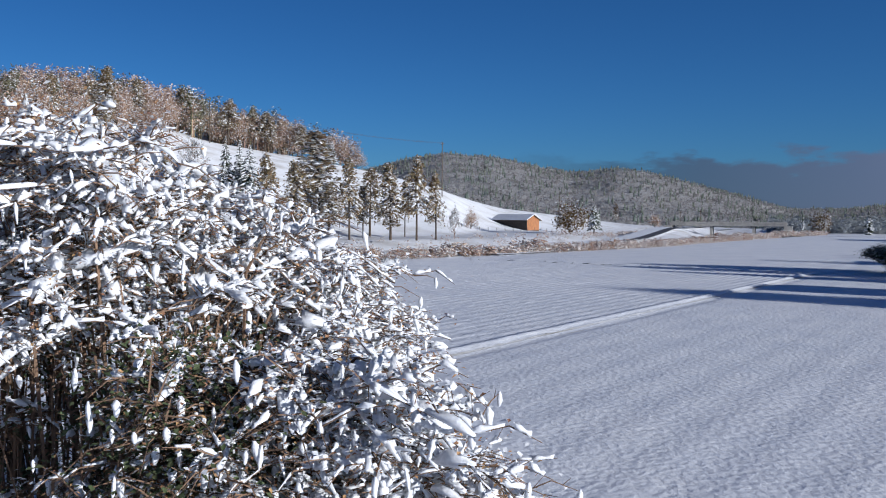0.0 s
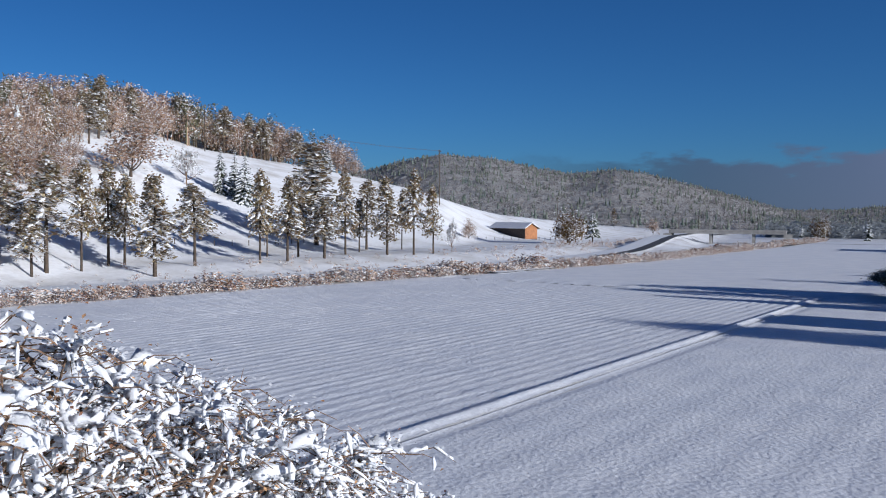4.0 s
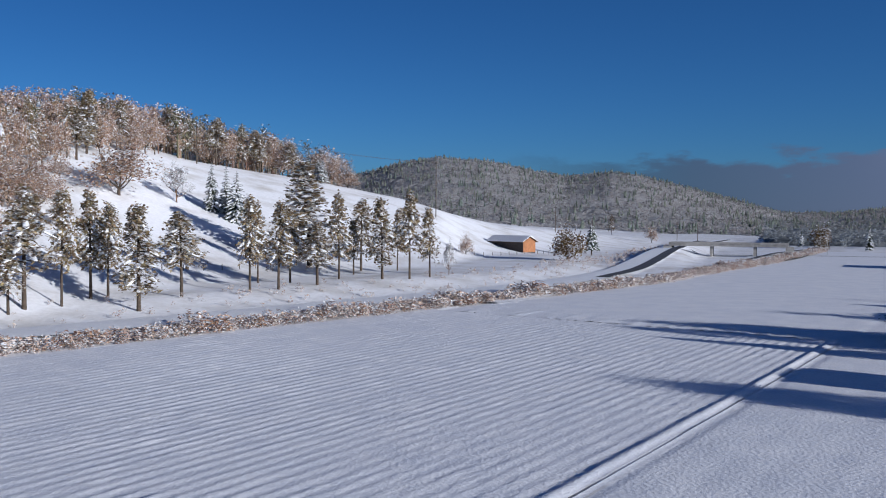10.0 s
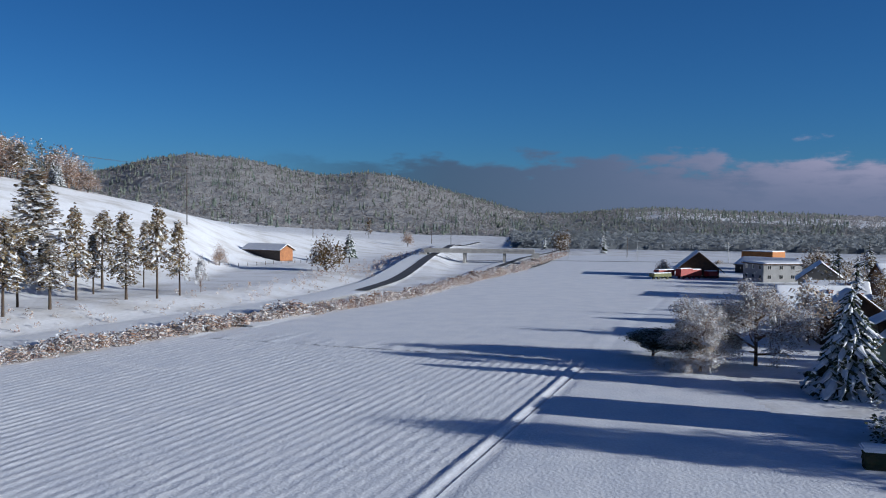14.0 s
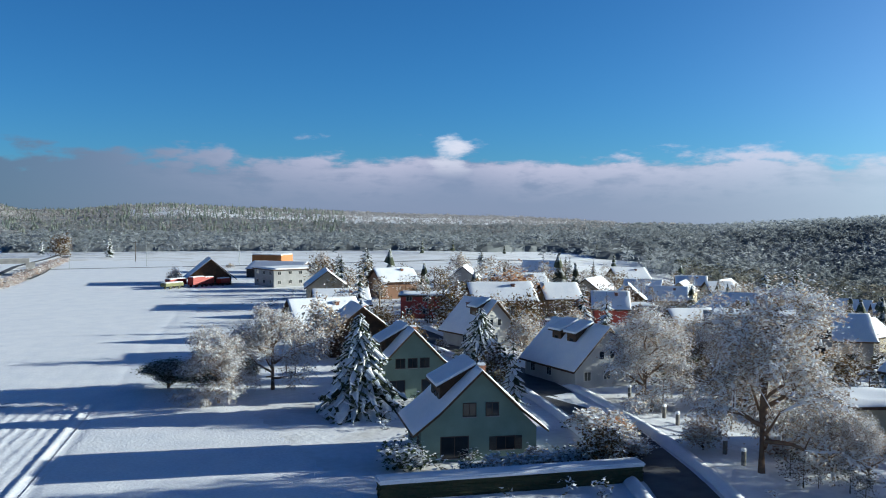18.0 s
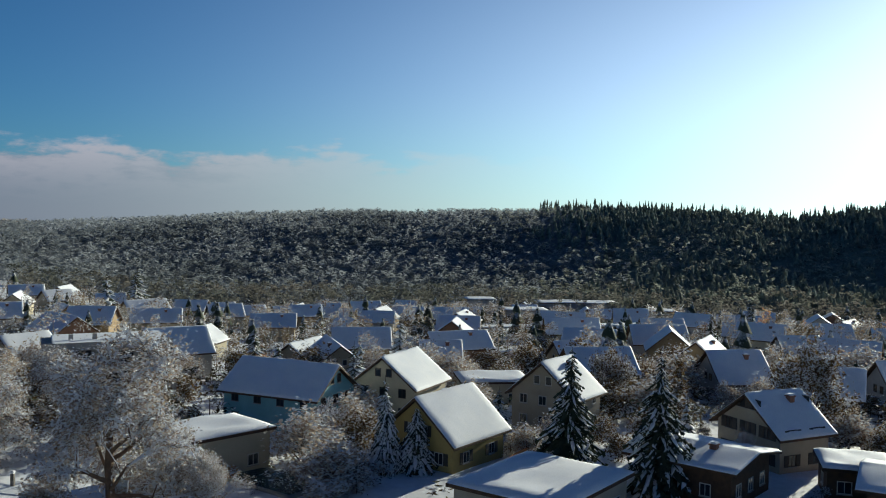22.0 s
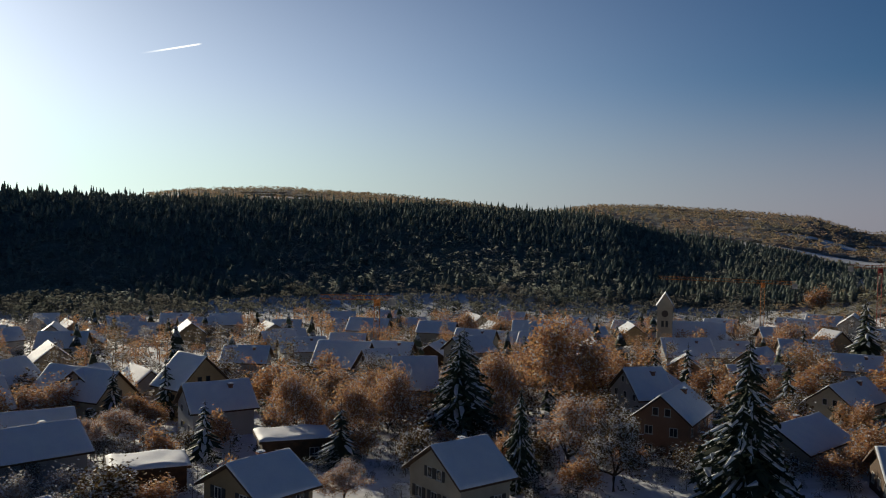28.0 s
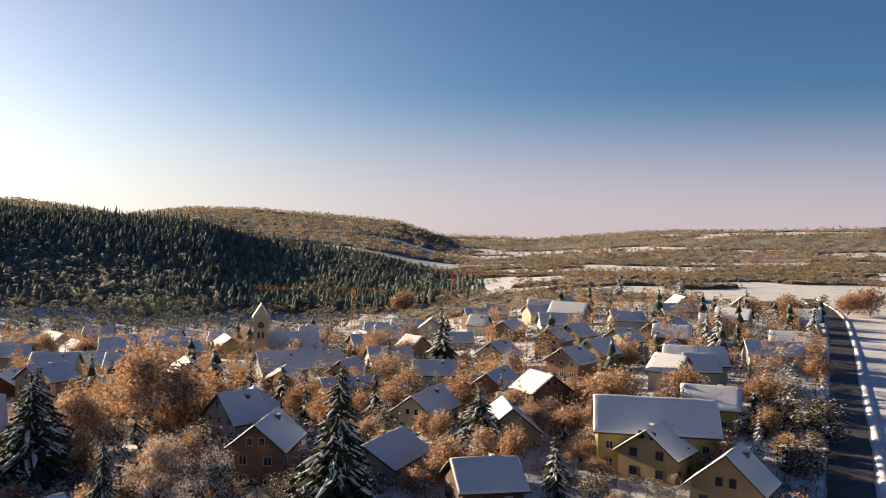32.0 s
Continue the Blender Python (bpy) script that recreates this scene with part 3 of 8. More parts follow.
def window(parent, w, h, m, frame_mat=FRAME, shutters=False, sills=True):
    """A window whose face looks to local -y: frame, pane and perhaps shutters."""
    key = (round(w, 2), round(h, 2), frame_mat.name, shutters)
    if key not in WIN:
        bm = bmesh.new()
        t = 0.09
        box(bm, -w / 2, -0.05, 0, w / 2, 0.08, t)
        box(bm, -w / 2, -0.05, h - t, w / 2, 0.08, h)
        box(bm, -w / 2, -0.05, t, -w / 2 + t, 0.08, h - t)
        box(bm, w / 2 - t, -0.05, t, w / 2, 0.08, h - t)
        if w > 0.9:
            box(bm, -0.035, -0.045, t, 0.035, 0.08, h - t)
        me = bpy.data.meshes.new("window_frame")
        bm.to_mesh(me)
        bm.free()
        me.materials.append(frame_mat)
        pane = box_mesh("pane", (-w / 2 + t, -0.015, t, w / 2 - t, 0.06, h - t), GLASS)
        sill = box_mesh("sill", (-w / 2 - 0.06, -0.13, -0.07, w / 2 + 0.06, 0.02, 0.0), CONCRETE)
        sh = None
        if shutters:
            sw = min(0.6, w / 2)
            bm = bmesh.new()
            box(bm, -sw / 2, -0.07, 0, sw / 2, -0.02, h)
            for k in range(5):
                z = h * (k + 0.5) / 5
                box(bm, -sw / 2 + 0.05, -0.095, z - 0.04, sw / 2 - 0.05, -0.07, z + 0.04)
            sh = bpy.data.meshes.new("shutter")
            bm.to_mesh(sh)
            bm.free()
            sh.materials.append(SHUTTER)
        WIN[key] = (me, pane, sill, sh)
    me, pane, sill, sh = WIN[key]
    fr = part("window", me, None, parent, at=m)
    part("pane", pane, None, fr)
    if sills:
        part("sill", sill, None, fr)
    if sh:
        sw = min(0.6, w / 2)
        part("shutter", sh, None, fr, "dark wooden shutter", Matrix.Translation((-w / 2 - sw / 2 - 0.02, 0, 0)))
        part("shutter", sh, None, fr, "dark wooden shutter", Matrix.Translation((w / 2 + sw / 2 + 0.02, 0, 0)))
    return fr


def side(kind, w, l):
    """The pose of a wall's outer face: front (-y), back (+y), left (-x), right (+x)."""
    return {"f": Matrix.Translation((0, -l / 2, 0)), "b": pose(0, l / 2, 0, 0, 0, 180), "l": pose(-w / 2, 0, 0, 0, 0, -90), "r": pose(w / 2, 0, 0, 0, 0, 90)}[kind]


def snow_slab(w, l, z, th, seed):
    """A sheet of settled snow for a flat roof: lumpy on top, rounded at the rim."""
    rr = random.Random(seed)
    n = 11
    V, F = [], []
    for i in range(n):
        for j in range(n):
            u, v = i / (n - 1) * 2 - 1, j / (n - 1) * 2 - 1
            u, v = math.copysign(abs(u) ** 0.7, u), math.copysign(abs(v) ** 0.7, v)
            rim = min(1.0, (1 - max(abs(u), abs(v))) * 8) ** 0.5
            V.append((u * w / 2, v * l / 2, z + th * (0.25 + 0.75 * rim) * (1 + 0.35 * math.sin(u * 4 + seed) * math.cos(v * 5 + seed * 2) + rr.uniform(-0.12, 0.12))))
    for i in range(n - 1):
        for j in range(n - 1):
            a = i * n + j
            F.append((a, a + n, a + n + 1, a + 1))
    rim = [i * n for i in range(n)] + [(n - 1) * n + j for j in range(1, n)] + [i * n + n - 1 for i in range(n - 2, -1, -1)] + [j for j in range(n - 2, 0, -1)]
    b = len(V)
    V += [(V[k][0], V[k][1], z) for k in rim]
    m = len(rim)
    F += [(rim[k], b + k, b + (k + 1) % m, rim[(k + 1) % m]) for k in range(m)]
    return fix(mesh_of("roof_snow", V, F, SNOW, True))


def house(x, y, yaw, w, l, eave, ridge, wall, label, roof="gable", over=0.7, snow=0.17, windows=(), chimneys=(), z=None, shed=None, group="village houses", frame_mat=FRAME, shutters=False, edge=None, flare=0.0):
    """A house: w across the gable (local x), l along the ridge (local y), turned by yaw degrees clockwise."""
    gzz = gz(x, y) if z is None else z
    h = thing("house", pose(x, y, gzz, 0, 0, -yaw), label, "house", group)
    edge = edge or TIMBER
    sink = 2.5
    if roof == "flat":
        body = box_mesh("wall", (-w / 2, -l / 2, -sink, w / 2, l / 2, eave), wall)
        part("wall", body, None, h)
        o = over
        part("roof", box_mesh("roof", (-w / 2 - o, -l / 2 - o, eave, w / 2 + o, l / 2 + o, eave + 0.3), edge), None, h)
        part("roof_snow", snow_slab(w + 2 * o - 0.1, l + 2 * o - 0.1, eave + 0.304, 0.36, int(x) % 7), None, h, "thick white snow on the roof")
    elif roof == "gable":
        v, f = prism([(-w / 2, -sink), (w / 2, -sink), (w / 2, eave), (0, ridge), (-w / 2, eave)], -l / 2, l / 2)
        part("wall", fix(mesh_of("wall", v, f, wall)), None, h)
        s = (ridge - eave) / (w / 2)
        t, o = 0.22, over
        fl = flare
        xe, ze = w / 2 + o, eave - s * o + fl
        pts = [(0, ridge + 0.02), (xe * 0.62, ridge - s * xe * 0.62 + 0.02), (xe, ze), (xe, ze + t), (xe * 0.62, ridge - s * xe * 0.62 + t + 0.03), (0, ridge + t + 0.04), (-xe * 0.62, ridge - s * xe * 0.62 + t + 0.03), (-xe, ze + t), (-xe, ze), (-xe * 0.62, ridge - s * xe * 0.62 + 0.02)]
        v, f = prism(pts, -l / 2 - o, l / 2 + o)
        part("roof", fix(mesh_of("roof", v, f, edge)), None, h, "dark eaves under snow")
        # snow blanket with a soft, slightly uneven top
        ye = l / 2 + o - 0.04
        ys = np.concatenate([[-ye, -ye + 0.3], np.linspace(-ye + 1.2, ye - 1.2, 7), [ye - 0.3, ye]])
        us = np.array([-1, -0.95, -0.8, -0.6, -0.4, -0.2, -0.05, 0, 0.05, 0.2, 0.4, 0.6, 0.8, 0.95, 1])
        V, F = [], []
        rr = random.Random(int(x * 7 + y * 13))
        for yy in ys:
            for u in us:
                xx = u * (xe - 0.03)
                base = np.interp(abs(xx), [0, xe * 0.62, xe], [ridge + t + 0.04, ridge - s * xe * 0.62 + t + 0.03, ze + t])
                ed = min(1, (1 - abs(u)) * 20, (yy - ys[0]) * 3.4, (ys[-1] - yy) * 3.4)
                th = snow * (0.35 + 0.65 * max(0, ed) ** 0.5) * (1 + 0.25 * math.sin(xx * 1.3 + yy * 0.7 + x) + rr.uniform(-0.1, 0.1))
                V.append((xx, yy, base + 0.004 + th))
        nu = len(us)
        for a in range(len(ys) - 1):
            for b in range(nu - 1):
                F.append((a * nu + b, a * nu + b + 1, (a + 1) * nu + b + 1, (a + 1) * nu + b))
        nb = len(V)
        rim = [b for b in range(nu)] + [a * nu + nu - 1 for a in range(1, len(ys))] + [(len(ys) - 1) * nu + b for b in range(nu - 2, -1, -1)] + [a * nu for a in range(len(ys) - 2, 0, -1)]
        for k in rim:
            xx, yy, _ = V[k]
            V.append((xx, yy, float(np.interp(abs(xx), [0, xe * 0.62, xe], [ridge + t + 0.04, ridge - s * xe * 0.62 + t + 0.03, ze + t])) + 0.004))
        nr = len(rim)
        for k in range(nr):
            F.append((rim[k], nb + k, nb + (k + 1) % nr, rim[(k + 1) % nr]))
        part("roof_snow", mesh_of("roof_snow", V, F, SNOW, True), None, h, "thick white snow on the roof")
    elif roof == "hip":
        part("wall", box_mesh("wall", (-w / 2, -l / 2, -sink, w / 2, l / 2, eave), wall), None, h)
        o, t = over, 0.2
        X, Y, rl = w / 2 + o, l / 2 + o, max(0.0, l / 2 - w / 2 * 0.9)
        for nm, dz, lift, mt in (("roof", 0.0, 0.0, edge), ("roof_snow", t + 0.01, snow, SNOW)):
            zz = eave - 0.25 + dz
            tt = t if nm == "roof" else snow
            q = 0.0 if nm == "roof" else 0.06
            mid = 0.55
            rx, ryy = X * (1 - mid), Y - (Y - rl) * mid
            zm = zz + (ridge - eave) * (mid - flare * 0.12)
            V = [(-X + q, -Y + q, zz), (X - q, -Y + q, zz), (X - q, Y - q, zz), (-X + q, Y - q, zz)]
            V += [(a, b, c + tt * 0.6) for a, b, c in V]
            V += [(-rx, -ryy, zm + tt), (rx, -ryy, zm + tt), (rx, ryy, zm + tt), (-rx, ryy, zm + tt), (0, -rl, ridge + tt + dz), (0, rl, ridge + tt + dz)]
            F = [(3, 2, 1, 0), (0, 1, 5, 4), (1, 2, 6, 5), (2, 3, 7, 6), (3, 0, 4, 7), (4, 5, 9, 8), (5, 6, 10, 9), (6, 7, 11, 10), (7, 4, 8, 11), (8, 9, 12), (9, 10, 13, 12), (10, 11, 13), (11, 8, 12, 13)]
            part(nm, mesh_of(nm, V, F, mt), None, h)
    for wd in windows:
        k, u, zz, ww, hh = wd[:5]
        window(h, ww, hh, side(k, w, l) @ Matrix.Translation((u, 0, zz)), frame_mat, shutters if len(wd) < 6 else wd[5], math.hypot(x, y) < 130)
    for cx, cy, ch in chimneys:
        zr = (ridge - abs(cx) * (ridge - eave) / (w / 2)) if roof != "flat" else eave
        bm = bmesh.new()
        box(bm, cx - 0.32, cy - 0.32, zr - 0.6, cx + 0.32, cy + 0.32, zr + ch)
        box(bm, cx - 0.42, cy - 0.42, zr + ch - 0.12, cx + 0.42, cy + 0.42, zr + ch)
        c = part("chimney", bm, BRICK, h)
        part("snow_cap", box_mesh("snow_cap", (cx - 0.38, cy - 0.38, zr + ch + 0.003, cx + 0.38, cy + 0.38, zr + ch + 0.2), SNOW, 0.08), None, c)
    return h


# ---------------------------------------------------------------- trees
def tube(V, F, path, radii, n=5, phase=0.0):
    """Adds a tapering tube along a path of Vectors."""
    base = len(V)
    for i, p in enumerate(path):
        d = (path[min(i + 1, len(path) - 1)] - path[max(i - 1, 0)])
        d = d.normalized() if d.length > 1e-6 else Vector((0, 0, 1))
        s = d.cross(Vector((0, 0, 1)))
        s = s.normalized() if s.length > 1e-3 else Vector((1, 0, 0))
        t = s.cross(d)
        for k in range(n):
            a = 2 * math.pi * k / n + phase
            V.append(p + (s * math.cos(a) + t * math.sin(a)) * radii[i])
    for i in range(len(path) - 1):
        for k in range(n):
            a, b = base + i * n + k, base + i * n + (k + 1) % n
            F.append((a, b, b + n, a + n))
    F.append(tuple(base + (len(path) - 1) * n + k for k in range(n)))


def drape(V, F, path, widths, thick, rr):
    """Adds a cushion of snow lying on a branch."""
    base, n = len(V), 5
    for i, p in enumerate(path):
        d = (path[min(i + 1, len(path) - 1)] - path[max(i - 1, 0)])
        s = d.cross(Vector((0, 0, 1)))
        s = s.normalized() if s.length > 1e-3 else Vector((1, 0, 0))
        w, th = widths[i] * rr.uniform(0.75, 1.25), thick * rr.uniform(0.6, 1.3) * (0.4 if i in (0, len(path) - 1) else 1)
        for c, h in ((-1, -0.5), (-0.75, 0.55), (0, 1.0), (0.75, 0.55), (1, -0.5)):
            V.append(p + s * (c * w) + Vector((0, 0, h * th)))
    for i in range(len(path) - 1):
        for k in range(n):
            a, b = base + i * n + k, base + i * n + (k + 1) % n
            F.append((a, b, b + n, a + n))
    F.append(tuple(base + k for k in range(n)))
    F.append(tuple(base + (len(path) - 1) * n + k for k in range(n))[::-1])


def flakes(V, F, at, n, spread, size, rr, flat=0.5, squash=1.0):
    """Adds n small bent leaf blades about a place."""
    for _ in range(n):
        c = at + Vector((rr.gauss(0, spread), rr.gauss(0, spread), rr.gauss(0, spread * squash)))
        a, s = rr.uniform(0, 6.283), size * rr.uniform(0.6, 1.4)
        u = Vector((math.cos(a), math.sin(a), rr.uniform(-1, 1) * (1 - flat)))
        v = Vector((-math.sin(a), math.cos(a), rr.uniform(-1, 1) * (1 - flat)))
        b = len(V)
        V += [c - u * s * 0.5, c + v * s * 0.35 + Vector((0, 0, s * 0.12)), c + u * s * 0.5, c - v * s * 0.35 + Vector((0, 0, s * 0.08))]
        F.append((b, b + 1, b + 2, b + 3))


def conifer(seed, H, R, load=1.0, droop=0.45, bare=0.06, levels=None, slim=0.85, twigs=True, bough=1.0):
    """Meshes of a spruce: trunk, needle boughs, and the snow lying on them."""
    rr = random.Random(seed)
    TV, TF, NV, NF, SV, SF = [], [], [], [], [], []
    tube(TV, TF, [Vector((0, 0, -0.3)), Vector((0, 0, H * 0.4)), Vector((0, 0, H * 0.98))], [H * 0.018 + 0.05, H * 0.012 + 0.03, 0.02], 7)
    levels = levels or max(10, int(H * 1.35))
    for k in range(levels):
        u = (k + rr.uniform(-0.2, 0.2)) / levels
        z = H * (bare + (0.985 - bare) * u)
        r = R * max(0.05, 1 - u) ** slim * rr.uniform(0.85, 1.1) + 0.1
        n = 9 if u < 0.6 else 7 if u < 0.85 else 5
        a0 = rr.uniform(0, 6.28)
        for b in range(n):
            ang = a0 + 6.283 * (b + rr.uniform(-0.25, 0.25)) / n
            rb = r * rr.uniform(0.62, 1.18)
            zb = z + rr.uniform(-0.55, 0.55) * H / levels * (1 - 0.6 * u)
            d, s = Vector((math.cos(ang), math.sin(ang), 0)), Vector((-math.sin(ang), math.cos(ang), 0))
            path = []
            for q in (0.08, 0.35, 0.68, 1.0):
                path.append(Vector((0, 0, zb)) + d * rb * q + Vector((0, 0, -droop * rb * q ** 1.4 + 0.10 * rb * max(0, q - 0.7))) + s * rr.uniform(-0.06, 0.06) * rb)
            wd = [(0.05 * rb + 0.05) * bough, (0.20 * rb + 0.05) * bough, (0.19 * rb + 0.05) * bough, 0.03]
            base = len(NV)
            for p, w in zip(path, wd):
                NV += [p - s * w + Vector((0, 0, -0.35 * w)), p + Vector((0, 0, 0.02)), p + s * w + Vector((0, 0, -0.35 * w)), p + Vector((0, 0, -0.5 * w - 0.04))]
            for i in range(3):
                for c in range(4):
                    e, f = base + i * 4 + c, base + i * 4 + (c + 1) % 4
                    NF.append((e, f, f + 4, e + 4))
            # side twigs hang out from the bough
            for i in (1, 2, 3) if twigs else ():
                for sg in (-1, 1):
                    p = path[i].lerp(path[i - 1], rr.uniform(0.1, 0.7))
                    o = (s * sg * rr.uniform(0.25, 0.42) + d * rr.uniform(0.08, 0.22) + Vector((0, 0, -rr.uniform(0.05, 0.22)))) * rb * (1.1 - 0.2 * i)
                    w = 0.06 * rb + 0.03
                    bb = len(NV)
                    NV += [p + d * w, p - d * w, p + o, p + o * 0.5 + Vector((0, 0, -w * 1.5))]
                    NF += [(bb, bb + 1, bb + 2), (bb + 1, bb + 3, bb + 2), (bb + 3, bb, bb + 2)]
                    if rr.random() < 0.5 * load:
                        b2 = len(SV)
                        up = Vector((0, 0, 0.05 + 0.03 * rb))
                        SV += [p + d * w + up, p - d * w + up, p + o * 0.85 + up * 0.4, p + d * w, p - d * w, p + o * 0.85]
                        SF += [(b2, b2 + 1, b2 + 2), (b2, b2 + 2, b2 + 5, b2 + 3), (b2 + 1, b2 + 4, b2 + 5, b2 + 2)]
            if rr.random() < 0.55 + 0.4 * load:
                i0 = 0 if rr.random() < 0.5 else 1
                drape(SV, SF, path[i0:], [w * (0.45 + 0.4 * load) for w in wd[i0:]], (0.05 + 0.045 * rb) * (0.5 + 0.7 * load), rr)
    return mesh_of("trunk", TV, TF, BARK, True), mesh_of("foliage", NV, NF, NEEDLE), mesh_of("snow", SV, SF, CLUMP)


def broadleaf(seed, H, R, leaf=AUTUMN, leaves=6, snow=6, size=0.28, trunk_part=0.25, droop=0.0, shape=1.0, last=4, spread=0.42, lsize=None, weep=0):
    """Meshes of a broad tree: trunk and limbs, leaves or twigs, and clinging snow."""
    rr = random.Random(seed)
    TV, TF, LV, LF, SV, SF = [], [], [], [], [], []
    lsize = lsize or size

    def grow(p, d, length, rad, depth):
        path, radii = [p], [rad]
        n = 3 if depth < 3 else 2
        for i in range(n):
            d = (d + Vector((rr.gauss(0, 0.16), rr.gauss(0, 0.16), rr.gauss(0, 0.08) + (0.10 - droop * depth * 0.14)))).normalized()
            p = p + d * length / n
            path.append(p)
            radii.append(rad * (1 - 0.45 * (i + 1) / n))
        tube(TV, TF, path, radii, 6 if depth < 1 else 4 if depth < 3 else 3)
        if depth >= 2 and snow and rr.random() < 0.8:
            if last > 3:
                drape(SV, SF, path, [0.05 + radii[0] * 1.2] * len(path), 0.06 + 0.03 * rr.random(), rr)
        if depth >= (last if last < 4 else last - 1):
            for q in path[1:]:
                flakes(LV, LF, q, leaves, spread, lsize, rr, 0.3)
                flakes(SV, SF, q + Vector((0, 0, 0.08)), snow, spread, size, rr, 0.6)
                # fine hanging twigs, each with its thread of snow
                for _ in range(weep):
                    a, L = rr.uniform(0, 6.283), rr.uniform(0.35, 0.95)
                    o = (Vector((math.cos(a), math.sin(a), rr.uniform(-0.1, 0.5))) + d * 0.7).normalized() * L
                    tw = [q, q + o * 0.55, q + o + Vector((0, 0, -0.32 * L * rr.uniform(0.4, 1.5)))]
                    tube(TV, TF, tw, [0.026, 0.02, 0.009], 3)
                    w = rr.uniform(0.02, 0.055)
                    if rr.random() < 0.75:
                        drape(SV, SF, [tw[0].lerp(tw[1], 0.3), tw[1] + Vector((0, 0, 0.03)), tw[1].lerp(tw[2], rr.uniform(0.3, 0.9))], [w, w * 1.2, w * 0.6], w * 1.3, rr)
        if depth >= last:
            return
        for i in range(3 if depth < 3 else 4):
            q = path[rr.randint(max(1, len(path) - 2), len(path) - 1)]
            a = rr.uniform(0, 6.283)
            nd = (d * 0.75 + Vector((math.cos(a), math.sin(a), rr.uniform(-0.35, 0.45) * shape)) * 0.8).normalized()
            grow(q, nd, length * rr.uniform(0.58, 0.78), radii[-1] * 0.8, depth + 1)

    th = H * (0.5 if weep else trunk_part)
    tr = [Vector((0, 0, -0.3)), Vector((rr.uniform(-0.1, 0.1), rr.uniform(-0.1, 0.1), th * 0.6)), Vector((rr.uniform(-0.2, 0.2), rr.uniform(-0.2, 0.2), th))]
    tube(TV, TF, tr, [H * 0.022 + 0.05, H * 0.018 + 0.03, H * 0.015 + 0.03], 8)
    limbs = 12 if weep else 6
    for i in range(limbs):
        a = 6.283 * (i + rr.uniform(-0.3, 0.3)) / 5
        el = rr.uniform(0.2, 1.3) if i else 2.5
        low = i / limbs
        if weep and i:
            el = rr.uniform(0.75, 1.1) - 0.75 * low
        grow(tr[2] - Vector((0, 0, th * (0.82 * low if weep else 0.3 * rr.random()))), Vector((math.cos(a), math.sin(a), el)).normalized(), H * (0.22 + 0.09 * low if weep else 0.28) * rr.uniform(0.8, 1.1), H * 0.011 + 0.02, 1)
    allv = TV + LV + SV
    zmax = max(v.z for v in allv)
    rmax = sorted(math.hypot(v.x, v.y) for v in allv)[int(len(allv) * 0.96)]
    for L in (TV, LV, SV):
        for i, v in enumerate(L):
            L[i] = Vector((v.x * R / rmax, v.y * R / rmax, v.z * H / zmax if v.z > 0 else v.z))
    return mesh_of("trunk", TV, TF, TWIG if weep else BARK, True), mesh_of("crown", LV, LF, leaf), mesh_of("snow", SV, SF, CLUMP)


def larch(seed, H, R, load=0.5):
    """A thin-crowned conifer with gold-brown needles and a bare lower trunk."""
    rr = random.Random(seed)
    TV, TF, LV, LF, SV, SF = [], [], [], [], [], []
    tube(TV, TF, [Vector((0, 0, -0.3)), Vector((rr.uniform(-0.15, 0.15), 0, H * 0.5)), Vector((0, 0, H))], [0.16, 0.11, 0.02], 6)
    for k in range(int(H * 7)):
        u = rr.uniform(0.2, 0.99)
        r = R * (1 - u) ** 0.7 * rr.uniform(0.5, 1.1) + 0.15
        a = rr.uniform(0, 6.283)
        p0 = Vector((0, 0, H * u))
        d = Vector((math.cos(a), math.sin(a), rr.uniform(-0.35, 0.1)))
        path = [p0, p0 + d * r * 0.5, p0 + d * r]
        tube(TV, TF, path, [0.035, 0.025, 0.01], 3)
        for q in (0.45, 0.7, 1.0):
            flakes(LV, LF, p0 + d * r * q, 6, 0.28, 0.34, rr, 0.2)
            flakes(SV, SF, p0 + d * r * q + Vector((0, 0, 0.08)), int(7 * load), 0.18, 0.26, rr, 0.8)
        drape(SV, SF, path, [0.07, 0.10, 0.04], 0.07, rr)
    return mesh_of("trunk", TV, TF, BARK, True), mesh_of("crown", LV, LF, LARCH), mesh_of("snow", SV, SF, CLUMP)


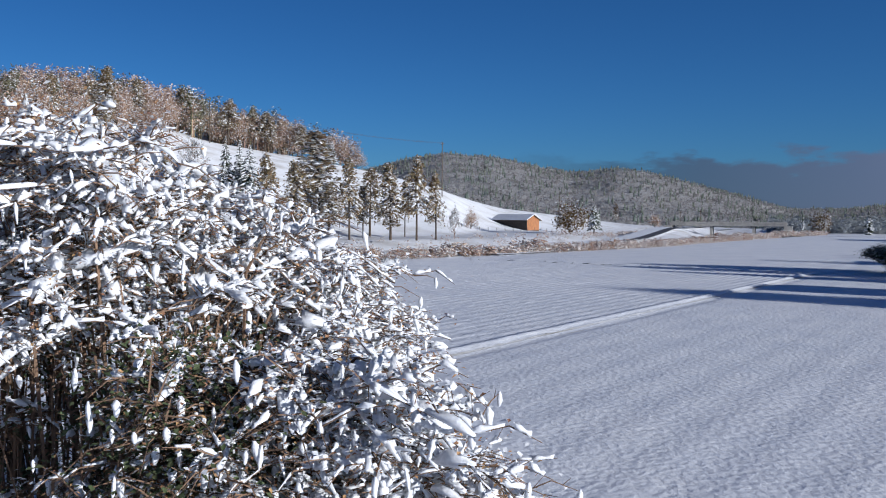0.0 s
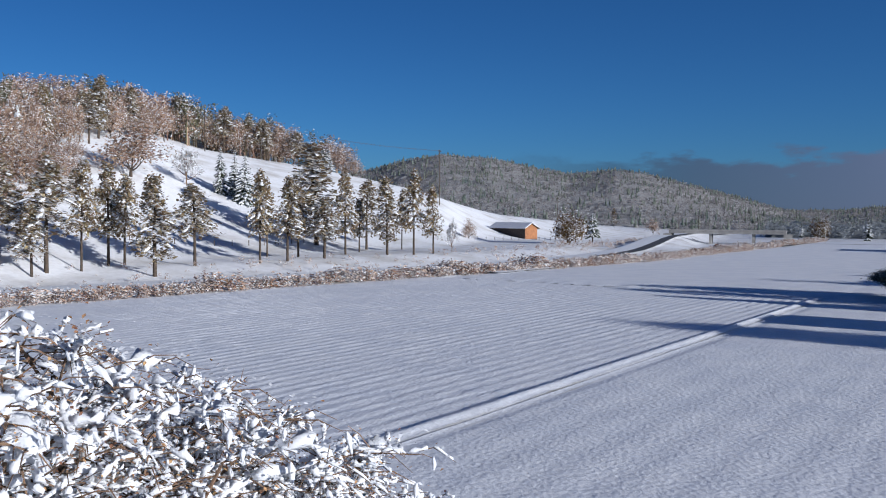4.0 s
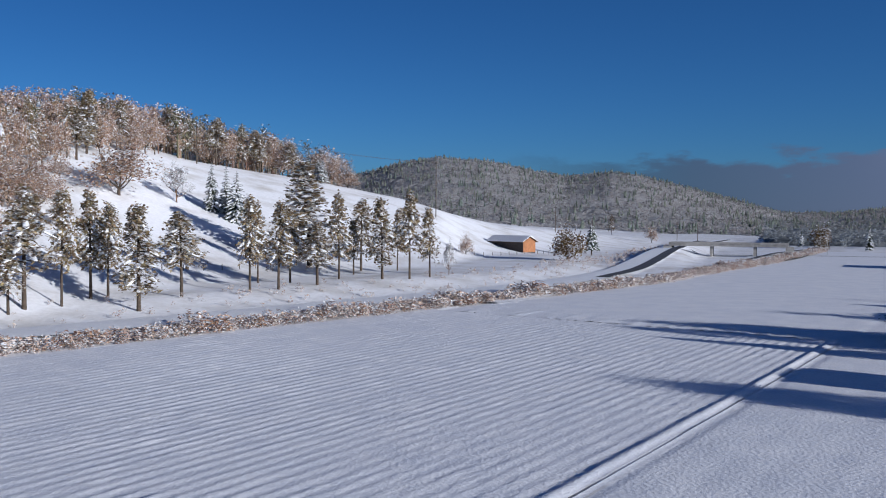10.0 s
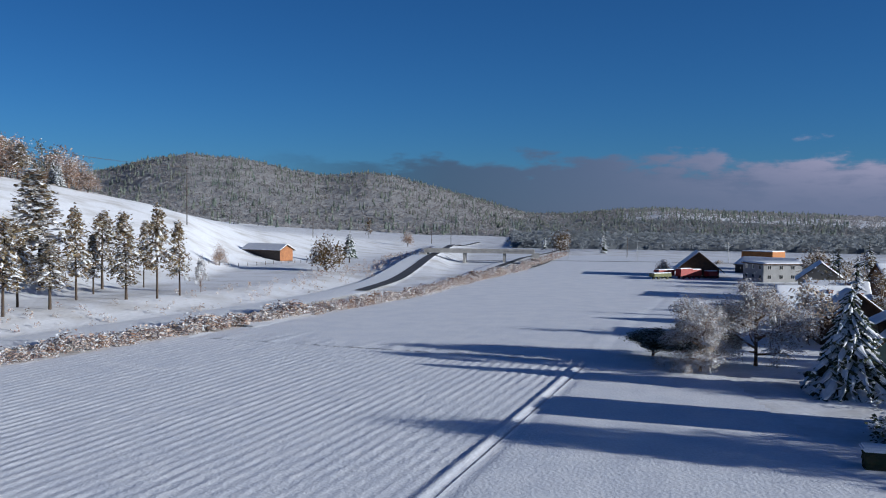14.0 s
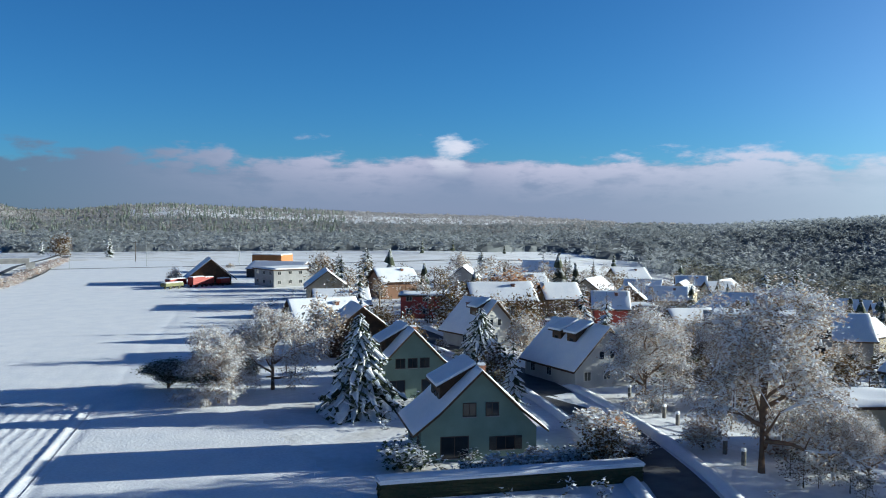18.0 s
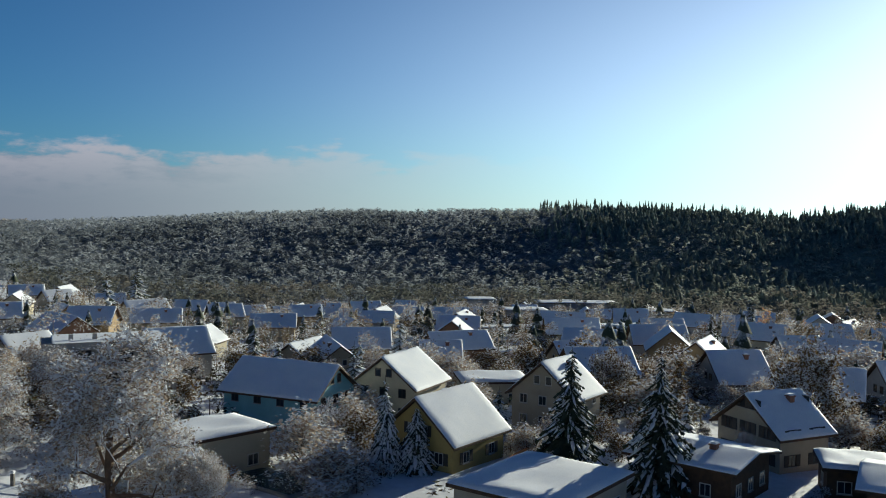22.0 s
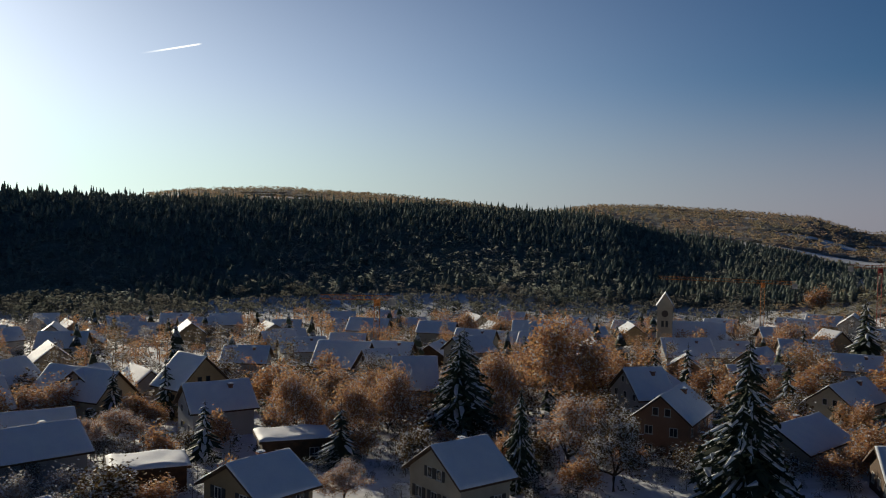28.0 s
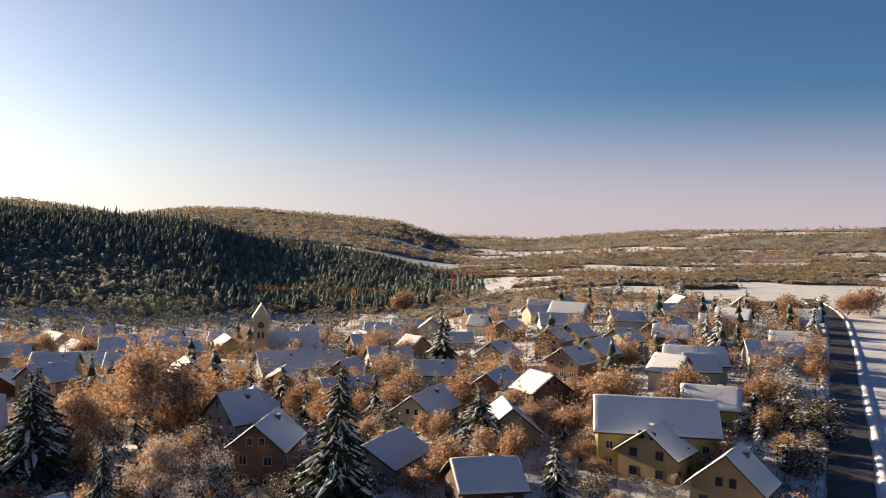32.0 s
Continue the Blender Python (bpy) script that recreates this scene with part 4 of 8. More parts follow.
def snow_pine(seed, H, R, bare=0.3, load=1.0):
    """A pine with a bare lower trunk: rounded tufts of needles on each bough, each under its own cushion of snow."""
    rr = random.Random(seed)
    TV, TF, LV, LF, SV, SF = [], [], [], [], [], []
    lean = Vector((rr.uniform(-0.4, 0.4), rr.uniform(-0.4, 0.4), 0))

    def axis(u):
        return Vector((0, 0, H * u)) + lean * u * u

    tube(TV, TF, [Vector((0, 0, -0.4)), axis(0.3), axis(0.65), axis(0.98)], [0.17, 0.13, 0.09, 0.02], 6)
    for k in range(int(7.5 * H)):
        u = bare + (0.985 - bare) * rr.random() ** 0.9
        q = (u - bare) / (1 - bare)
        r = R * (1 - q) ** 0.85 * min(1.0, 0.55 + 2.5 * q) * rr.uniform(0.4, 1.3) + 0.12
        a = rr.uniform(0, 6.283)
        p0 = axis(u)
        d = Vector((math.cos(a), math.sin(a), rr.uniform(-0.15, 0.25)))
        path = [p0, p0 + d * r * 0.5, p0 + d * r + Vector((0, 0, -0.30 * r))]
        tube(TV, TF, path, [0.04, 0.03, 0.012], 3)
        for f in (0.5, 0.78, 1.0):
            c = path[1].lerp(path[2], (f - 0.5) * 2)
            flakes(LV, LF, c + Vector((0, 0, -0.05)), 7, 0.24, 0.36, rr, 0.15)
            if rr.random() < 0.8 * load:
                flakes(SV, SF, c + Vector((0, 0, 0.14)), 2, 0.2, 0.40, rr, 0.7)
        if rr.random() < 0.75 * load:
            w = rr.uniform(0.10, 0.25)
            drape(SV, SF, [path[1].lerp(path[0], 0.4), path[1], path[1].lerp(path[2], 0.6), path[2]], [w * 0.6, w, w * 1.15, w * 0.5], 0.10 + 0.06 * rr.random(), rr)
    return mesh_of("trunk", TV, TF, BARK, True), mesh_of("crown", LV, LF, PINENEEDLE), mesh_of("snow", SV, SF, CLUMP)


def plant(kind, meshes, x, y, yaw, s, name, label, category="tree", group="", z=None, sxy=None):
    sxy = sxy or s
    e = thing(name, Matrix.Translation((x, y, gz(x, y) if z is None else z)) @ Matrix.Rotation(radians(yaw), 4, "Z") @ Matrix.Diagonal((sxy, sxy, s, 1)), label, category, group)
    for me in meshes:
        ob = part(me.name.split(".")[0], me, None, e)
        if ob.name.split(".")[0] != "trunk":
            ob["kind"] = "stuff"
    return e


SPRUCE = [conifer(11, 10, 2.6, 1.0, levels=20, bough=0.75), conifer(12, 10, 2.3, 0.7, 0.55, levels=20, bough=0.75), conifer(13, 10, 2.0, 0.9, 0.4, levels=20, bough=0.75)]
DARKSPRUCE = [conifer(21, 10, 4.0, 0.35, 0.6, levels=28, bough=0.5), conifer(22, 10, 3.6, 0.25, 0.55, levels=28, bough=0.5)]
SPRUCELITE = [conifer(25, 10, 2.9, 0.9, 0.5, levels=10, twigs=False), conifer(26, 10, 2.6, 0.7, 0.5, levels=10, twigs=False)]
DARKLITE = [conifer(27, 10, 3.2, 0.2, 0.5, levels=11, twigs=False)]
HEAVY = [conifer(41, 10, 4.9, 0.95, 0.75, 0.03, 27, 0.7, bough=0.55), conifer(42, 10, 4.9, 0.8, 0.8, 0.03, 28, 0.7, bough=0.55)]
PINE = [conifer(51, 10, 2.7, 0.55, 0.5, 0.26, 18, 0.55), conifer(52, 10, 2.4, 0.45, 0.55, 0.2, 19, 0.6)]
FROSTED = [broadleaf(61, 10, 4.4, FROST, 8, 9, 0.2, 0.14, 0.3, spread=0.5, weep=2), broadleaf(62, 10, 4.0, FROST, 8, 9, 0.2, 0.14, 0.2, 1.5, spread=0.5, weep=2), broadleaf(63, 10, 4.6, FROST, 8, 9, 0.2, 0.12, 0.4, spread=0.5, weep=2)]
RUSTY = [broadleaf(71, 10, 4.6, AUTUMN, 13, 4, 0.32, 0.07, 0.1, spread=0.6), broadleaf(72, 10, 4.2, AUTUMN, 13, 5, 0.32, 0.08, 0.05, 1.6, spread=0.6)]
MIXED = [broadleaf(75, 10, 4.6, AUTUMN, 8, 7, 0.30, 0.18, 0.35), broadleaf(76, 10, 4.2, LARCH, 9, 7, 0.30, 0.2, 0.3)]
BARE = [broadleaf(81, 10, 4.2, BARKLEAF, 2, 1, 0.2, 0.2, 0.1, spread=0.25, weep=1)]
RUSTLITE = [broadleaf(171 + i, 10, 4.6 - 0.6 * (i % 2), AUTUMN, 22, 5, 0.6, 0.06, 0.08, 1.0 + 0.5 * i, last=3, spread=1.0) for i in range(4)]
MIXLITE = [broadleaf(181 + i, 10, 4.4, LARCH if i else AUTUMN, 15, 9, 0.6, 0.06, 0.1, 1.0 + 0.4 * i, last=3, spread=1.0) for i in range(4)]
FROSTLITE = [broadleaf(191 + i, 10, 4.6, FROST, 13, 12, 0.6, 0.07, 0.2, 1.0 + 0.4 * i, last=3, spread=1.0) for i in range(3)]
BROWNFROST = [broadleaf(231 + i, 10, 4.4, BROWNTWIG, 18, 8, 0.42, 0.1, 0.15, 1.0 + 0.4 * i, last=3, spread=0.9) for i in range(4)]
LARCHES = [larch(91, 10, 2.6), larch(92, 10, 2.3, 0.8), larch(93, 10, 2.9, 0.6)]
SNOWPINE = [snow_pine(211, 10, 2.7, 0.34), snow_pine(212, 10, 2.3, 0.28, 1.1), snow_pine(213, 10, 2.5, 0.38, 0.9), snow_pine(214, 10, 2.2, 0.3, 0.8)]
SNOWCONE = [snow_pine(221, 10, 2.1, 0.16, 1.2), snow_pine(222, 10, 1.9, 0.2, 1.0)]
GREENBUSH = [broadleaf(95, 10, 5.4, HEDGE, 10, 3, 0.34, 0.06, 0.1, 1.4, spread=0.6, weep=3), broadleaf(96, 10, 5.0, HEDGE, 8, 3, 0.34, 0.06, 0.1, 1.5, spread=0.6, weep=3)]


def shrub(seed, leaf, snow=1.0):
    rr = random.Random(seed)
    TV, TF, LV, LF, SV, SF = [], [], [], [], [], []
    for i in range(34):
        a, el = rr.uniform(0, 6.283), rr.uniform(0.4, 1.6)
        d = Vector((math.cos(a), math.sin(a), el)).normalized()
        L = rr.uniform(0.6, 1.05)
        p = [Vector((0, 0, -0.05)), d * L * 0.5, d * L + Vector((0, 0, -0.18 * L))]
        tube(TV, TF, p, [0.03, 0.02, 0.008], 3)
        for q in (0.55, 0.8, 1.0):
            c = p[1].lerp(p[2], (q - 0.5) * 2)
            flakes(LV, LF, c, 8, 0.11, 0.13, rr, 0.2)
            flakes(SV, SF, c + Vector((0, 0, 0.06)), int(9 * snow), 0.11, 0.16, rr, 0.7)
        drape(SV, SF, [p[1], (p[1] + p[2]) / 2, p[2]], [0.06, 0.09, 0.04], 0.07, rr)
    return mesh_of("stem", TV, TF, BARK), mesh_of("foliage", LV, LF, leaf), mesh_of("snow", SV, SF, CLUMP)


SHRUBS = [shrub(101, FROST, 1.2), shrub(102, AUTUMN, 0.5), shrub(103, HEDGE, 0.9)]


# ---------------------------------------------------------------- houses of the village
def rows_of_windows(w, l, eave, ridge, far=False, seed=0):
    rr = random.Random(seed)
    out = []
    levels = [0.9] if eave < 4.2 else [0.9, 3.5]
    for z in levels:
        n = 2 if w < 9 else 3
        for k in "f" if far else "fb":
            for i in range(n):
                out.append((k, (i - (n - 1) / 2) * w / n * 0.92, z, 1.15, 1.25))
        m = max(1, int(l / 3.4))
        for k in "lr":
            for i in range(m):
                if rr.random() < (0.3 if far else 0.8):
                    out.append((k, (i - (m - 1) / 2) * l / m, z, 1.1, 1.2))
    if ridge - eave > 2.6:
        for k in "f" if far else "fb":
            for u in (-0.85, 0.85):
                out.append((k, u, max(levels) + 2.65, 0.9, 1.15))
    return out


def flat_windows(w, l, h):
    out = []
    for z in [0.9] if h < 4.5 else [0.9, 3.6]:
        for k, n, run in (("f", max(1, int(w / 3.5)), w), ("b", max(1, int(w / 3.5)), w), ("l", max(2, int(l / 3.5)), l), ("r", max(2, int(l / 3.5)), l)):
            for i in range(n):
                out.append((k, (i - (n - 1) / 2) * run / n, z, 1.3, 1.2))
    return out


def village_house(x, y, yaw, w, l, eave, ridge, wall, label, shutters=False, chimney=True, far=False, **more):
    seed = int(abs(x * 3 + y * 5))
    ch = [((-1) ** seed * w * 0.14, l * 0.18, 0.9)] if chimney else []
    return house(x, y, yaw, w, l, eave, ridge, wall, label, windows=rows_of_windows(w, l, eave, ridge, far, seed), chimneys=ch, frame_mat=DARKFRAME if seed % 3 == 0 else FRAME, shutters=shutters, **more)


house(64.0, 71.6, 35, 10.6, 7.2, 2.9, 8, MINT, "pale green house with steep snow-covered roof, dormer and shutters", windows=[("f", -0.95, 4.0, 1.25, 1.25), ("f", 1.15, 4.0, 1.25, 1.25), ("f", -2.3, 0.3, 2.6, 2.0), ("f", 2.4, 0.9, 1.8, 1.25, True), ("l", -2.0, 0.9, 1.1, 1.2), ("l", 2.0, 0.9, 1.1, 1.2), ("r", -2.0, 0.9, 1.1, 1.2), ("r", 2.0, 0.9, 1.1, 1.2)], chimneys=[(0.5, -2.0, 0.8)], frame_mat=DARKFRAME, flare=0.45, over=0.9, edge=TIMBER)
house(78.7, 95.6, 30, 10.2, 7.8, 2.9, 8, MINT, "pale green house with a steep snow-covered roof behind a spruce", windows=[("f", -1.5, 3.6, 1.2, 1.2), ("f", 0.0, 3.6, 1.2, 1.2), ("f", 1.5, 3.6, 1.2, 1.2), ("f", -2.0, 0.6, 2.2, 1.6), ("f", 2.2, 0.6, 2.2, 1.6)], chimneys=[(0.5, -2.0, 0.8)], frame_mat=DARKFRAME, flare=0.45, over=0.9, edge=TIMBER)
village_house(94.9, 123.2, 29, 10, 7.9, 3.6, 7.5, TIMBER, "brown timber chalet with a wide snowy roof")
village_house(115.9, 115.6, 12, 9.5, 8.2, 2.8, 7.5, WHITE, "white house with a long blue-shaded snowy roof and dormer")
village_house(102.1, 85.7, 19, 10, 11.6, 2.8, 7.5, WHITE, "white house with a long snowy roof and two small dormers")
village_house(166.8, 136.6, 124, 8, 7.7, 4.2, 7, OCHRE, "orange-walled house with a snowy roof", far=True)
village_house(162.6, 120.1, 143, 8, 6.8, 4.2, 7, REDW, "red house with a snowy roof")
village_house(154.6, 97.6, 122, 9, 7.8, 3.4, 6.5, BEIGE, "beige house with a low snowy roof")
turquoise_house = village_house(120.8, 44.0, 22, 9.2, 14.0, 5, 8.2, CYAN, "turquoise house with a plain snow-covered gable roof")
village_house(130.4, 30.4, 113, 9.5, 9.6, 5, 8.6, CREAM, "cream house with a big brick chimney and snowy roof")
village_house(100.8, 22.7, 124, 9, 9.3, 3.4, 7.2, YELLOW, "yellow house with a lumpy snow-covered gable roof", shutters=True)
village_house(121.6, 9.2, 123, 9, 7.2, 5, 8.8, BEIGE, "beige gabled house with a snowy roof")
village_house(173.1, 52.7, -71, 8, 10.8, 4, 7, BEIGE, "beige house with bright snow on its roof")
village_house(204.4, 83.2, -82, 8, 10.7, 3.6, 6.5, CREAM, "cream house with sunlit snow on the roof", far=True)
village_house(103.2, -12.6, 152, 9, 6.8, 4.2, 7.5, BEIGE, "beige house with a snowy roof among bare trees", shutters=True)
village_house(111.4, -39.2, 174, 9, 6.8, 5, 9, TIMBER, "dark gabled house with sunlit snow along its roof edge")
village_house(100.3, -38.7, 170, 11, 6.8, 4, 8, TIMBER, "dark gabled house with sweeping sunlit snowy roof")
village_house(101.0, -45.3, -171, 6.5, 6.8, 3.2, 6, TIMBER, "small dark gabled annex with a snowy roof")
village_house(103.8, -51.2, -153, 8, 8.5, 3.6, 6, TIMBER, "long dark building with a snow-covered roof")
village_house(98.7, -61.1, -172, 7, 6.8, 3.6, 6.5, TIMBER, "dark house with sunlit snowy gable")
village_house(94.8, -67.5, -153, 9, 10.7, 4, 6.5, GREY, "long grey house with a shaded snowy roof")
village_house(143.9, -109.3, -4, 9, 9.0, 5.5, 9, BEIGE, "gabled house with a sunlit snowy roof slope")
village_house(126.7, -111.8, -11, 9, 8.4, 4.5, 8, BEIGE, "gabled house with bright snow on the roof")
village_house(106.3, -114.2, 107, 10, 6.8, 6, 10.5, OCHRE, "tall ochre house with a steep hipped gable")
village_house(59.2, -62.2, -162, 8.5, 6.8, 4.8, 7.2, OCHRE, "ochre house with a snow-covered gable roof", shutters=True)
village_house(71.1, -42.1, -162, 9, 6.8, 3.6, 6.5, BEIGE, "beige house with a shaded snowy roof", shutters=True)
village_house(43.4, -77.5, -149, 9, 6.8, 4, 7, BEIGE, "beige gabled house with a shaded snowy roof", shutters=True)
long_house = village_house(-32.1, -120.2, -78, 11, 17.1, 6.2, 10, YELLOW, "long yellow apartment house with roof windows in the snow")
village_house(-51.4, -147.9, -70, 12, 9.4, 4.2, 7, YELLOW, "long low yellow building under a broad snowy roof")
village_house(-30.3, -113.4, -140, 8.5, 6.8, 4.2, 7.3, OCHRE, "small ochre house with a snow-covered gable roof")
village_house(-36.1, -99.6, -143, 9, 6.8, 3.6, 7.5, OCHRE, "ochre house with a brick chimney and steep snowy roof")
village_house(-4.1, -101.8, -99, 9, 7.9, 3, 5.6, TIMBER, "dark timber house with a broad snowy roof")
village_house(-22.4, -160.8, -26, 8.5, 6.8, 5.2, 8, RUST, "rust-orange house with a bright snowy roof and balcony")
village_house(0.3, -156.6, -154, 8, 13.5, 3.8, 6.8, CREAM, "cream house with a sunlit snowy roof")
village_house(8.7, -118.3, -154, 9, 12.3, 3, 5.5, BEIGE, "low beige house with a bright snowy roof")
village_house(25.2, -115.6, -171, 7.5, 10.8, 5.8, 8.8, RUST, "tall rust-red house with a roof window in the snow")
village_house(-62.2, -195.8, -66, 8, 6.8, 4.6, 8, CREAM, "cream semi-detached house with a shaded snowy roof", far=True)
village_house(-68.6, -194.7, -88, 8, 6.8, 4.6, 8, CREAM, "cream semi-detached house with a shaded snowy roof", far=True)
village_house(-55.9, -183.6, -45, 8, 6.8, 4.6, 7.6, CREAM, "cream semi-detached house with a shaded snowy roof", far=True)
village_house(-63.1, -185.7, -87, 8, 6.8, 4.6, 7.6, CREAM, "cream semi-detached house with a shaded snowy roof", far=True)
village_house(-37.5, -202.3, -137, 9, 8.9, 4.4, 7.5, RUST, "rust-coloured gabled house with a shaded snowy roof", far=True)
village_house(-46.9, -214.5, -130, 8.5, 8.3, 4.4, 7.5, OCHRE, "ochre gabled house with a shaded snowy roof", far=True)
village_house(-23.3, -229.0, -145, 8.5, 9.1, 4.4, 7.5, BEIGE, "beige gabled house with a shaded snowy roof", far=True)
village_house(-2.4, -280.4, -41, 8.5, 6.8, 4.4, 7.5, OCHRE, "ochre gabled house behind a big spruce", far=True)
village_house(-42.6, -249.3, -143, 8.5, 7.7, 4.4, 7.5, RUST, "rust-coloured gabled house with snowy roof", far=True)
village_house(-50.5, -256.0, -132, 8.5, 8.3, 4.4, 7.5, OCHRE, "ochre gabled house with snowy roof", far=True)
village_house(-29.8, -332.2, -66, 8.5, 6.8, 4.4, 7.5, WHITE, "white gabled house with sunlit snow on the roof", far=True)
village_house(-36.2, -297.3, -152, 8, 13.1, 4.4, 7, RUST, "rust-coloured house with a snowy roof", far=True)
village_house(-59.9, -237.3, -123, 9, 6.8, 4.4, 7.5, BEIGE, "beige house with a wide snowy roof", far=True)
village_house(-82.1, -265.0, -133, 9, 15.3, 4.4, 7.5, RUST, "rust-coloured house with a wide snowy roof", far=True)
village_house(17.0, -222.5, -155, 8, 8.9, 4.4, 7.5, OCHRE, "ochre gabled house between orange trees", far=True)
village_house(34.2, -147.1, -130, 10, 6.8, 4.4, 8.5, GREY, "grey house with a large shaded snowy roof")
village_house(90.6, -157.0, -139, 10, 6.8, 4.4, 8.5, GREY, "grey house with a large shaded snowy roof")
village_house(84.6, -197.1, -146, 9, 9.4, 6, 9, BEIGE, "beige school building with a sunlit snowy roof", far=True)
village_house(104.2, -167.3, -101, 12, 11.3, 4.4, 9, GREY, "large farmhouse with a shaded snowy roof", far=True)
village_house(75.1, -139.4, -116, 11, 7.3, 4.4, 9, GREY, "large farmhouse with a shaded snowy roof and dormers")
village_house(173.7, 47.5, -110, 8, 15.0, 4, 7, BEIGE, "beige gabled house with sunlit snow on one slope")
village_house(178.7, 1.8, 159, 8, 6.8, 4, 7, BEIGE, "beige house with a shaded snowy roof")
village_house(175.1, 27.1, 174, 8, 7.0, 4, 7, CREAM, "cream house with many windows and a snowy roof")
village_house(152.3, -21.7, 169, 10, 8.3, 4, 8, GREY, "long grey house with a shaded snowy roof")
village_house(142.0, -43.7, 173, 9, 6.8, 4, 8, GREY, "grey house with a shaded snowy roof")
village_house(159.7, -61.1, -166, 9, 6.8, 4, 8, GREY, "grey house with a shaded snowy roof")
village_house(126.2, -110.0, -87, 9, 15.2, 4, 8, BEIGE, "house with a shaded snowy roof")
village_house(131.5, -91.5, -159, 9, 8.6, 4, 8, GREY, "grey farmhouse with a shaded snowy roof")
village_house(164.9, -79.3, 139, 7, 6.8, 3.5, 7, BEIGE, "small house with bright snow on its gable")
house(139.4, 149.2, 136, 7, 14, 4.6, 4.6, REDW, "red flat-roofed house with snow on the roof", roof="flat", over=0.5, windows=flat_windows(7, 14, 4.6), group="flat-roofed buildings")
house(183.6, 126.0, 139, 6, 7, 3.2, 3.2, WHITE, "white flat-roofed garage with snow", roof="flat", over=0.5, windows=flat_windows(6, 7, 3.2), group="flat-roofed buildings")
house(81.7, 13.4, 124, 10, 12, 3.4, 3.4, BEIGE, "low flat-roofed building under deep snow", roof="flat", over=0.5, windows=flat_windows(10, 12, 3.4), group="flat-roofed buildings")
house(92.6, 46.8, 132, 7, 12, 4.2, 4.2, CREAM, "cream bungalow with a low snowy roof", roof="flat", over=0.5, windows=flat_windows(7, 12, 4.2), group="flat-roofed buildings")
house(450.3, -25.6, 176, 14, 40, 7, 7, GREY, "long grey flat-roofed school block with snow", roof="flat", over=0.5, windows=flat_windows(14, 40, 7), group="flat-roofed buildings")
house(386.3, 2.3, 172, 12, 18, 6, 6, GREY, "grey flat-roofed block with snow", roof="flat", over=0.5, windows=flat_windows(12, 18, 6), group="flat-roofed buildings")
house(332.8, -7.8, 175, 10, 16, 5, 5, GREY, "grey flat-roofed block with snow", roof="flat", over=0.5, windows=flat_windows(10, 16, 5), group="flat-roofed buildings")
house(448.8, 21.7, 170, 12, 14, 8, 8, GREY, "dark flat-roofed block with snow", roof="flat", over=0.5, windows=flat_windows(12, 14, 8), group="flat-roofed buildings")
house(421.0, -60.2, 181, 12, 16, 6, 6, BEIGE, "beige flat-roofed block with snow", roof="flat", over=0.5, windows=flat_windows(12, 16, 6), group="flat-roofed buildings")
house(144.5, 17.4, 170, 8, 10, 3.6, 3.6, CREAM, "low white building with a flat snowy roof", roof="flat", over=0.5, windows=flat_windows(8, 10, 3.6), group="flat-roofed buildings")
house(284.2, -30.8, 180, 8, 16, 3.6, 3.6, BEIGE, "low flat-roofed hall with snow", roof="flat", over=0.5, windows=flat_windows(8, 16, 3.6), group="flat-roofed buildings")
house(91.2, -16.8, 193, 6, 6, 3, 3, TIMBER, "dark garage with a flat snowy roof", roof="flat", over=0.5, windows=flat_windows(6, 6, 3), group="flat-roofed buildings")
village_house(83.1, -19.5, -154, 9.0, 9.0, 3.7, 4.5, TIMBER, "dark bungalow with a low-pitched snowy roof", over=0.9)
village_house(91.8, -2.5, -142, 9.0, 9.5, 3.6, 4.3, TIMBER, "dark low house with a wide sloping snowy roof", over=0.9)
house(78.4, -69.0, 226, 6, 8, 3, 3, TIMBER, "dark garage with a lumpy snowy roof", roof="flat", over=0.5, windows=flat_windows(6, 8, 3), group="flat-roofed buildings")
house(71.4, -89.6, 230, 6, 9, 3, 3, TIMBER, "dark garage with a thin snowy roof", roof="flat", over=0.5, windows=flat_windows(6, 9, 3), group="flat-roofed buildings")
village_house(63.8, -47.3, -163, 7.0, 7.5, 3.4, 3.9, TIMBER, "dark shed with a bright snowy gable roof", over=0.9)
house(167.9, 237.7, 97, 12, 18, 5, 5, GREY, "blue-grey hall with a snowy roof", roof="flat", over=0.5, windows=flat_windows(12, 18, 5), group="flat-roofed buildings")


# ---------------------------------------------------------------- single trees
PLANTED = []


def tree(meshes, x, y, h, name, label, width=1.0):
    k = len(PLANTED)
    PLANTED.append((x, y))
    plant("tree", meshes[k % len(meshes)], x, y, (k * 67) % 360, h / 10, name, label, group=name + "s", sxy=h / 10 * width)


tree(SNOWPINE, -57.8, 133.8, 16.8, "pine_tree", "snow-laden pine with a bare lower trunk", 1.32)
tree(SNOWPINE, -58.3, 130.2, 10.4, "pine_tree", "snow-laden pine with a bare lower trunk", 1.24)
tree(SNOWPINE, -54.7, 138.9, 16.7, "pine_tree", "snow-laden pine with a bare lower trunk", 0.73)
tree(SNOWPINE, -53.4, 146.5, 16.5, "pine_tree", "snow-laden pine with a bare lower trunk", 0.93)
tree(SNOWPINE, -52.1, 150.2, 14.8, "pine_tree", "snow-laden pine with a bare lower trunk", 0.90)
tree(SNOWCONE, -44.4, 141.6, 15.7, "pine_tree", "conical pine loaded with thick white snow", 1.28)
tree(SNOWPINE, -41.6, 154.1, 13.7, "pine_tree", "snow-laden pine with a bare lower trunk", 1.38)
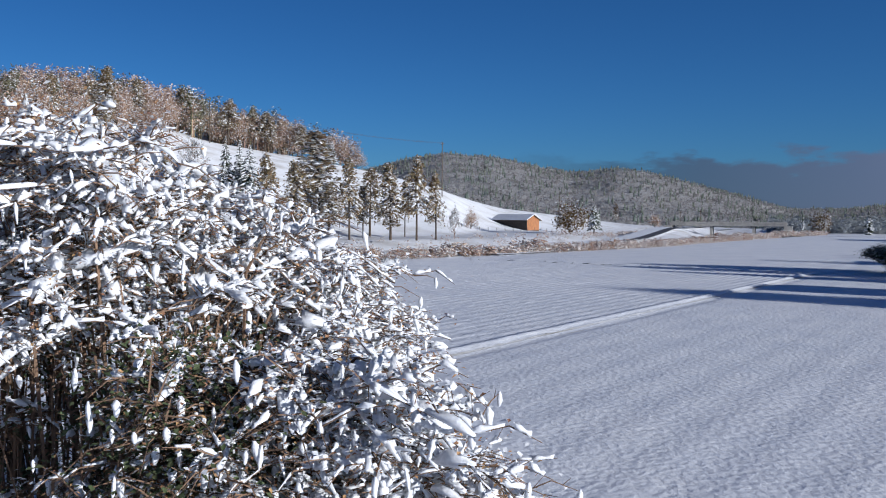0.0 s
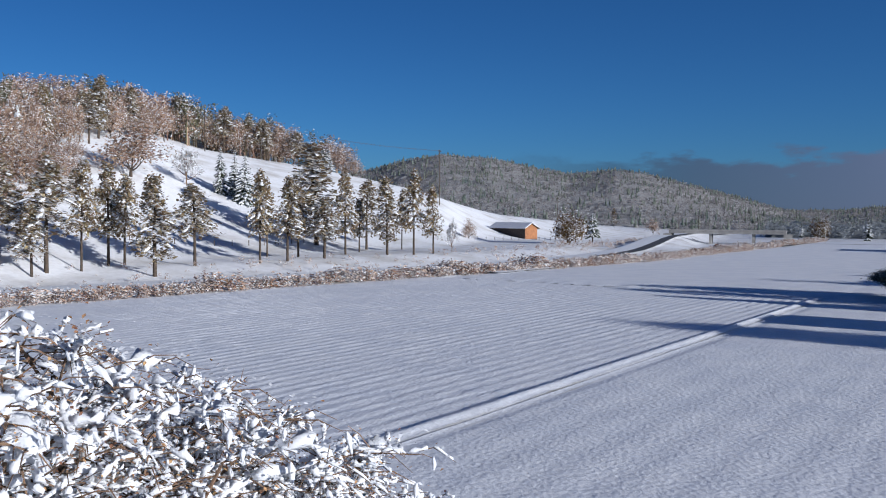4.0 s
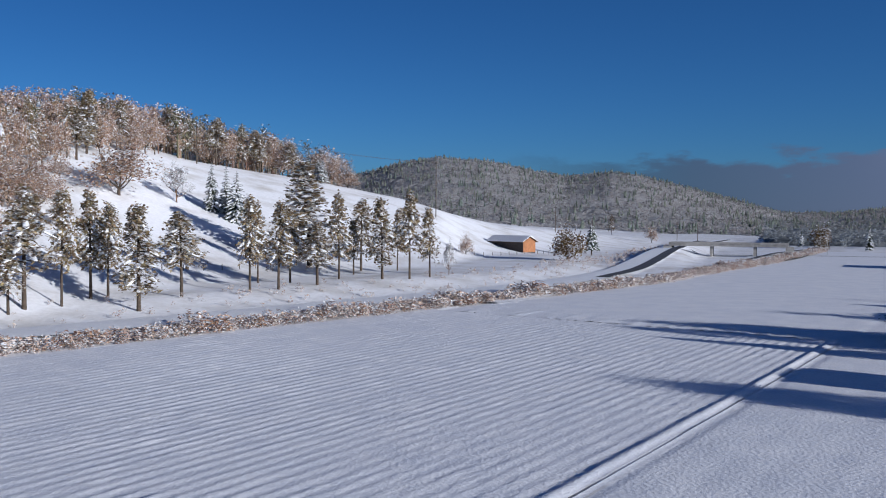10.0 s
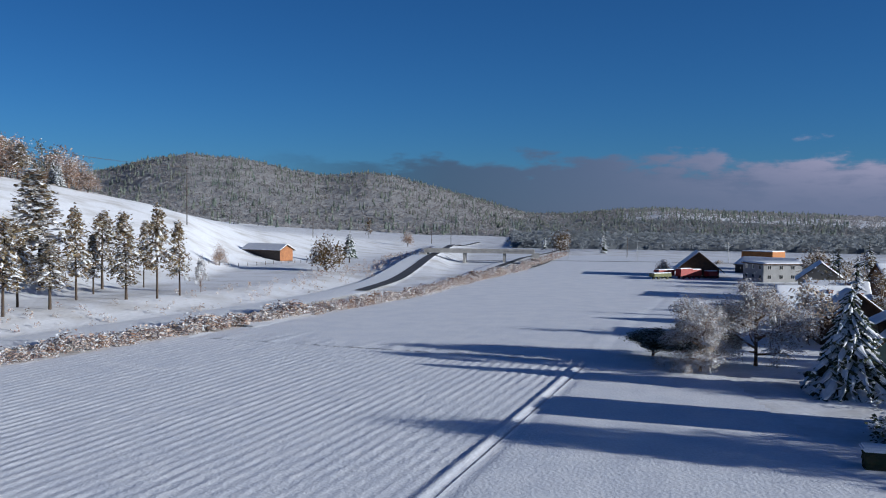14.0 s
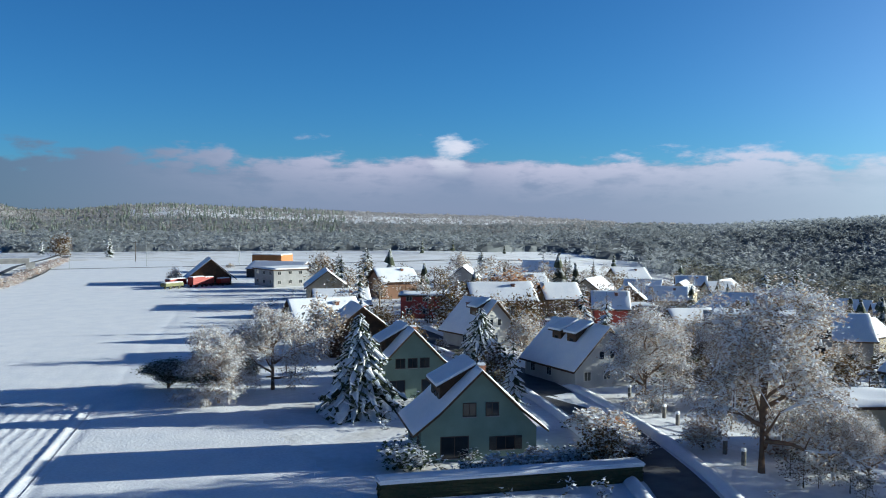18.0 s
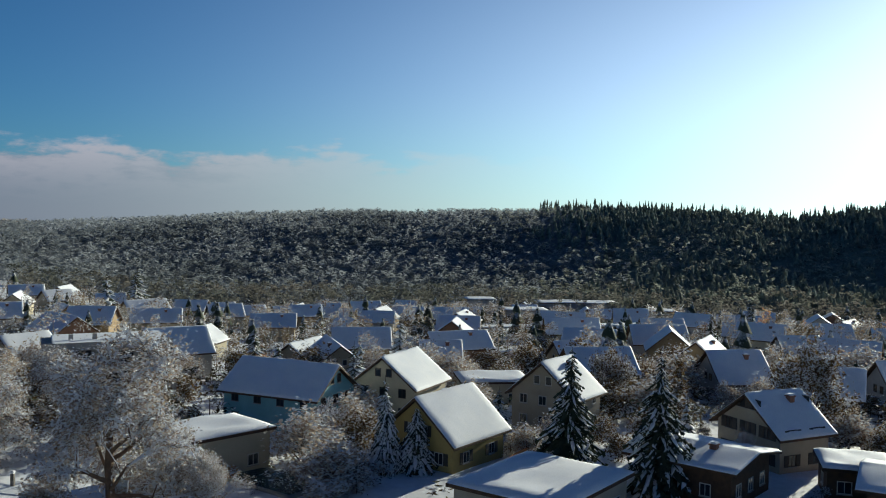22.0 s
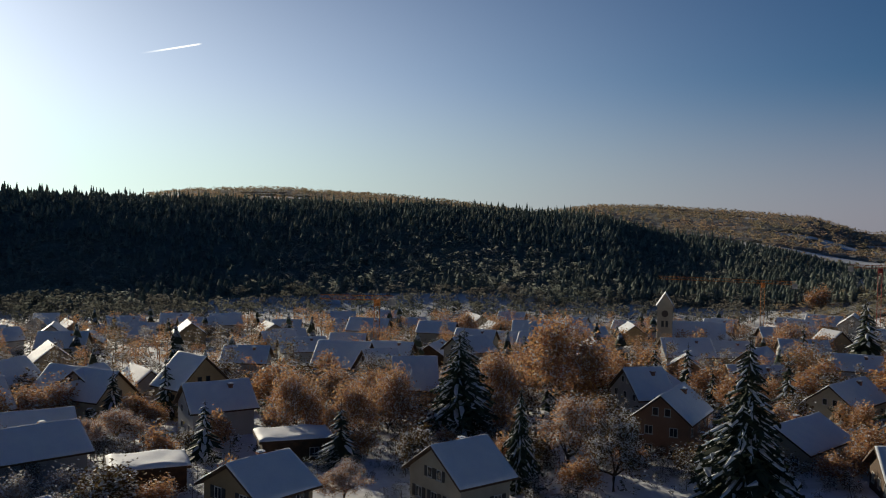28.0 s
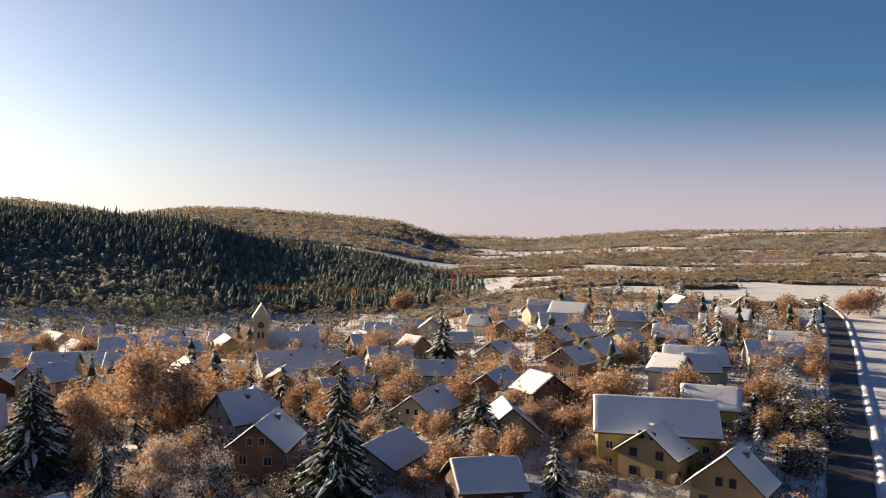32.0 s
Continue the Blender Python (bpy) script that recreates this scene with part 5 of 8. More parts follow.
tree(SNOWPINE, -32.5, 163.6, 16.6, "pine_tree", "snow-laden pine with a bare lower trunk", 0.82)
tree(SNOWPINE, -34.6, 181.1, 15.5, "pine_tree", "snow-laden pine with a bare lower trunk", 0.78)
tree(SNOWPINE, -28.5, 169.0, 15.4, "pine_tree", "snow-laden pine with a bare lower trunk", 0.99)
tree(SNOWCONE, -29.3, 213.6, 23.5, "pine_tree", "conical pine loaded with thick white snow", 1.77)
tree(SNOWPINE, -22.7, 177.5, 11.9, "pine_tree", "snow-laden pine with a bare lower trunk", 1.50)
tree(SNOWPINE, -28.5, 181.7, 14.8, "pine_tree", "snow-laden pine with a bare lower trunk", 0.96)
tree(SNOWPINE, -20.3, 193.4, 17.2, "pine_tree", "snow-laden pine with a bare lower trunk", 0.90)
tree(SNOWPINE, -17.8, 217.3, 16.7, "pine_tree", "snow-laden pine with a bare lower trunk", 1.15)
tree(SNOWCONE, -11.4, 193.7, 16.5, "pine_tree", "conical pine loaded with thick white snow", 1.17)
tree(SNOWPINE, -5.8, 195.4, 18.0, "pine_tree", "snow-laden pine with a bare lower trunk", 0.88)
tree(SNOWPINE, -1.6, 201.0, 14.8, "pine_tree", "snow-laden pine with a bare lower trunk", 0.84)
tree(SNOWPINE, -9.5, 221.4, 14.6, "pine_tree", "snow-laden pine with a bare lower trunk", 0.69)
tree(SNOWPINE, -18.5, 206.2, 11.8, "pine_tree", "snow-laden pine with a bare lower trunk", 0.99)
tree(BROWNFROST, -78.6, 229.9, 13.8, "deciduous_tree", "brown-twigged tree frosted with fresh snow", 1.73)
tree(BARE, -69.2, 246.6, 11.3, "bare_tree", "bare small tree with snow on its twigs", 0.90)
tree(SPRUCE, -60.8, 250.5, 13.6, "spruce_tree", "green spruce loaded with white snow", 0.89)
tree(SPRUCE, -57.4, 252.3, 13.6, "spruce_tree", "green spruce loaded with white snow", 0.93)
tree(SPRUCE, -53.3, 246.6, 13.7, "spruce_tree", "green spruce loaded with white snow", 1.12)
tree(BARE, 2.6, 207.5, 8.5, "bare_tree", "bare small tree with snow on its twigs", 0.50)
tree(BROWNFROST, 9.0, 287.6, 8.3, "deciduous_tree", "brown-twigged tree frosted with fresh snow", 0.68)
tree(BROWNFROST, -102.3, 220.8, 14.0, "deciduous_tree", "brown-twigged tree frosted with fresh snow", 0.69)
tree(BROWNFROST, -100.2, 223.0, 14.1, "deciduous_tree", "brown-twigged tree frosted with fresh snow", 0.68)
tree(SNOWPINE, -99.2, 227.8, 15.5, "pine_tree", "snow-laden pine with a bare lower trunk", 0.82)
tree(BROWNFROST, -98.3, 232.1, 15.7, "deciduous_tree", "brown-twigged tree frosted with fresh snow", 0.68)
tree(BROWNFROST, -97.0, 236.9, 14.5, "deciduous_tree", "brown-twigged tree frosted with fresh snow", 0.68)
tree(SNOWPINE, -99.6, 250.3, 14.4, "pine_tree", "snow-laden pine with a bare lower trunk", 1.17)
tree(SNOWCONE, -99.7, 264.2, 18.1, "pine_tree", "conical pine loaded with thick white snow", 1.26)
tree(SNOWPINE, -97.6, 251.7, 11.4, "pine_tree", "snow-laden pine with a bare lower trunk", 1.76)
tree(BROWNFROST, -98.3, 270.1, 15.0, "deciduous_tree", "brown-twigged tree frosted with fresh snow", 0.69)
tree(BROWNFROST, -98.6, 278.4, 12.0, "deciduous_tree", "brown-twigged tree frosted with fresh snow", 0.73)
tree(SNOWPINE, -98.8, 288.4, 15.1, "pine_tree", "snow-laden pine with a bare lower trunk", 1.19)
tree(BROWNFROST, -94.8, 287.7, 12.4, "deciduous_tree", "brown-twigged tree frosted with fresh snow", 0.88)
tree(BROWNFROST, -94.2, 298.4, 14.1, "deciduous_tree", "brown-twigged tree frosted with fresh snow", 0.80)
tree(BROWNFROST, -93.2, 305.0, 13.6, "deciduous_tree", "brown-twigged tree frosted with fresh snow", 0.78)
tree(SNOWPINE, -96.0, 327.1, 15.8, "pine_tree", "snow-laden pine with a bare lower trunk", 1.42)
tree(SNOWPINE, -92.7, 329.7, 15.4, "pine_tree", "snow-laden pine with a bare lower trunk", 1.22)
tree(SNOWPINE, -91.2, 336.4, 14.3, "pine_tree", "snow-laden pine with a bare lower trunk", 1.20)
tree(BROWNFROST, -88.2, 338.3, 15.0, "deciduous_tree", "brown-twigged tree frosted with fresh snow", 0.72)
tree(BROWNFROST, -85.6, 341.6, 14.9, "deciduous_tree", "brown-twigged tree frosted with fresh snow", 0.73)
tree(SNOWPINE, -81.2, 338.1, 17.2, "pine_tree", "snow-laden pine with a bare lower trunk", 1.23)
tree(BROWNFROST, -78.3, 343.5, 15.2, "deciduous_tree", "brown-twigged tree frosted with fresh snow", 0.68)
tree(BROWNFROST, -76.2, 348.1, 14.1, "deciduous_tree", "brown-twigged tree frosted with fresh snow", 0.78)
tree(SNOWPINE, -73.2, 346.2, 15.5, "pine_tree", "snow-laden pine with a bare lower trunk", 1.40)
tree(SNOWPINE, -69.3, 347.0, 15.1, "pine_tree", "snow-laden pine with a bare lower trunk", 1.31)
tree(SNOWPINE, -66.6, 345.6, 14.3, "pine_tree", "snow-laden pine with a bare lower trunk", 1.11)
tree(BROWNFROST, -64.3, 356.2, 12.6, "deciduous_tree", "brown-twigged tree frosted with fresh snow", 0.72)
tree(BROWNFROST, -60.1, 357.5, 16.0, "deciduous_tree", "brown-twigged tree frosted with fresh snow", 0.88)
tree(SNOWPINE, -55.7, 353.2, 12.9, "pine_tree", "snow-laden pine with a bare lower trunk", 1.40)
tree(SPRUCE, -47.4, 366.1, 10.4, "spruce_tree", "green spruce loaded with white snow", 1.35)
tree(SPRUCE, -45.1, 362.3, 9.6, "spruce_tree", "green spruce loaded with white snow", 1.30)
tree(BROWNFROST, -39.6, 367.1, 13.9, "deciduous_tree", "brown-twigged tree frosted with fresh snow", 1.01)
tree(BROWNFROST, -35.8, 367.0, 9.0, "deciduous_tree", "brown-twigged tree frosted with fresh snow", 1.30)
tree(SNOWPINE, -51.9, 357.3, 7.0, "pine_tree", "snow-laden pine with a bare lower trunk", 1.76)
tree(BROWNFROST, -92.6, 201.4, 11.5, "deciduous_tree", "brown-twigged tree frosted with fresh snow", 0.99)
tree(BROWNFROST, -89.6, 204.5, 9.2, "deciduous_tree", "brown-twigged tree frosted with fresh snow", 1.39)
tree(BROWNFROST, -84.3, 200.9, 10.6, "deciduous_tree", "brown-twigged tree frosted with fresh snow", 1.07)
tree(BROWNFROST, -84.2, 186.7, 9.1, "deciduous_tree", "brown-twigged tree frosted with fresh snow", 1.28)
tree(BROWNFROST, -82.4, 193.0, 8.6, "deciduous_tree", "brown-twigged tree frosted with fresh snow", 1.12)
tree(SNOWPINE, -74.5, 186.0, 7.6, "pine_tree", "snow-laden pine with a bare lower trunk", 1.80)
tree(BROWNFROST, -92.2, 227.7, 5.8, "deciduous_tree", "brown-twigged tree frosted with fresh snow", 1.24)
tree(BROWNFROST, -86.4, 186.7, 10.6, "deciduous_tree", "brown-twigged tree frosted with fresh snow", 0.99)
tree(BROWNFROST, -94.2, 191.7, 14.0, "deciduous_tree", "brown-twigged tree frosted with fresh snow", 1.03)
tree(BROWNFROST, -94.4, 179.2, 14.5, "deciduous_tree", "brown-twigged tree frosted with fresh snow", 1.00)
tree(SNOWPINE, -65.1, 134.3, 15.1, "pine_tree", "snow-laden pine with a bare lower trunk", 1.38)
tree(BROWNFROST, -77.8, 152.3, 11.6, "deciduous_tree", "brown-twigged tree frosted with fresh snow", 1.13)
tree(BROWNFROST, -71.7, 150.9, 10.9, "deciduous_tree", "brown-twigged tree frosted with fresh snow", 0.93)
tree(MIXLITE, 39.5, 276.7, 12.8, "deciduous_tree", "brown-leaved tree dusted with fresh snow")
tree(PINE, 60.0, 355.2, 12.2, "pine_tree", "snow-laden pine with a bare lower trunk")
tree(LARCHES, 131.7, 681.1, 15.1, "larch_tree", "thin golden-brown larch with clinging snow")
tree(BROWNFROST, 127.6, 538.5, 10.3, "deciduous_tree", "brown-leaved tree dusted with fresh snow")
tree(SPRUCELITE, 227.2, 476.6, 14.1, "spruce_tree", "green spruce loaded with white snow")
tree(MIXLITE, 212.5, 503.4, 15.3, "deciduous_tree", "brown-leaved tree dusted with fresh snow")
tree(SPRUCELITE, 216.8, 539.3, 10.8, "spruce_tree", "green spruce loaded with white snow")
tree(GREENBUSH, 59.0, 117.6, 4.2, "bushy_tree", "dark green bushy tree with dusting of snow", 1.57)
tree(GREENBUSH, 60.4, 112.1, 5.5, "bushy_tree", "dark green bushy tree with dusting of snow", 1.20)
tree(GREENBUSH, 63.8, 110.6, 4.6, "bushy_tree", "dark green bushy tree with dusting of snow", 1.29)
tree(FROSTED, 58.7, 105.8, 9.9, "frosted_tree", "broad tree white with frost and snow", 0.92)
tree(FROSTED, 68.0, 108.2, 12.2, "frosted_tree", "broad tree white with frost and snow", 1.09)
tree(FROSTLITE, 87.8, 123.7, 11.4, "frosted_tree", "broad tree white with frost and snow", 0.82)
tree(HEAVY, 66.7, 90.3, 11.6, "drooping_spruce", "drooping spruce bent under heavy snow", 1.09)
tree(HEAVY, 93.0, 95.6, 9.8, "drooping_spruce", "drooping spruce bent under heavy snow", 1.12)
tree(FROSTED, 101.6, 83.5, 6.2, "frosted_tree", "broad tree white with frost and snow", 1.01)
tree(FROSTED, 93.5, 70.6, 12.4, "frosted_tree", "broad tree white with frost and snow", 1.06)
tree(BARE, 107.8, 116.9, 1.8, "bare_tree", "bare small tree with snow on its twigs", 1.70)
tree(FROSTLITE, 213.0, 278.9, 9.6, "frosted_tree", "broad tree white with frost and snow", 0.85)
tree(SPRUCELITE, 218.9, 276.0, 7.5, "spruce_tree", "green spruce loaded with white snow", 1.70)
tree(SPRUCELITE, 203.8, 243.4, 11.6, "spruce_tree", "green spruce loaded with white snow", 1.63)
tree(FROSTLITE, 179.9, 158.8, 10.6, "frosted_tree", "broad tree white with frost and snow", 1.16)
tree(MIXLITE, 176.5, 134.6, 7.7, "deciduous_tree", "brown-leaved tree dusted with fresh snow", 1.70)
tree(SPRUCELITE, 228.5, 130.4, 8.8, "spruce_tree", "green spruce loaded with white snow", 1.27)
tree(FROSTLITE, 262.9, 254.6, 8.8, "frosted_tree", "broad tree white with frost and snow", 1.09)
tree(FROSTED, 111.9, 69.5, 11.0, "frosted_tree", "broad tree white with frost and snow", 0.82)
tree(SPRUCELITE, 318.1, 291.1, 7.8, "spruce_tree", "green spruce loaded with white snow", 1.59)
tree(FROSTLITE, 209.2, 333.5, 2.4, "frosted_tree", "broad tree white with frost and snow", 1.70)
tree(FROSTED, 76.1, 48.9, 18.1, "frosted_tree", "broad tree white with frost and snow", 0.82)
tree(FROSTED, 80.1, 44.7, 8.5, "frosted_tree", "broad tree white with frost and snow", 0.83)
tree(FROSTED, 79.0, 41.1, 6.3, "frosted_tree", "broad tree white with frost and snow", 0.90)
tree(FROSTLITE, 150.3, 94.1, 7.9, "frosted_tree", "broad tree white with frost and snow", 0.87)
tree(SPRUCELITE, 378.1, 167.0, 20.0, "spruce_tree", "green spruce loaded with white snow", 1.63)
tree(SPRUCELITE, 326.0, 157.7, 16.4, "spruce_tree", "green spruce loaded with white snow", 1.16)
tree(FROSTLITE, 112.1, 102.8, 8.1, "frosted_tree", "broad tree white with frost and snow", 0.82)
tree(FROSTLITE, 390.1, 85.2, 10.2, "frosted_tree", "broad tree white with frost and snow", 1.69)
tree(BARE, 102.8, 36.4, 6.7, "bare_tree", "bare small tree with snow on its twigs", 1.25)
tree(HEAVY, 94.7, 28.3, 8.2, "drooping_spruce", "drooping spruce bent under heavy snow", 0.62)
tree(HEAVY, 95.5, 25.3, 6.6, "drooping_spruce", "drooping spruce bent under heavy snow", 0.90)
tree(MIXLITE, 168.5, 129.1, 6.4, "deciduous_tree", "brown-leaved tree dusted with fresh snow", 1.47)
tree(FROSTLITE, 197.0, 11.4, 5.0, "frosted_tree", "broad tree white with frost and snow", 1.52)
tree(FROSTLITE, 425.4, 92.8, 9.5, "frosted_tree", "broad tree white with frost and snow", 1.70)
tree(DARKSPRUCE, 92.9, 10.0, 13.6, "spruce_tree", "dark green spruce with thin snow on its boughs", 0.87)
tree(DARKSPRUCE, 89.6, 2.0, 13.6, "spruce_tree", "dark green spruce with thin snow on its boughs", 0.84)
tree(MIXED, 133.9, 0.5, 11.4, "deciduous_tree", "brown-leaved tree dusted with fresh snow", 0.82)
tree(LARCHES, 117.9, -5.6, 9.4, "larch_tree", "thin golden-brown larch with clinging snow", 1.04)
tree(MIXED, 114.8, -20.3, 15.0, "deciduous_tree", "brown-leaved tree dusted with fresh snow", 0.82)
tree(MIXED, 94.9, -7.2, 5.2, "deciduous_tree", "brown-leaved tree dusted with fresh snow", 0.85)
tree(SPRUCELITE, 332.6, -76.4, 14.7, "spruce_tree", "green spruce loaded with white snow", 1.09)
tree(MIXLITE, 188.9, 17.0, 5.2, "deciduous_tree", "brown-leaved tree dusted with fresh snow", 1.70)
tree(MIXED, 139.1, -37.2, 3.9, "deciduous_tree", "brown-leaved tree dusted with fresh snow", 1.70)
tree(FROSTED, 107.8, -17.5, 2.2, "frosted_tree", "broad tree white with frost and snow", 1.45)
tree(MIXLITE, 324.2, -55.3, 6.1, "deciduous_tree", "brown-leaved tree dusted with fresh snow", 1.70)
tree(DARKLITE, 155.6, -67.5, 15.6, "spruce_tree", "dark green spruce with thin snow on its boughs", 0.45)
tree(MIXED, 93.8, -31.0, 6.5, "deciduous_tree", "brown-leaved tree dusted with fresh snow", 1.53)
tree(MIXED, 87.2, -37.6, 5.7, "deciduous_tree", "brown-leaved tree dusted with fresh snow", 1.60)
tree(MIXED, 96.3, -61.4, 5.9, "deciduous_tree", "brown-leaved tree dusted with fresh snow", 1.29)
tree(LARCHES, 96.4, -68.8, 3.6, "larch_tree", "thin golden-brown larch with clinging snow", 1.70)
tree(MIXED, 107.1, -65.2, 4.8, "deciduous_tree", "brown-leaved tree dusted with fresh snow", 1.45)
tree(MIXED, 96.3, -79.4, 6.3, "deciduous_tree", "brown-leaved tree dusted with fresh snow", 0.91)
tree(MIXLITE, 313.1, -111.0, 10.5, "deciduous_tree", "brown-leaved tree dusted with fresh snow", 1.14)
tree(DARKLITE, 292.2, -65.6, 13.5, "spruce_tree", "dark green spruce with thin snow on its boughs", 0.66)
tree(MIXED, 117.1, -8.7, 1.6, "deciduous_tree", "brown-leaved tree dusted with fresh snow", 1.70)
tree(LARCHES, 216.2, -52.1, 4.9, "larch_tree", "thin golden-brown larch with clinging snow", 1.70)
tree(MIXLITE, 191.3, -99.6, 4.8, "deciduous_tree", "brown-leaved tree dusted with fresh snow", 1.70)
tree(DARKLITE, 121.9, -128.9, 13.9, "spruce_tree", "dark green spruce with thin snow on its boughs", 0.77)
tree(MIXLITE, 95.2, -134.1, 10.1, "deciduous_tree", "brown-leaved tree dusted with fresh snow", 1.32)
tree(MIXLITE, 83.5, -127.3, 7.9, "deciduous_tree", "brown-leaved tree dusted with fresh snow", 1.14)
tree(MIXED, 77.2, -127.0, 12.3, "deciduous_tree", "brown-leaved tree dusted with fresh snow", 0.89)
tree(DARKSPRUCE, 60.3, -125.4, 16.1, "spruce_tree", "dark green spruce with thin snow on its boughs", 1.14)
tree(DARKLITE, 88.4, -169.4, 9.3, "spruce_tree", "dark green spruce with thin snow on its boughs", 0.84)
tree(MIXED, 98.8, -86.5, 6.5, "deciduous_tree", "brown-leaved tree dusted with fresh snow", 1.61)
tree(MIXED, 92.0, -64.4, 4.5, "deciduous_tree", "brown-leaved tree dusted with fresh snow", 1.24)
tree(MIXED, 55.5, -73.7, 4.6, "deciduous_tree", "brown-leaved tree dusted with fresh snow", 1.70)
tree(RUSTLITE, 59.8, -140.4, 11.3, "autumn_tree", "rust-orange autumn tree with little snow", 0.82)
tree(MIXLITE, 157.1, -84.0, 3.9, "deciduous_tree", "brown-leaved tree dusted with fresh snow", 1.70)
tree(MIXLITE, 75.6, -196.0, 7.6, "deciduous_tree", "brown-leaved tree dusted with fresh snow", 0.82)
tree(DARKLITE, 107.8, -109.2, 11.1, "spruce_tree", "dark green spruce with thin snow on its boughs", 0.93)
tree(RUSTY, 75.5, -98.3, 12.1, "autumn_tree", "rust-orange autumn tree with little snow", 0.82)
tree(RUSTY, 68.4, -99.9, 10.8, "autumn_tree", "rust-orange autumn tree with little snow", 0.82)
tree(RUSTY, 67.4, -111.1, 12.1, "autumn_tree", "rust-orange autumn tree with little snow", 0.82)
tree(DARKLITE, 77.2, -141.1, 8.5, "spruce_tree", "dark green spruce with thin snow on its boughs", 0.58)
tree(DARKSPRUCE, 56.4, -112.4, 16.2, "spruce_tree", "dark green spruce with thin snow on its boughs", 1.22)
tree(RUSTY, 49.5, -150.9, 19.9, "autumn_tree", "rust-orange autumn tree with little snow", 0.92)
tree(RUSTY, 56.6, -134.2, 13.2, "autumn_tree", "rust-orange autumn tree with little snow", 0.82)
tree(RUSTLITE, 49.2, -188.5, 10.4, "autumn_tree", "rust-orange autumn tree with little snow", 1.28)
tree(DARKSPRUCE, 39.1, -86.3, 12.2, "spruce_tree", "dark green spruce with thin snow on its boughs", 0.68)
tree(MIXED, 35.4, -95.3, 11.1, "deciduous_tree", "brown-leaved tree dusted with fresh snow", 0.97)
tree(MIXED, 28.7, -89.8, 11.2, "deciduous_tree", "brown-leaved tree dusted with fresh snow", 0.83)
tree(MIXED, 23.1, -119.5, 9.4, "deciduous_tree", "brown-leaved tree dusted with fresh snow", 0.82)
tree(DARKSPRUCE, 14.1, -88.7, 19.2, "spruce_tree", "dark green spruce with thin snow on its boughs", 1.03)
tree(DARKSPRUCE, -6.9, -131.0, 11.0, "spruce_tree", "dark green spruce with thin snow on its boughs", 1.69)
tree(DARKLITE, -8.4, -242.8, 19.9, "spruce_tree", "dark green spruce with thin snow on its boughs", 0.71)
tree(RUSTLITE, 9.3, -191.4, 6.2, "autumn_tree", "rust-orange autumn tree with little snow", 1.59)
tree(RUSTLITE, 12.5, -165.6, 7.7, "autumn_tree", "rust-orange autumn tree with little snow", 0.97)
tree(DARKLITE, -17.9, -185.3, 7.0, "spruce_tree", "dark green spruce with thin snow on its boughs", 0.88)
tree(RUSTLITE, 140.0, -349.4, 9.8, "autumn_tree", "rust-orange autumn tree with little snow", 1.14)
tree(RUSTLITE, 113.5, -317.8, 8.8, "autumn_tree", "rust-orange autumn tree with little snow", 1.28)
tree(RUSTY, 24.1, -134.7, 7.3, "autumn_tree", "rust-orange autumn tree with little snow", 0.97)
tree(MIXED, 103.8, -92.1, 4.6, "deciduous_tree", "brown-leaved tree dusted with fresh snow", 1.70)
tree(MIXED, 91.5, -77.2, 4.7, "deciduous_tree", "brown-leaved tree dusted with fresh snow", 1.70)
tree(DARKLITE, 6.5, -224.1, 14.4, "spruce_tree", "dark green spruce with thin snow on its boughs", 0.66)
tree(RUSTLITE, 43.0, -217.6, 8.8, "autumn_tree", "rust-orange autumn tree with little snow", 1.14)
tree(RUSTLITE, 153.2, -209.5, 6.5, "autumn_tree", "rust-orange autumn tree with little snow", 1.42)
tree(MIXLITE, 207.9, -260.6, 8.1, "deciduous_tree", "brown-leaved tree dusted with fresh snow", 1.14)
tree(RUSTY, -21.1, -121.5, 4.7, "autumn_tree", "rust-orange autumn tree with little snow", 1.70)
tree(RUSTY, -17.7, -146.7, 5.9, "autumn_tree", "rust-orange autumn tree with little snow", 1.70)
tree(SPRUCELITE, -16.6, -174.0, 7.2, "spruce_tree", "green spruce loaded with white snow", 1.23)
tree(RUSTLITE, -12.0, -224.7, 5.2, "autumn_tree", "rust-orange autumn tree with little snow", 1.70)
tree(RUSTLITE, 6.7, -167.9, 9.1, "autumn_tree", "rust-orange autumn tree with little snow", 1.14)
tree(RUSTLITE, -21.3, -217.3, 4.3, "autumn_tree", "rust-orange autumn tree with little snow", 1.70)
tree(DARKLITE, -68.8, -279.9, 7.2, "spruce_tree", "dark green spruce with thin snow on its boughs", 0.99)
tree(RUSTY, -97.4, -263.7, 11.8, "autumn_tree", "rust-orange autumn tree with little snow", 0.97)
tree(RUSTLITE, -53.9, -297.8, 6.7, "autumn_tree", "rust-orange autumn tree with little snow", 1.70)
tree(RUSTLITE, 33.3, -267.3, 7.1, "autumn_tree", "rust-orange autumn tree with little snow", 1.42)
tree(RUSTY, 85.8, -117.5, 9.2, "autumn_tree", "rust-orange autumn tree with little snow", 1.08)
tree(RUSTY, 71.5, -117.6, 10.5, "autumn_tree", "rust-orange autumn tree with little snow", 1.14)
tree(RUSTLITE, -55.1, -213.6, 5.6, "autumn_tree", "rust-orange autumn tree with little snow", 1.42)
tree(SPRUCE, -44.1, -110.4, 11.4, "spruce_tree", "green spruce loaded with white snow", 0.65)
tree(DARKLITE, -84.1, -227.2, 15.2, "spruce_tree", "dark green spruce with thin snow on its boughs", 0.67)
tree(RUSTLITE, -98.9, -200.0, 6.9, "autumn_tree", "rust-orange autumn tree with little snow", 1.36)
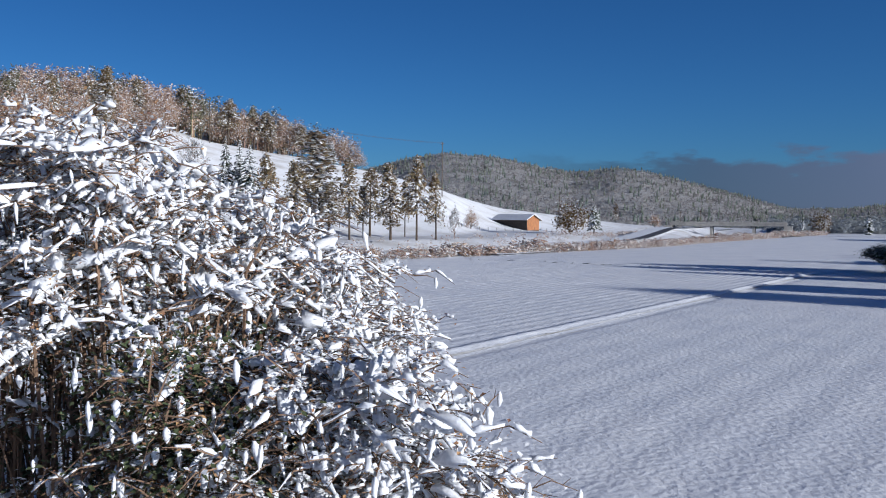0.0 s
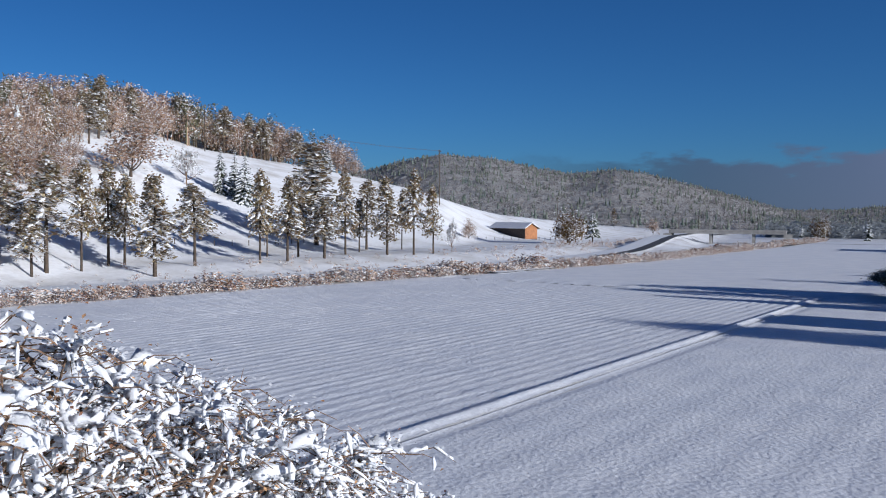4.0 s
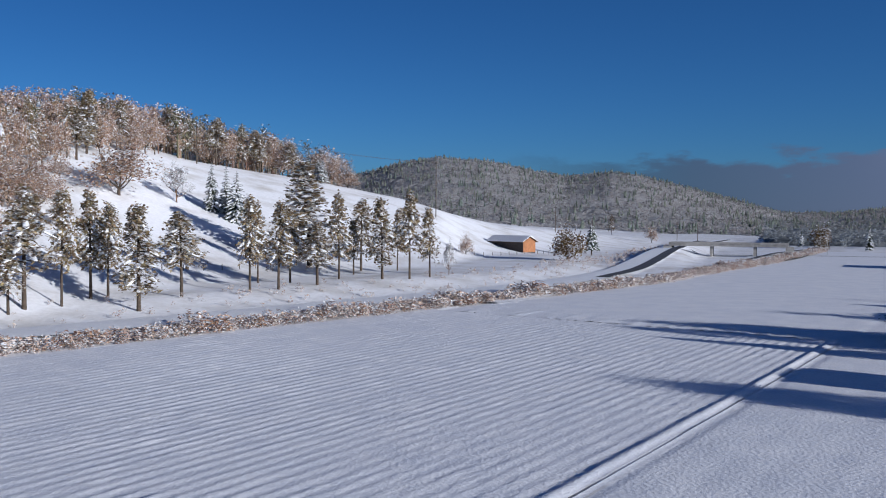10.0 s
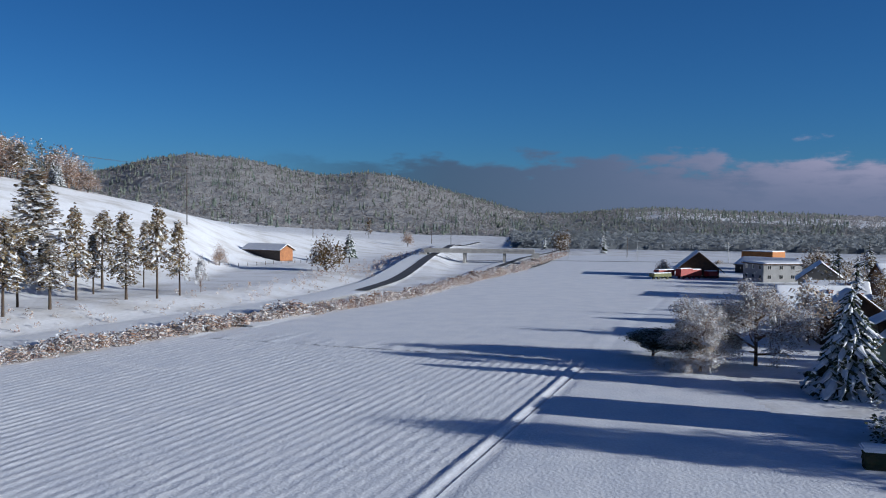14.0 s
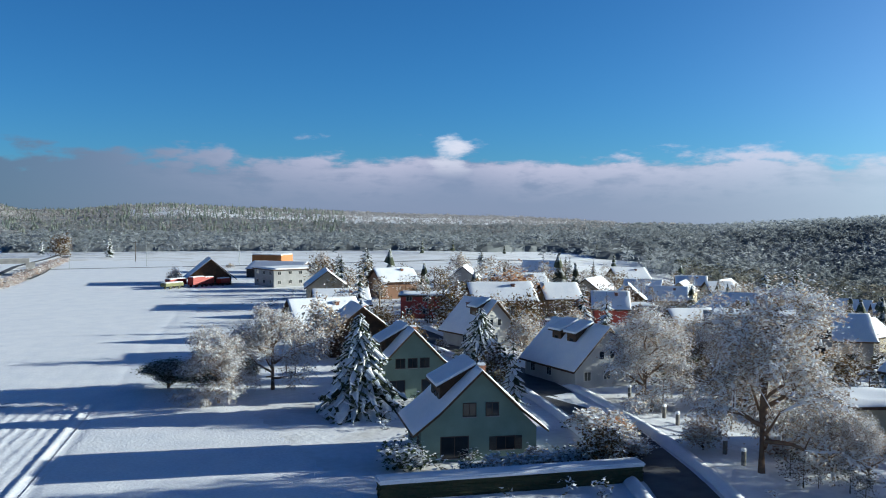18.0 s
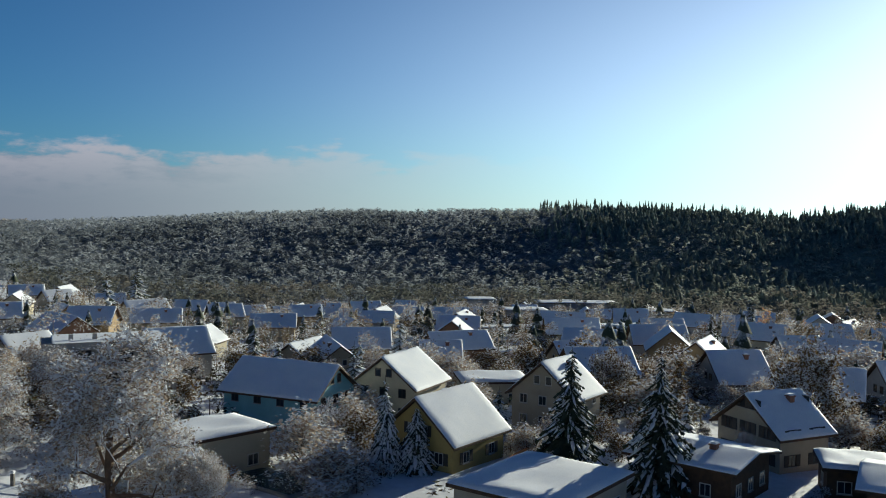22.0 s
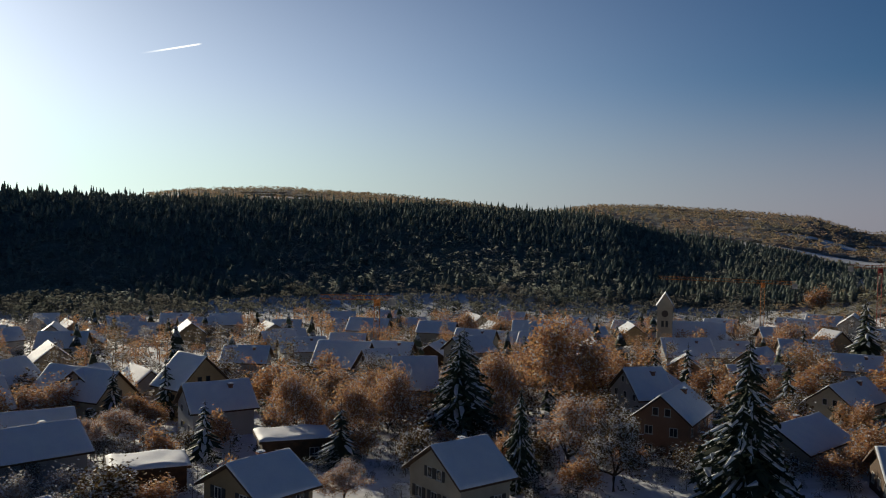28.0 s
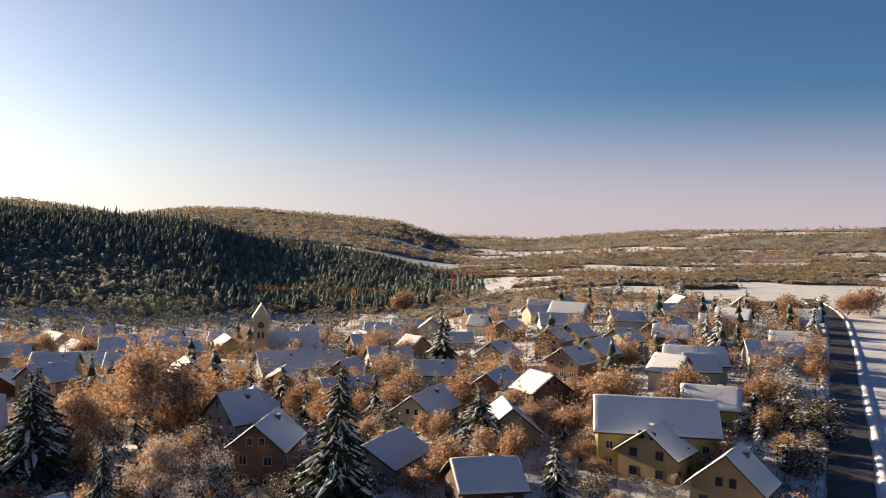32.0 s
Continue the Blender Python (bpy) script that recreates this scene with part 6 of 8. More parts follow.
tree(RUSTLITE, -25.7, -153.4, 2.4, "autumn_tree", "rust-orange autumn tree with little snow", 1.70)
tree(RUSTLITE, -56.4, -225.3, 6.1, "autumn_tree", "rust-orange autumn tree with little snow", 1.70)
tree(RUSTLITE, -167.3, -364.2, 11.1, "autumn_tree", "rust-orange autumn tree with little snow", 1.52)
tree(RUSTLITE, -151.0, -361.7, 9.7, "autumn_tree", "rust-orange autumn tree with little snow", 1.70)
tree(RUSTLITE, -109.7, -278.8, 7.6, "autumn_tree", "rust-orange autumn tree with little snow", 1.42)
tree(RUSTLITE, -68.7, -423.1, 8.3, "autumn_tree", "rust-orange autumn tree with little snow", 1.52)
tree(RUSTLITE, -111.6, -355.2, 7.1, "autumn_tree", "rust-orange autumn tree with little snow", 1.70)
tree(RUSTLITE, 7.7, -213.7, 11.4, "autumn_tree", "rust-orange autumn tree with little snow", 1.14)
tree(RUSTLITE, -0.1, -275.5, 9.1, "autumn_tree", "rust-orange autumn tree with little snow", 0.91)
tree(RUSTLITE, -77.3, -362.7, 9.6, "autumn_tree", "rust-orange autumn tree with little snow", 1.14)
tree(RUSTLITE, -67.9, -141.1, 3.0, "autumn_tree", "rust-orange autumn tree with little snow", 1.70)
tree(SPRUCELITE, 136.6, 178.0, 11.3, "spruce_tree", "green spruce loaded with white snow")
tree(SPRUCELITE, 189.1, 225.7, 10.7, "spruce_tree", "green spruce loaded with white snow")
tree(MIXLITE, 164.2, 217.5, 12.3, "deciduous_tree", "brown-leaved tree dusted with fresh snow")
tree(FROSTLITE, 147.9, 271.0, 5.6, "frosted_tree", "broad tree white with frost and snow")
tree(DARKLITE, 159.1, 203.3, 11.3, "spruce_tree", "dark green spruce with thin snow on its boughs")
tree(SPRUCELITE, 171.3, 206.4, 12.7, "spruce_tree", "green spruce loaded with white snow")
tree(FROSTLITE, 169.0, 149.8, 9.7, "frosted_tree", "broad tree white with frost and snow")
tree(DARKLITE, 499.7, 308.3, 13.9, "spruce_tree", "dark green spruce with thin snow on its boughs")
tree(DARKLITE, 372.9, 165.3, 19.0, "spruce_tree", "dark green spruce with thin snow on its boughs")
tree(SPRUCELITE, 197.9, 114.3, 9.3, "spruce_tree", "green spruce loaded with white snow")
tree(SPRUCELITE, 238.4, 148.7, 5.1, "spruce_tree", "green spruce loaded with white snow")
tree(DARKLITE, 310.9, 237.7, 8.9, "spruce_tree", "dark green spruce with thin snow on its boughs")
tree(SPRUCELITE, 297.1, 214.5, 9.0, "spruce_tree", "green spruce loaded with white snow")
tree(FROSTLITE, 185.3, 131.4, 7.5, "frosted_tree", "broad tree white with frost and snow")
tree(SPRUCELITE, 346.3, 155.2, 17.7, "spruce_tree", "green spruce loaded with white snow")
tree(MIXLITE, 160.2, 145.1, 12.1, "deciduous_tree", "brown-leaved tree dusted with fresh snow", 1.30)
tree(SPRUCELITE, 277.5, 224.3, 9.7, "spruce_tree", "green spruce loaded with white snow")
tree(SPRUCELITE, 297.6, 226.2, 9.1, "spruce_tree", "green spruce loaded with white snow")
tree(SPRUCELITE, 259.7, 239.9, 8.6, "spruce_tree", "green spruce loaded with white snow")
tree(SPRUCELITE, 265.2, 256.3, 8.9, "spruce_tree", "green spruce loaded with white snow")
tree(SPRUCELITE, 420.3, 206.7, 10.1, "spruce_tree", "green spruce loaded with white snow")
tree(DARKLITE, 214.3, -33.5, 12.4, "spruce_tree", "dark green spruce with thin snow on its boughs")
tree(FROSTLITE, 294.9, -101.3, 10.8, "frosted_tree", "broad tree white with frost and snow")
tree(FROSTLITE, 215.3, -62.6, 6.4, "frosted_tree", "broad tree white with frost and snow")
tree(RUSTLITE, 229.0, -71.3, 6.0, "autumn_tree", "rust-orange autumn tree with little snow")
tree(DARKLITE, -8.8, -240.8, 19.0, "spruce_tree", "dark green spruce with thin snow on its boughs")
tree(RUSTY, 8.5, -256.1, 13.6, "autumn_tree", "rust-orange autumn tree with little snow")
tree(RUSTLITE, -25.1, -214.4, 7.3, "autumn_tree", "rust-orange autumn tree with little snow")
tree(FROSTLITE, -45.8, -214.6, 5.9, "frosted_tree", "broad tree white with frost and snow")
tree(SPRUCELITE, -62.2, -258.4, 10.6, "spruce_tree", "green spruce loaded with white snow")
tree(RUSTLITE, -39.4, -216.9, 5.9, "autumn_tree", "rust-orange autumn tree with little snow")
tree(RUSTLITE, -6.1, -527.8, 15.4, "autumn_tree", "rust-orange autumn tree with little snow")
tree(SPRUCELITE, -81.4, -260.0, 10.9, "spruce_tree", "green spruce loaded with white snow")
tree(SPRUCELITE, -84.4, -237.9, 13.5, "spruce_tree", "green spruce loaded with white snow")
tree(RUSTLITE, 65.1, -305.0, 8.1, "autumn_tree", "rust-orange autumn tree with little snow")
tree(RUSTY, 122.1, -298.0, 12.5, "autumn_tree", "rust-orange autumn tree with little snow")
tree(RUSTLITE, 118.5, -328.8, 9.0, "autumn_tree", "rust-orange autumn tree with little snow")
tree(RUSTLITE, -14.5, -235.3, 6.3, "autumn_tree", "rust-orange autumn tree with little snow")
tree(SPRUCELITE, -152.1, -455.5, 15.7, "spruce_tree", "green spruce loaded with white snow")
tree(SPRUCELITE, -117.2, -450.4, 15.2, "spruce_tree", "green spruce loaded with white snow")
tree(SPRUCELITE, -73.4, -456.2, 10.5, "spruce_tree", "green spruce loaded with white snow")
tree(RUSTLITE, -107.4, -219.7, 8.2, "autumn_tree", "rust-orange autumn tree with little snow")
tree(SPRUCELITE, -131.3, -267.4, 15.8, "spruce_tree", "green spruce loaded with white snow")
tree(SPRUCELITE, -83.7, -227.0, 16.2, "spruce_tree", "green spruce loaded with white snow")
tree(RUSTLITE, -197.8, -368.8, 13.7, "autumn_tree", "rust-orange autumn tree with little snow")
tree(RUSTLITE, -209.2, -370.5, 16.7, "autumn_tree", "rust-orange autumn tree with little snow")
tree(SPRUCELITE, -148.3, -361.2, 12.8, "spruce_tree", "green spruce loaded with white snow")
tree(RUSTLITE, -138.4, -298.2, 10.9, "autumn_tree", "rust-orange autumn tree with little snow")
tree(RUSTLITE, -113.9, -252.4, 7.4, "autumn_tree", "rust-orange autumn tree with little snow")


# ---------------------------------------------------------------- woods too many to count
def cone_proto(rr, tiers=3, n=6):
    """A small ragged fir: verts and triangles, unit height."""
    V, F = [], []
    for t in range(tiers):
        z0, z1 = 0.12 + 0.27 * t, 0.52 + 0.24 * t
        r = 0.21 * (1 - 0.28 * t)
        b = len(V)
        for k in range(n):
            a = 6.283 * (k + rr.uniform(-0.2, 0.2)) / n + t
            q = r * rr.uniform(0.65, 1.25)
            V.append((q * math.cos(a), q * math.sin(a), z0 + rr.uniform(-0.05, 0.05)))
        V.append((0, 0, min(1.0, z1)))
        F += [(b + k, b + (k + 1) % n, b + n) for k in range(n)]
    return np.array(V), np.array(F)


def spray_proto(rr, n=90, trunk=True):
    """A tree of many small loose blades about a trunk, unit height: ragged, with gaps."""
    V, F = [], []
    if trunk:
        for k in range(3):
            a = 2.094 * k
            V += [(0.018 * math.cos(a), 0.018 * math.sin(a), 0.0), (0.006 * math.cos(a), 0.006 * math.sin(a), 0.8)]
        for k in range(3):
            a, b = 2 * k, 2 * ((k + 1) % 3)
            F += [(a, b, b + 1), (a, b + 1, a + 1)]
    boughs = [(rr.uniform(0, 6.283), rr.uniform(0.25, 0.92), rr.uniform(0.12, 0.30)) for _ in range(9)]
    for i in range(n):
        a, z, q = rr.choice(boughs)
        q = q * math.sin(math.pi * min(0.95, max(0.12, z))) ** 0.6
        c = np.array([q * math.cos(a) + rr.gauss(0, 0.07), q * math.sin(a) + rr.gauss(0, 0.07), min(1.0, max(0.1, z + rr.gauss(0, 0.07)))])
        u = np.array([rr.gauss(0, 1), rr.gauss(0, 1), rr.gauss(0, 0.6)])
        v = np.cross(u, [rr.gauss(0, 1), rr.gauss(0, 1), rr.gauss(0, 1)])
        s = rr.uniform(0.05, 0.10) * (60 / n) ** 0.5
        u, v = u / np.linalg.norm(u) * s, v / max(1e-6, np.linalg.norm(v)) * s * 0.7
        b = len(V)
        V += [tuple(c - u), tuple(c + v), tuple(c + u)]
        F.append((b, b + 1, b + 2))
    return np.array(V), np.array(F)


def bulk_mesh(name, V, F, mat):
    me = bpy.data.meshes.new(name)
    n, m = len(V), len(F)
    me.vertices.add(n)
    me.vertices.foreach_set("co", np.ascontiguousarray(V, dtype=np.float32).ravel())
    me.loops.add(m * 3)
    me.loops.foreach_set("vertex_index", np.ascontiguousarray(F, dtype=np.int32).ravel())
    me.polygons.add(m)
    me.polygons.foreach_set("loop_start", np.arange(0, m * 3, 3, dtype=np.int32))
    me.update(calc_edges=True)
    me.validate()
    me.polygons.foreach_set("use_smooth", [True] * len(me.polygons))
    me.materials.append(mat)
    return me


def wood(name, X, Y, heights, protos, mat, label, wide=1.0, seed=0, sink=0.3):
    """One joined mesh of many small trees at the given places."""
    r = np.random.RandomState(seed)
    Z = land(X, Y) - sink
    pick = r.randint(0, len(protos), len(X))
    VV, FF, base = [], [], 0
    for p, (pv, pf) in enumerate(protos):
        idx = np.where(pick == p)[0]
        if not len(idx):
            continue
        ang = r.uniform(0, 6.283, len(idx))
        c, s = np.cos(ang), np.sin(ang)
        h = heights[idx]
        w = h * wide * r.uniform(0.8, 1.25, len(idx))
        x = (pv[:, 0][None] * c[:, None] - pv[:, 1][None] * s[:, None]) * w[:, None] + X[idx][:, None]
        y = (pv[:, 0][None] * s[:, None] + pv[:, 1][None] * c[:, None]) * w[:, None] + Y[idx][:, None]
        z = pv[:, 2][None] * h[:, None] + Z[idx][:, None]
        VV.append(np.stack([x, y, z], -1).reshape(-1, 3))
        FF.append((pf[None] + (np.arange(len(idx)) * len(pv))[:, None, None] + base).reshape(-1, 3))
        base += len(idx) * len(pv)
    ob = new(name, bulk_mesh(name, np.concatenate(VV), np.concatenate(FF), mat))
    return tagged(ob, label, "woodland", kind="stuff")


rp = random.Random(8)
CONES = [cone_proto(rp) for _ in range(4)]
SPRAYS2 = [spray_proto(rp, 42) for _ in range(6)]
DENSESPRAYS = [spray_proto(rp, 300) for _ in range(6)]
TUFTS = [spray_proto(rp, 40, False) for _ in range(6)]
SPRAYS3 = [spray_proto(rp, 26, False) for _ in range(8)]
SPRAYS4 = [spray_proto(rp, 18, False) for _ in range(8)]
TALLCONES = [cone_proto(rp, 4, 7) for _ in range(4)]


def sector(n, a0, a1, d0, d1, seed, power=0.5):
    """Random places between two headings and two distances."""
    r = np.random.RandomState(seed)
    a = np.radians(r.uniform(a0, a1, n))
    d = np.sqrt(r.uniform(d0 ** 2, d1 ** 2, n)) if power == 0.5 else d0 + (d1 - d0) * r.uniform(0, 1, n) ** power
    return d * np.sin(a), d * np.cos(a), np.degrees(a), d, r


# the dark ridge south of the village
X, Y, A, D, r = sector(26000, 58, 186, 470, 880, 1)
foot = 500 + 42 * sstep(130, 150, A)
keep = (D > foot + 25 * wave(X, Y, 60)) & (r.uniform(0, 1, len(X)) < 1 - sstep(178, 187, A))
X, Y, A, D = X[keep], Y[keep], A[keep], D[keep]
fir = (wave(X, Y, 70, 1.3) + r.uniform(-0.6, 0.6, len(X)) + 0.9 * sstep(640, 800, D) - 3 * (1 - sstep(82, 100, A))) > 0.05
pale = ~fir & (A < 95 + r.uniform(-7, 7, len(X)))
wood("conifer_wood", X[fir], Y[fir], r.uniform(7, 12, fir.sum()), CONES, WOODFAR, "dark conifer forest covering the ridge, haze put into its colour", 1.35, 2)
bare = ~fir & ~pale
wood("broadleaf_wood", X[bare], Y[bare], r.uniform(5, 9, bare.sum()), SPRAYS3, WOODHAZED, "leafless woodland on the ridge slope, haze put into its colour", 1.35, 3)
wood("pale_wood", X[pale], Y[pale], r.uniform(5, 9, pale.sum()), SPRAYS3, WOODPALE, "frosted woodland where the ridge runs out", 1.35, 4)
# skyline firs of the ridge
X, Y, A, D, r = sector(900, 92, 176, 835, 900, 5)
wood("skyline_firs", X, Y, r.uniform(9, 17, len(X)), TALLCONES, WOODFAR, "tall dark firs along the skyline, haze put into their colour", 0.75, 5)
# the shrubby belt at the foot of the ridge
X, Y, A, D, r = sector(1900, 60, 178, 430, 545, 6)
keep = r.uniform(0, 1, len(X)) < 1 - 0.35 * sstep(128, 148, A)
X, Y = X[keep], Y[keep]
wood("valley_trees", X, Y, r.uniform(6, 12, len(X)), SPRAYS2, VALLEY, "frosted trees along the valley floor", 1.2, 6)
# the frosted plain in the north-east
X, Y, A, D, r = sector(7000, 20, 82, 560, 1900, 7, 0.8)
keep = (wave(X, Y, 130, 2.0) + 0.9 * sstep(600, 900, D) > -0.25)
wood("plain_woods", X[keep], Y[keep], r.uniform(7, 12, keep.sum()), SPRAYS3, WOODPALE, "frosted woods on the wide plain", 1.3, 7)
X, Y, A, D, r = sector(28, 42, 75, 540, 900, 8)
wood("plain_firs", X, Y, r.uniform(6, 10, len(X)), TALLCONES, FARSPRUCE, "dark firs between the frosted woods", 1.0, 8)
# far hills
X, Y, A, D, r = sector(19000, -16, 62, 1150, 3200, 9, 0.8)
keep = np.abs(wave(X, Y, 200, 0.4)) < 0.85
wood("far_hill_woods", X[keep], Y[keep], r.uniform(6, 11, keep.sum()), SPRAYS4, HILLFROST, "frosted woods covering the far hills", 1.5, 9)
X, Y, A, D, r = sector(3200, -14, 40, 1150, 3000, 10, 0.75)
wood("far_hill_firs", X, Y, r.uniform(10, 17, len(X)), CONES, WOODFAR, "conifers on the far hills, haze put into their colour", 1.0, 10)
X, Y, A, D, r = sector(11000, 140, 240, 1150, 3200, 12, 0.8)
keep = wave(X, Y, 190, 3.1) + 0.55 - 0.35 * sstep(168, 186, A) > -0.05
wood("far_west_woods", X[keep], Y[keep], r.uniform(8, 14, keep.sum()), SPRAYS4, WOODRUST, "rust-brown woods on the far western hills", 1.5, 12)
X, Y, A, D, r = sector(11000, 178, 235, 420, 1300, 13, 0.7)
keep = wave(X, Y, 75, 5.1) > -0.02
wood("west_plain_woods", X[keep], Y[keep], r.uniform(4, 8, keep.sum()), SPRAYS3, WOODRUST, "rust-brown hedges and woods on the valley plain", 1.4, 13)


# the wood on top of the northern hill
def hill_wood(name, n, protos, mat, seed, h0, h1, wide, label, dmin=0):
    X, Y, A, D, r = sector(n, -62, -5.5, 185, 420, seed)
    top = table(HILL_TOP, A)
    edge = np.interp(A, [-62, -30, -26, -22, -19, -14, -9, -5.5], [190, 190, 212, 272, 308, 345, 362, 372])
    keep = (D > edge + 8 * wave(X, Y, 11)) & (r.uniform(0, 1, n) < np.interp(A, [-62, -14, -10.5, -8, -5.5], [1, 1, 0.75, 0.5, 0.15]))
    tall = np.interp(A, [-62, -29, -21, -13, -6], [0.62, 0.66, 0.88, 1.08, 1.0])[keep]
    wood(name, X[keep], Y[keep], r.uniform(h0, h1, keep.sum()) * tall, protos, mat, label, wide, seed)


hill_wood("hill_wood_broadleaf", 1900, DENSESPRAYS, WOODRUST2, 21, 12, 18, 0.95, "rust-brown snowy woodland on top of the hill")
hill_wood("hill_wood_pines", 800, DENSESPRAYS, HILLPINE, 22, 13, 19, 0.85, "dark pines with heavy snow on the hill")
hill_wood("hill_wood_firs", 120, TALLCONES, HILLPINE, 23, 12, 18, 1.1, "snowy spruces standing out of the hilltop wood")


# ---------------------------------------------------------------- the rest of the village
BUILT = [(ob.matrix_basis.translation.x, ob.matrix_basis.translation.y) for ob in scene.objects if ob.name.split(".")[0] == "house"] + [(131, 74), (125, 80), (153, 259), (204, 297), (188, 270), (50, -302), (42, -312)]
LANES = [STREET, FIELDROAD, [(91, 81), (78, 20), (84, -6), (72, -34), (50, -60), (20, -86), (-10, -96), (-40, -92)]]


def line_gap(x, y):
    """How far a place is from the nearest street."""
    best = 1e9
    for ln in LANES:
        for (ax, ay), (bx, by) in zip(ln, ln[1:]):
            t = max(0, min(1, ((x - ax) * (bx - ax) + (y - ay) * (by - ay)) / ((bx - ax) ** 2 + (by - ay) ** 2)))
            best = min(best, math.hypot(x - ax - t * (bx - ax), y - ay - t * (by - ay)))
    return best


def in_village(x, y, margin=6):
    d = math.hypot(x, y)
    a = math.degrees(math.atan2(x, y)) % 360
    if d < 62 or d > np.interp(a, [30, 45, 60, 90, 150, 175, 200, 212], [230, 300, 400, 455, 440, 430, 420, 360]):
        return False
    if y > -60:
        return 28 < a < 215 and x > float(np.interp(y, [-100, 20, 60, 110, 140, 262, 420], [20, 36, 48, 70, 84, 160, 235])) + margin
    return x > float(np.interp(-y, [52, 105, 146, 194, 255, 343, 397, 470], [-28, -55, -77, -102, -134, -179, -203, -230])) + margin


rv = random.Random(31)
WALLS = [CREAM, BEIGE, WHITE, OCHRE, GREY, RUST, WHITE, BEIGE, CREAM, TIMBER]
WORDS = {CREAM: "cream", BEIGE: "beige", WHITE: "white", OCHRE: "ochre", GREY: "grey", RUST: "rust-coloured", TIMBER: "brown timber"}
spots = []
for i in range(-8, 17):
    for j in range(-17, 12):
        spots.append((i * 31 + rv.uniform(-7, 7) + (j % 2) * 12, j * 27 + rv.uniform(-7, 7)))
for x, y in spots:
    if not in_village(x, y, 10) or math.hypot(x, y) < 125 or line_gap(x, y) < 10:
        continue
    if min(math.hypot(x - bx, y - by) for bx, by in BUILT) < 15 or rv.random() < 0.20:
        continue
    BUILT.append((x, y))
    wall = rv.choice(WALLS)
    far = math.hypot(x, y) > 230
    w, l, e = rv.uniform(7.5, 10), rv.uniform(9, 14), rv.choice((2.8, 3.4, 4.6, 5.0))
    r = e + w * rv.uniform(0.30, 0.42)
    wins = [("f", u, z, 1.1, 1.2) for z in ([0.9] if e < 4.2 else [0.9, 3.4]) for u in (-w * 0.22, w * 0.22)] if not far else []
    head = math.degrees(math.atan2(x, y))
    house(x, y, (head + 90 if rv.random() < 0.72 else head) + rv.uniform(-24, 24), w, l, e, r, wall, WORDS[wall] + " village house with a snow-covered roof", windows=wins, chimneys=[(w * 0.14, l * 0.2, 0.8)] if rv.random() < 0.6 else [], snow=0.16)

# garden trees between the houses
kinds = [(RUSTLITE, "autumn_tree", "rust-orange autumn garden tree with little snow"), (MIXLITE, "deciduous_tree", "brown-leaved garden tree dusted with snow"), (FROSTLITE, "frosted_tree", "garden tree white with frost and snow"), (SPRUCELITE, "spruce_tree", "green garden spruce loaded with snow"), (DARKLITE, "spruce_tree", "dark green garden spruce with thin snow")]
FARTREES = {"rust": [], "brown": [], "frost": [], "dark": []}
tries = 0
made = 0
while made < 1500 and tries < 60000:
    tries += 1
    a, d = math.radians(rv.uniform(36, 214)), 88 + 352 * rv.random() ** 1.0
    x, y = d * math.sin(a), d * math.cos(a)
    if not in_village(x, y, 5) or line_gap(x, y) < 5.5:
        continue
    if min(math.hypot(x - bx, y - by) for bx, by in BUILT) < (8.5 if d < 150 else 7.2) or min(math.hypot(x - px, y - py) for px, py in PLANTED) < 4.2:
        continue
    deg = math.degrees(a)
    k = rv.random()
    west = sstep(95, 150, deg)
    if k < 0.13:
        pick, h, far = kinds[3 if deg < 110 else 4], rv.uniform(7, 13), "dark"
    elif k < 0.13 + 0.52 * west:
        pick, h, far = kinds[0], rv.uniform(5, 11), "rust"
    elif k < 0.66:
        pick, h, far = kinds[2], rv.uniform(5, 10.5), "frost"
    else:
        pick, h, far = kinds[1], rv.uniform(5, 10.5), "brown"
    if d < 150:
        h *= 0.72
    if d > 185:
        PLANTED.append((x, y))
        FARTREES[far].append((x, y, h))
    else:
        tree(pick[0], x, y, h, pick[1], pick[2], rv.uniform(0.75, 1.25))
    made += 1
for key, mt, protos, wide, lab in (("rust", FARRUST, DENSESPRAYS, 1.1, "rust-orange autumn trees in the far gardens"), ("brown", FARBROWN, DENSESPRAYS, 1.1, "brown snow-dusted trees in the far gardens"), ("frost", FARFROST, DENSESPRAYS, 1.1, "frosted white trees in the far gardens"), ("dark", FARSPRUCE, TALLCONES, 1.25, "dark spruces in the far gardens")):
    q = np.array(FARTREES[key])
    wood("far_garden_trees", q[:, 0], q[:, 1], q[:, 2], protos, mt, lab, wide, 41)

# shrubs and hedges of the gardens, and the scrub along the main road
rs = np.random.RandomState(17)
pts = []
while len(pts) < 3400:
    a, d = math.radians(rs.uniform(30, 214)), 66 + 360 * rs.uniform(0, 1) ** 0.8
    x, y = d * math.sin(a), d * math.cos(a)
    if in_village(x, y, 2.5) and line_gap(x, y) > 4.2 and min(math.hypot(x - bx, y - by) for bx, by in BUILT) > 7.0:
        pts.append((x, y))
pts = np.array(pts)
wood("garden_shrubs", pts[:, 0], pts[:, 1], rs.uniform(0.7, 2.6, len(pts)), TUFTS, GARDEN, "snowy shrubs and hedges in the gardens", 1.6, 31, 0.35)
pts = []
while len(pts) < 6000:
    a, d = math.radians(rs.uniform(42, 214)), 118 + 310 * rs.uniform(0, 1) ** 0.8
    x, y = d * math.sin(a), d * math.cos(a)
    if in_village(x, y, 4) and line_gap(x, y) > 4.5 and min(math.hypot(x - bx, y - by) for bx, by in BUILT) > 6.8:
        pts.append((x, y))
pts = np.array(pts)
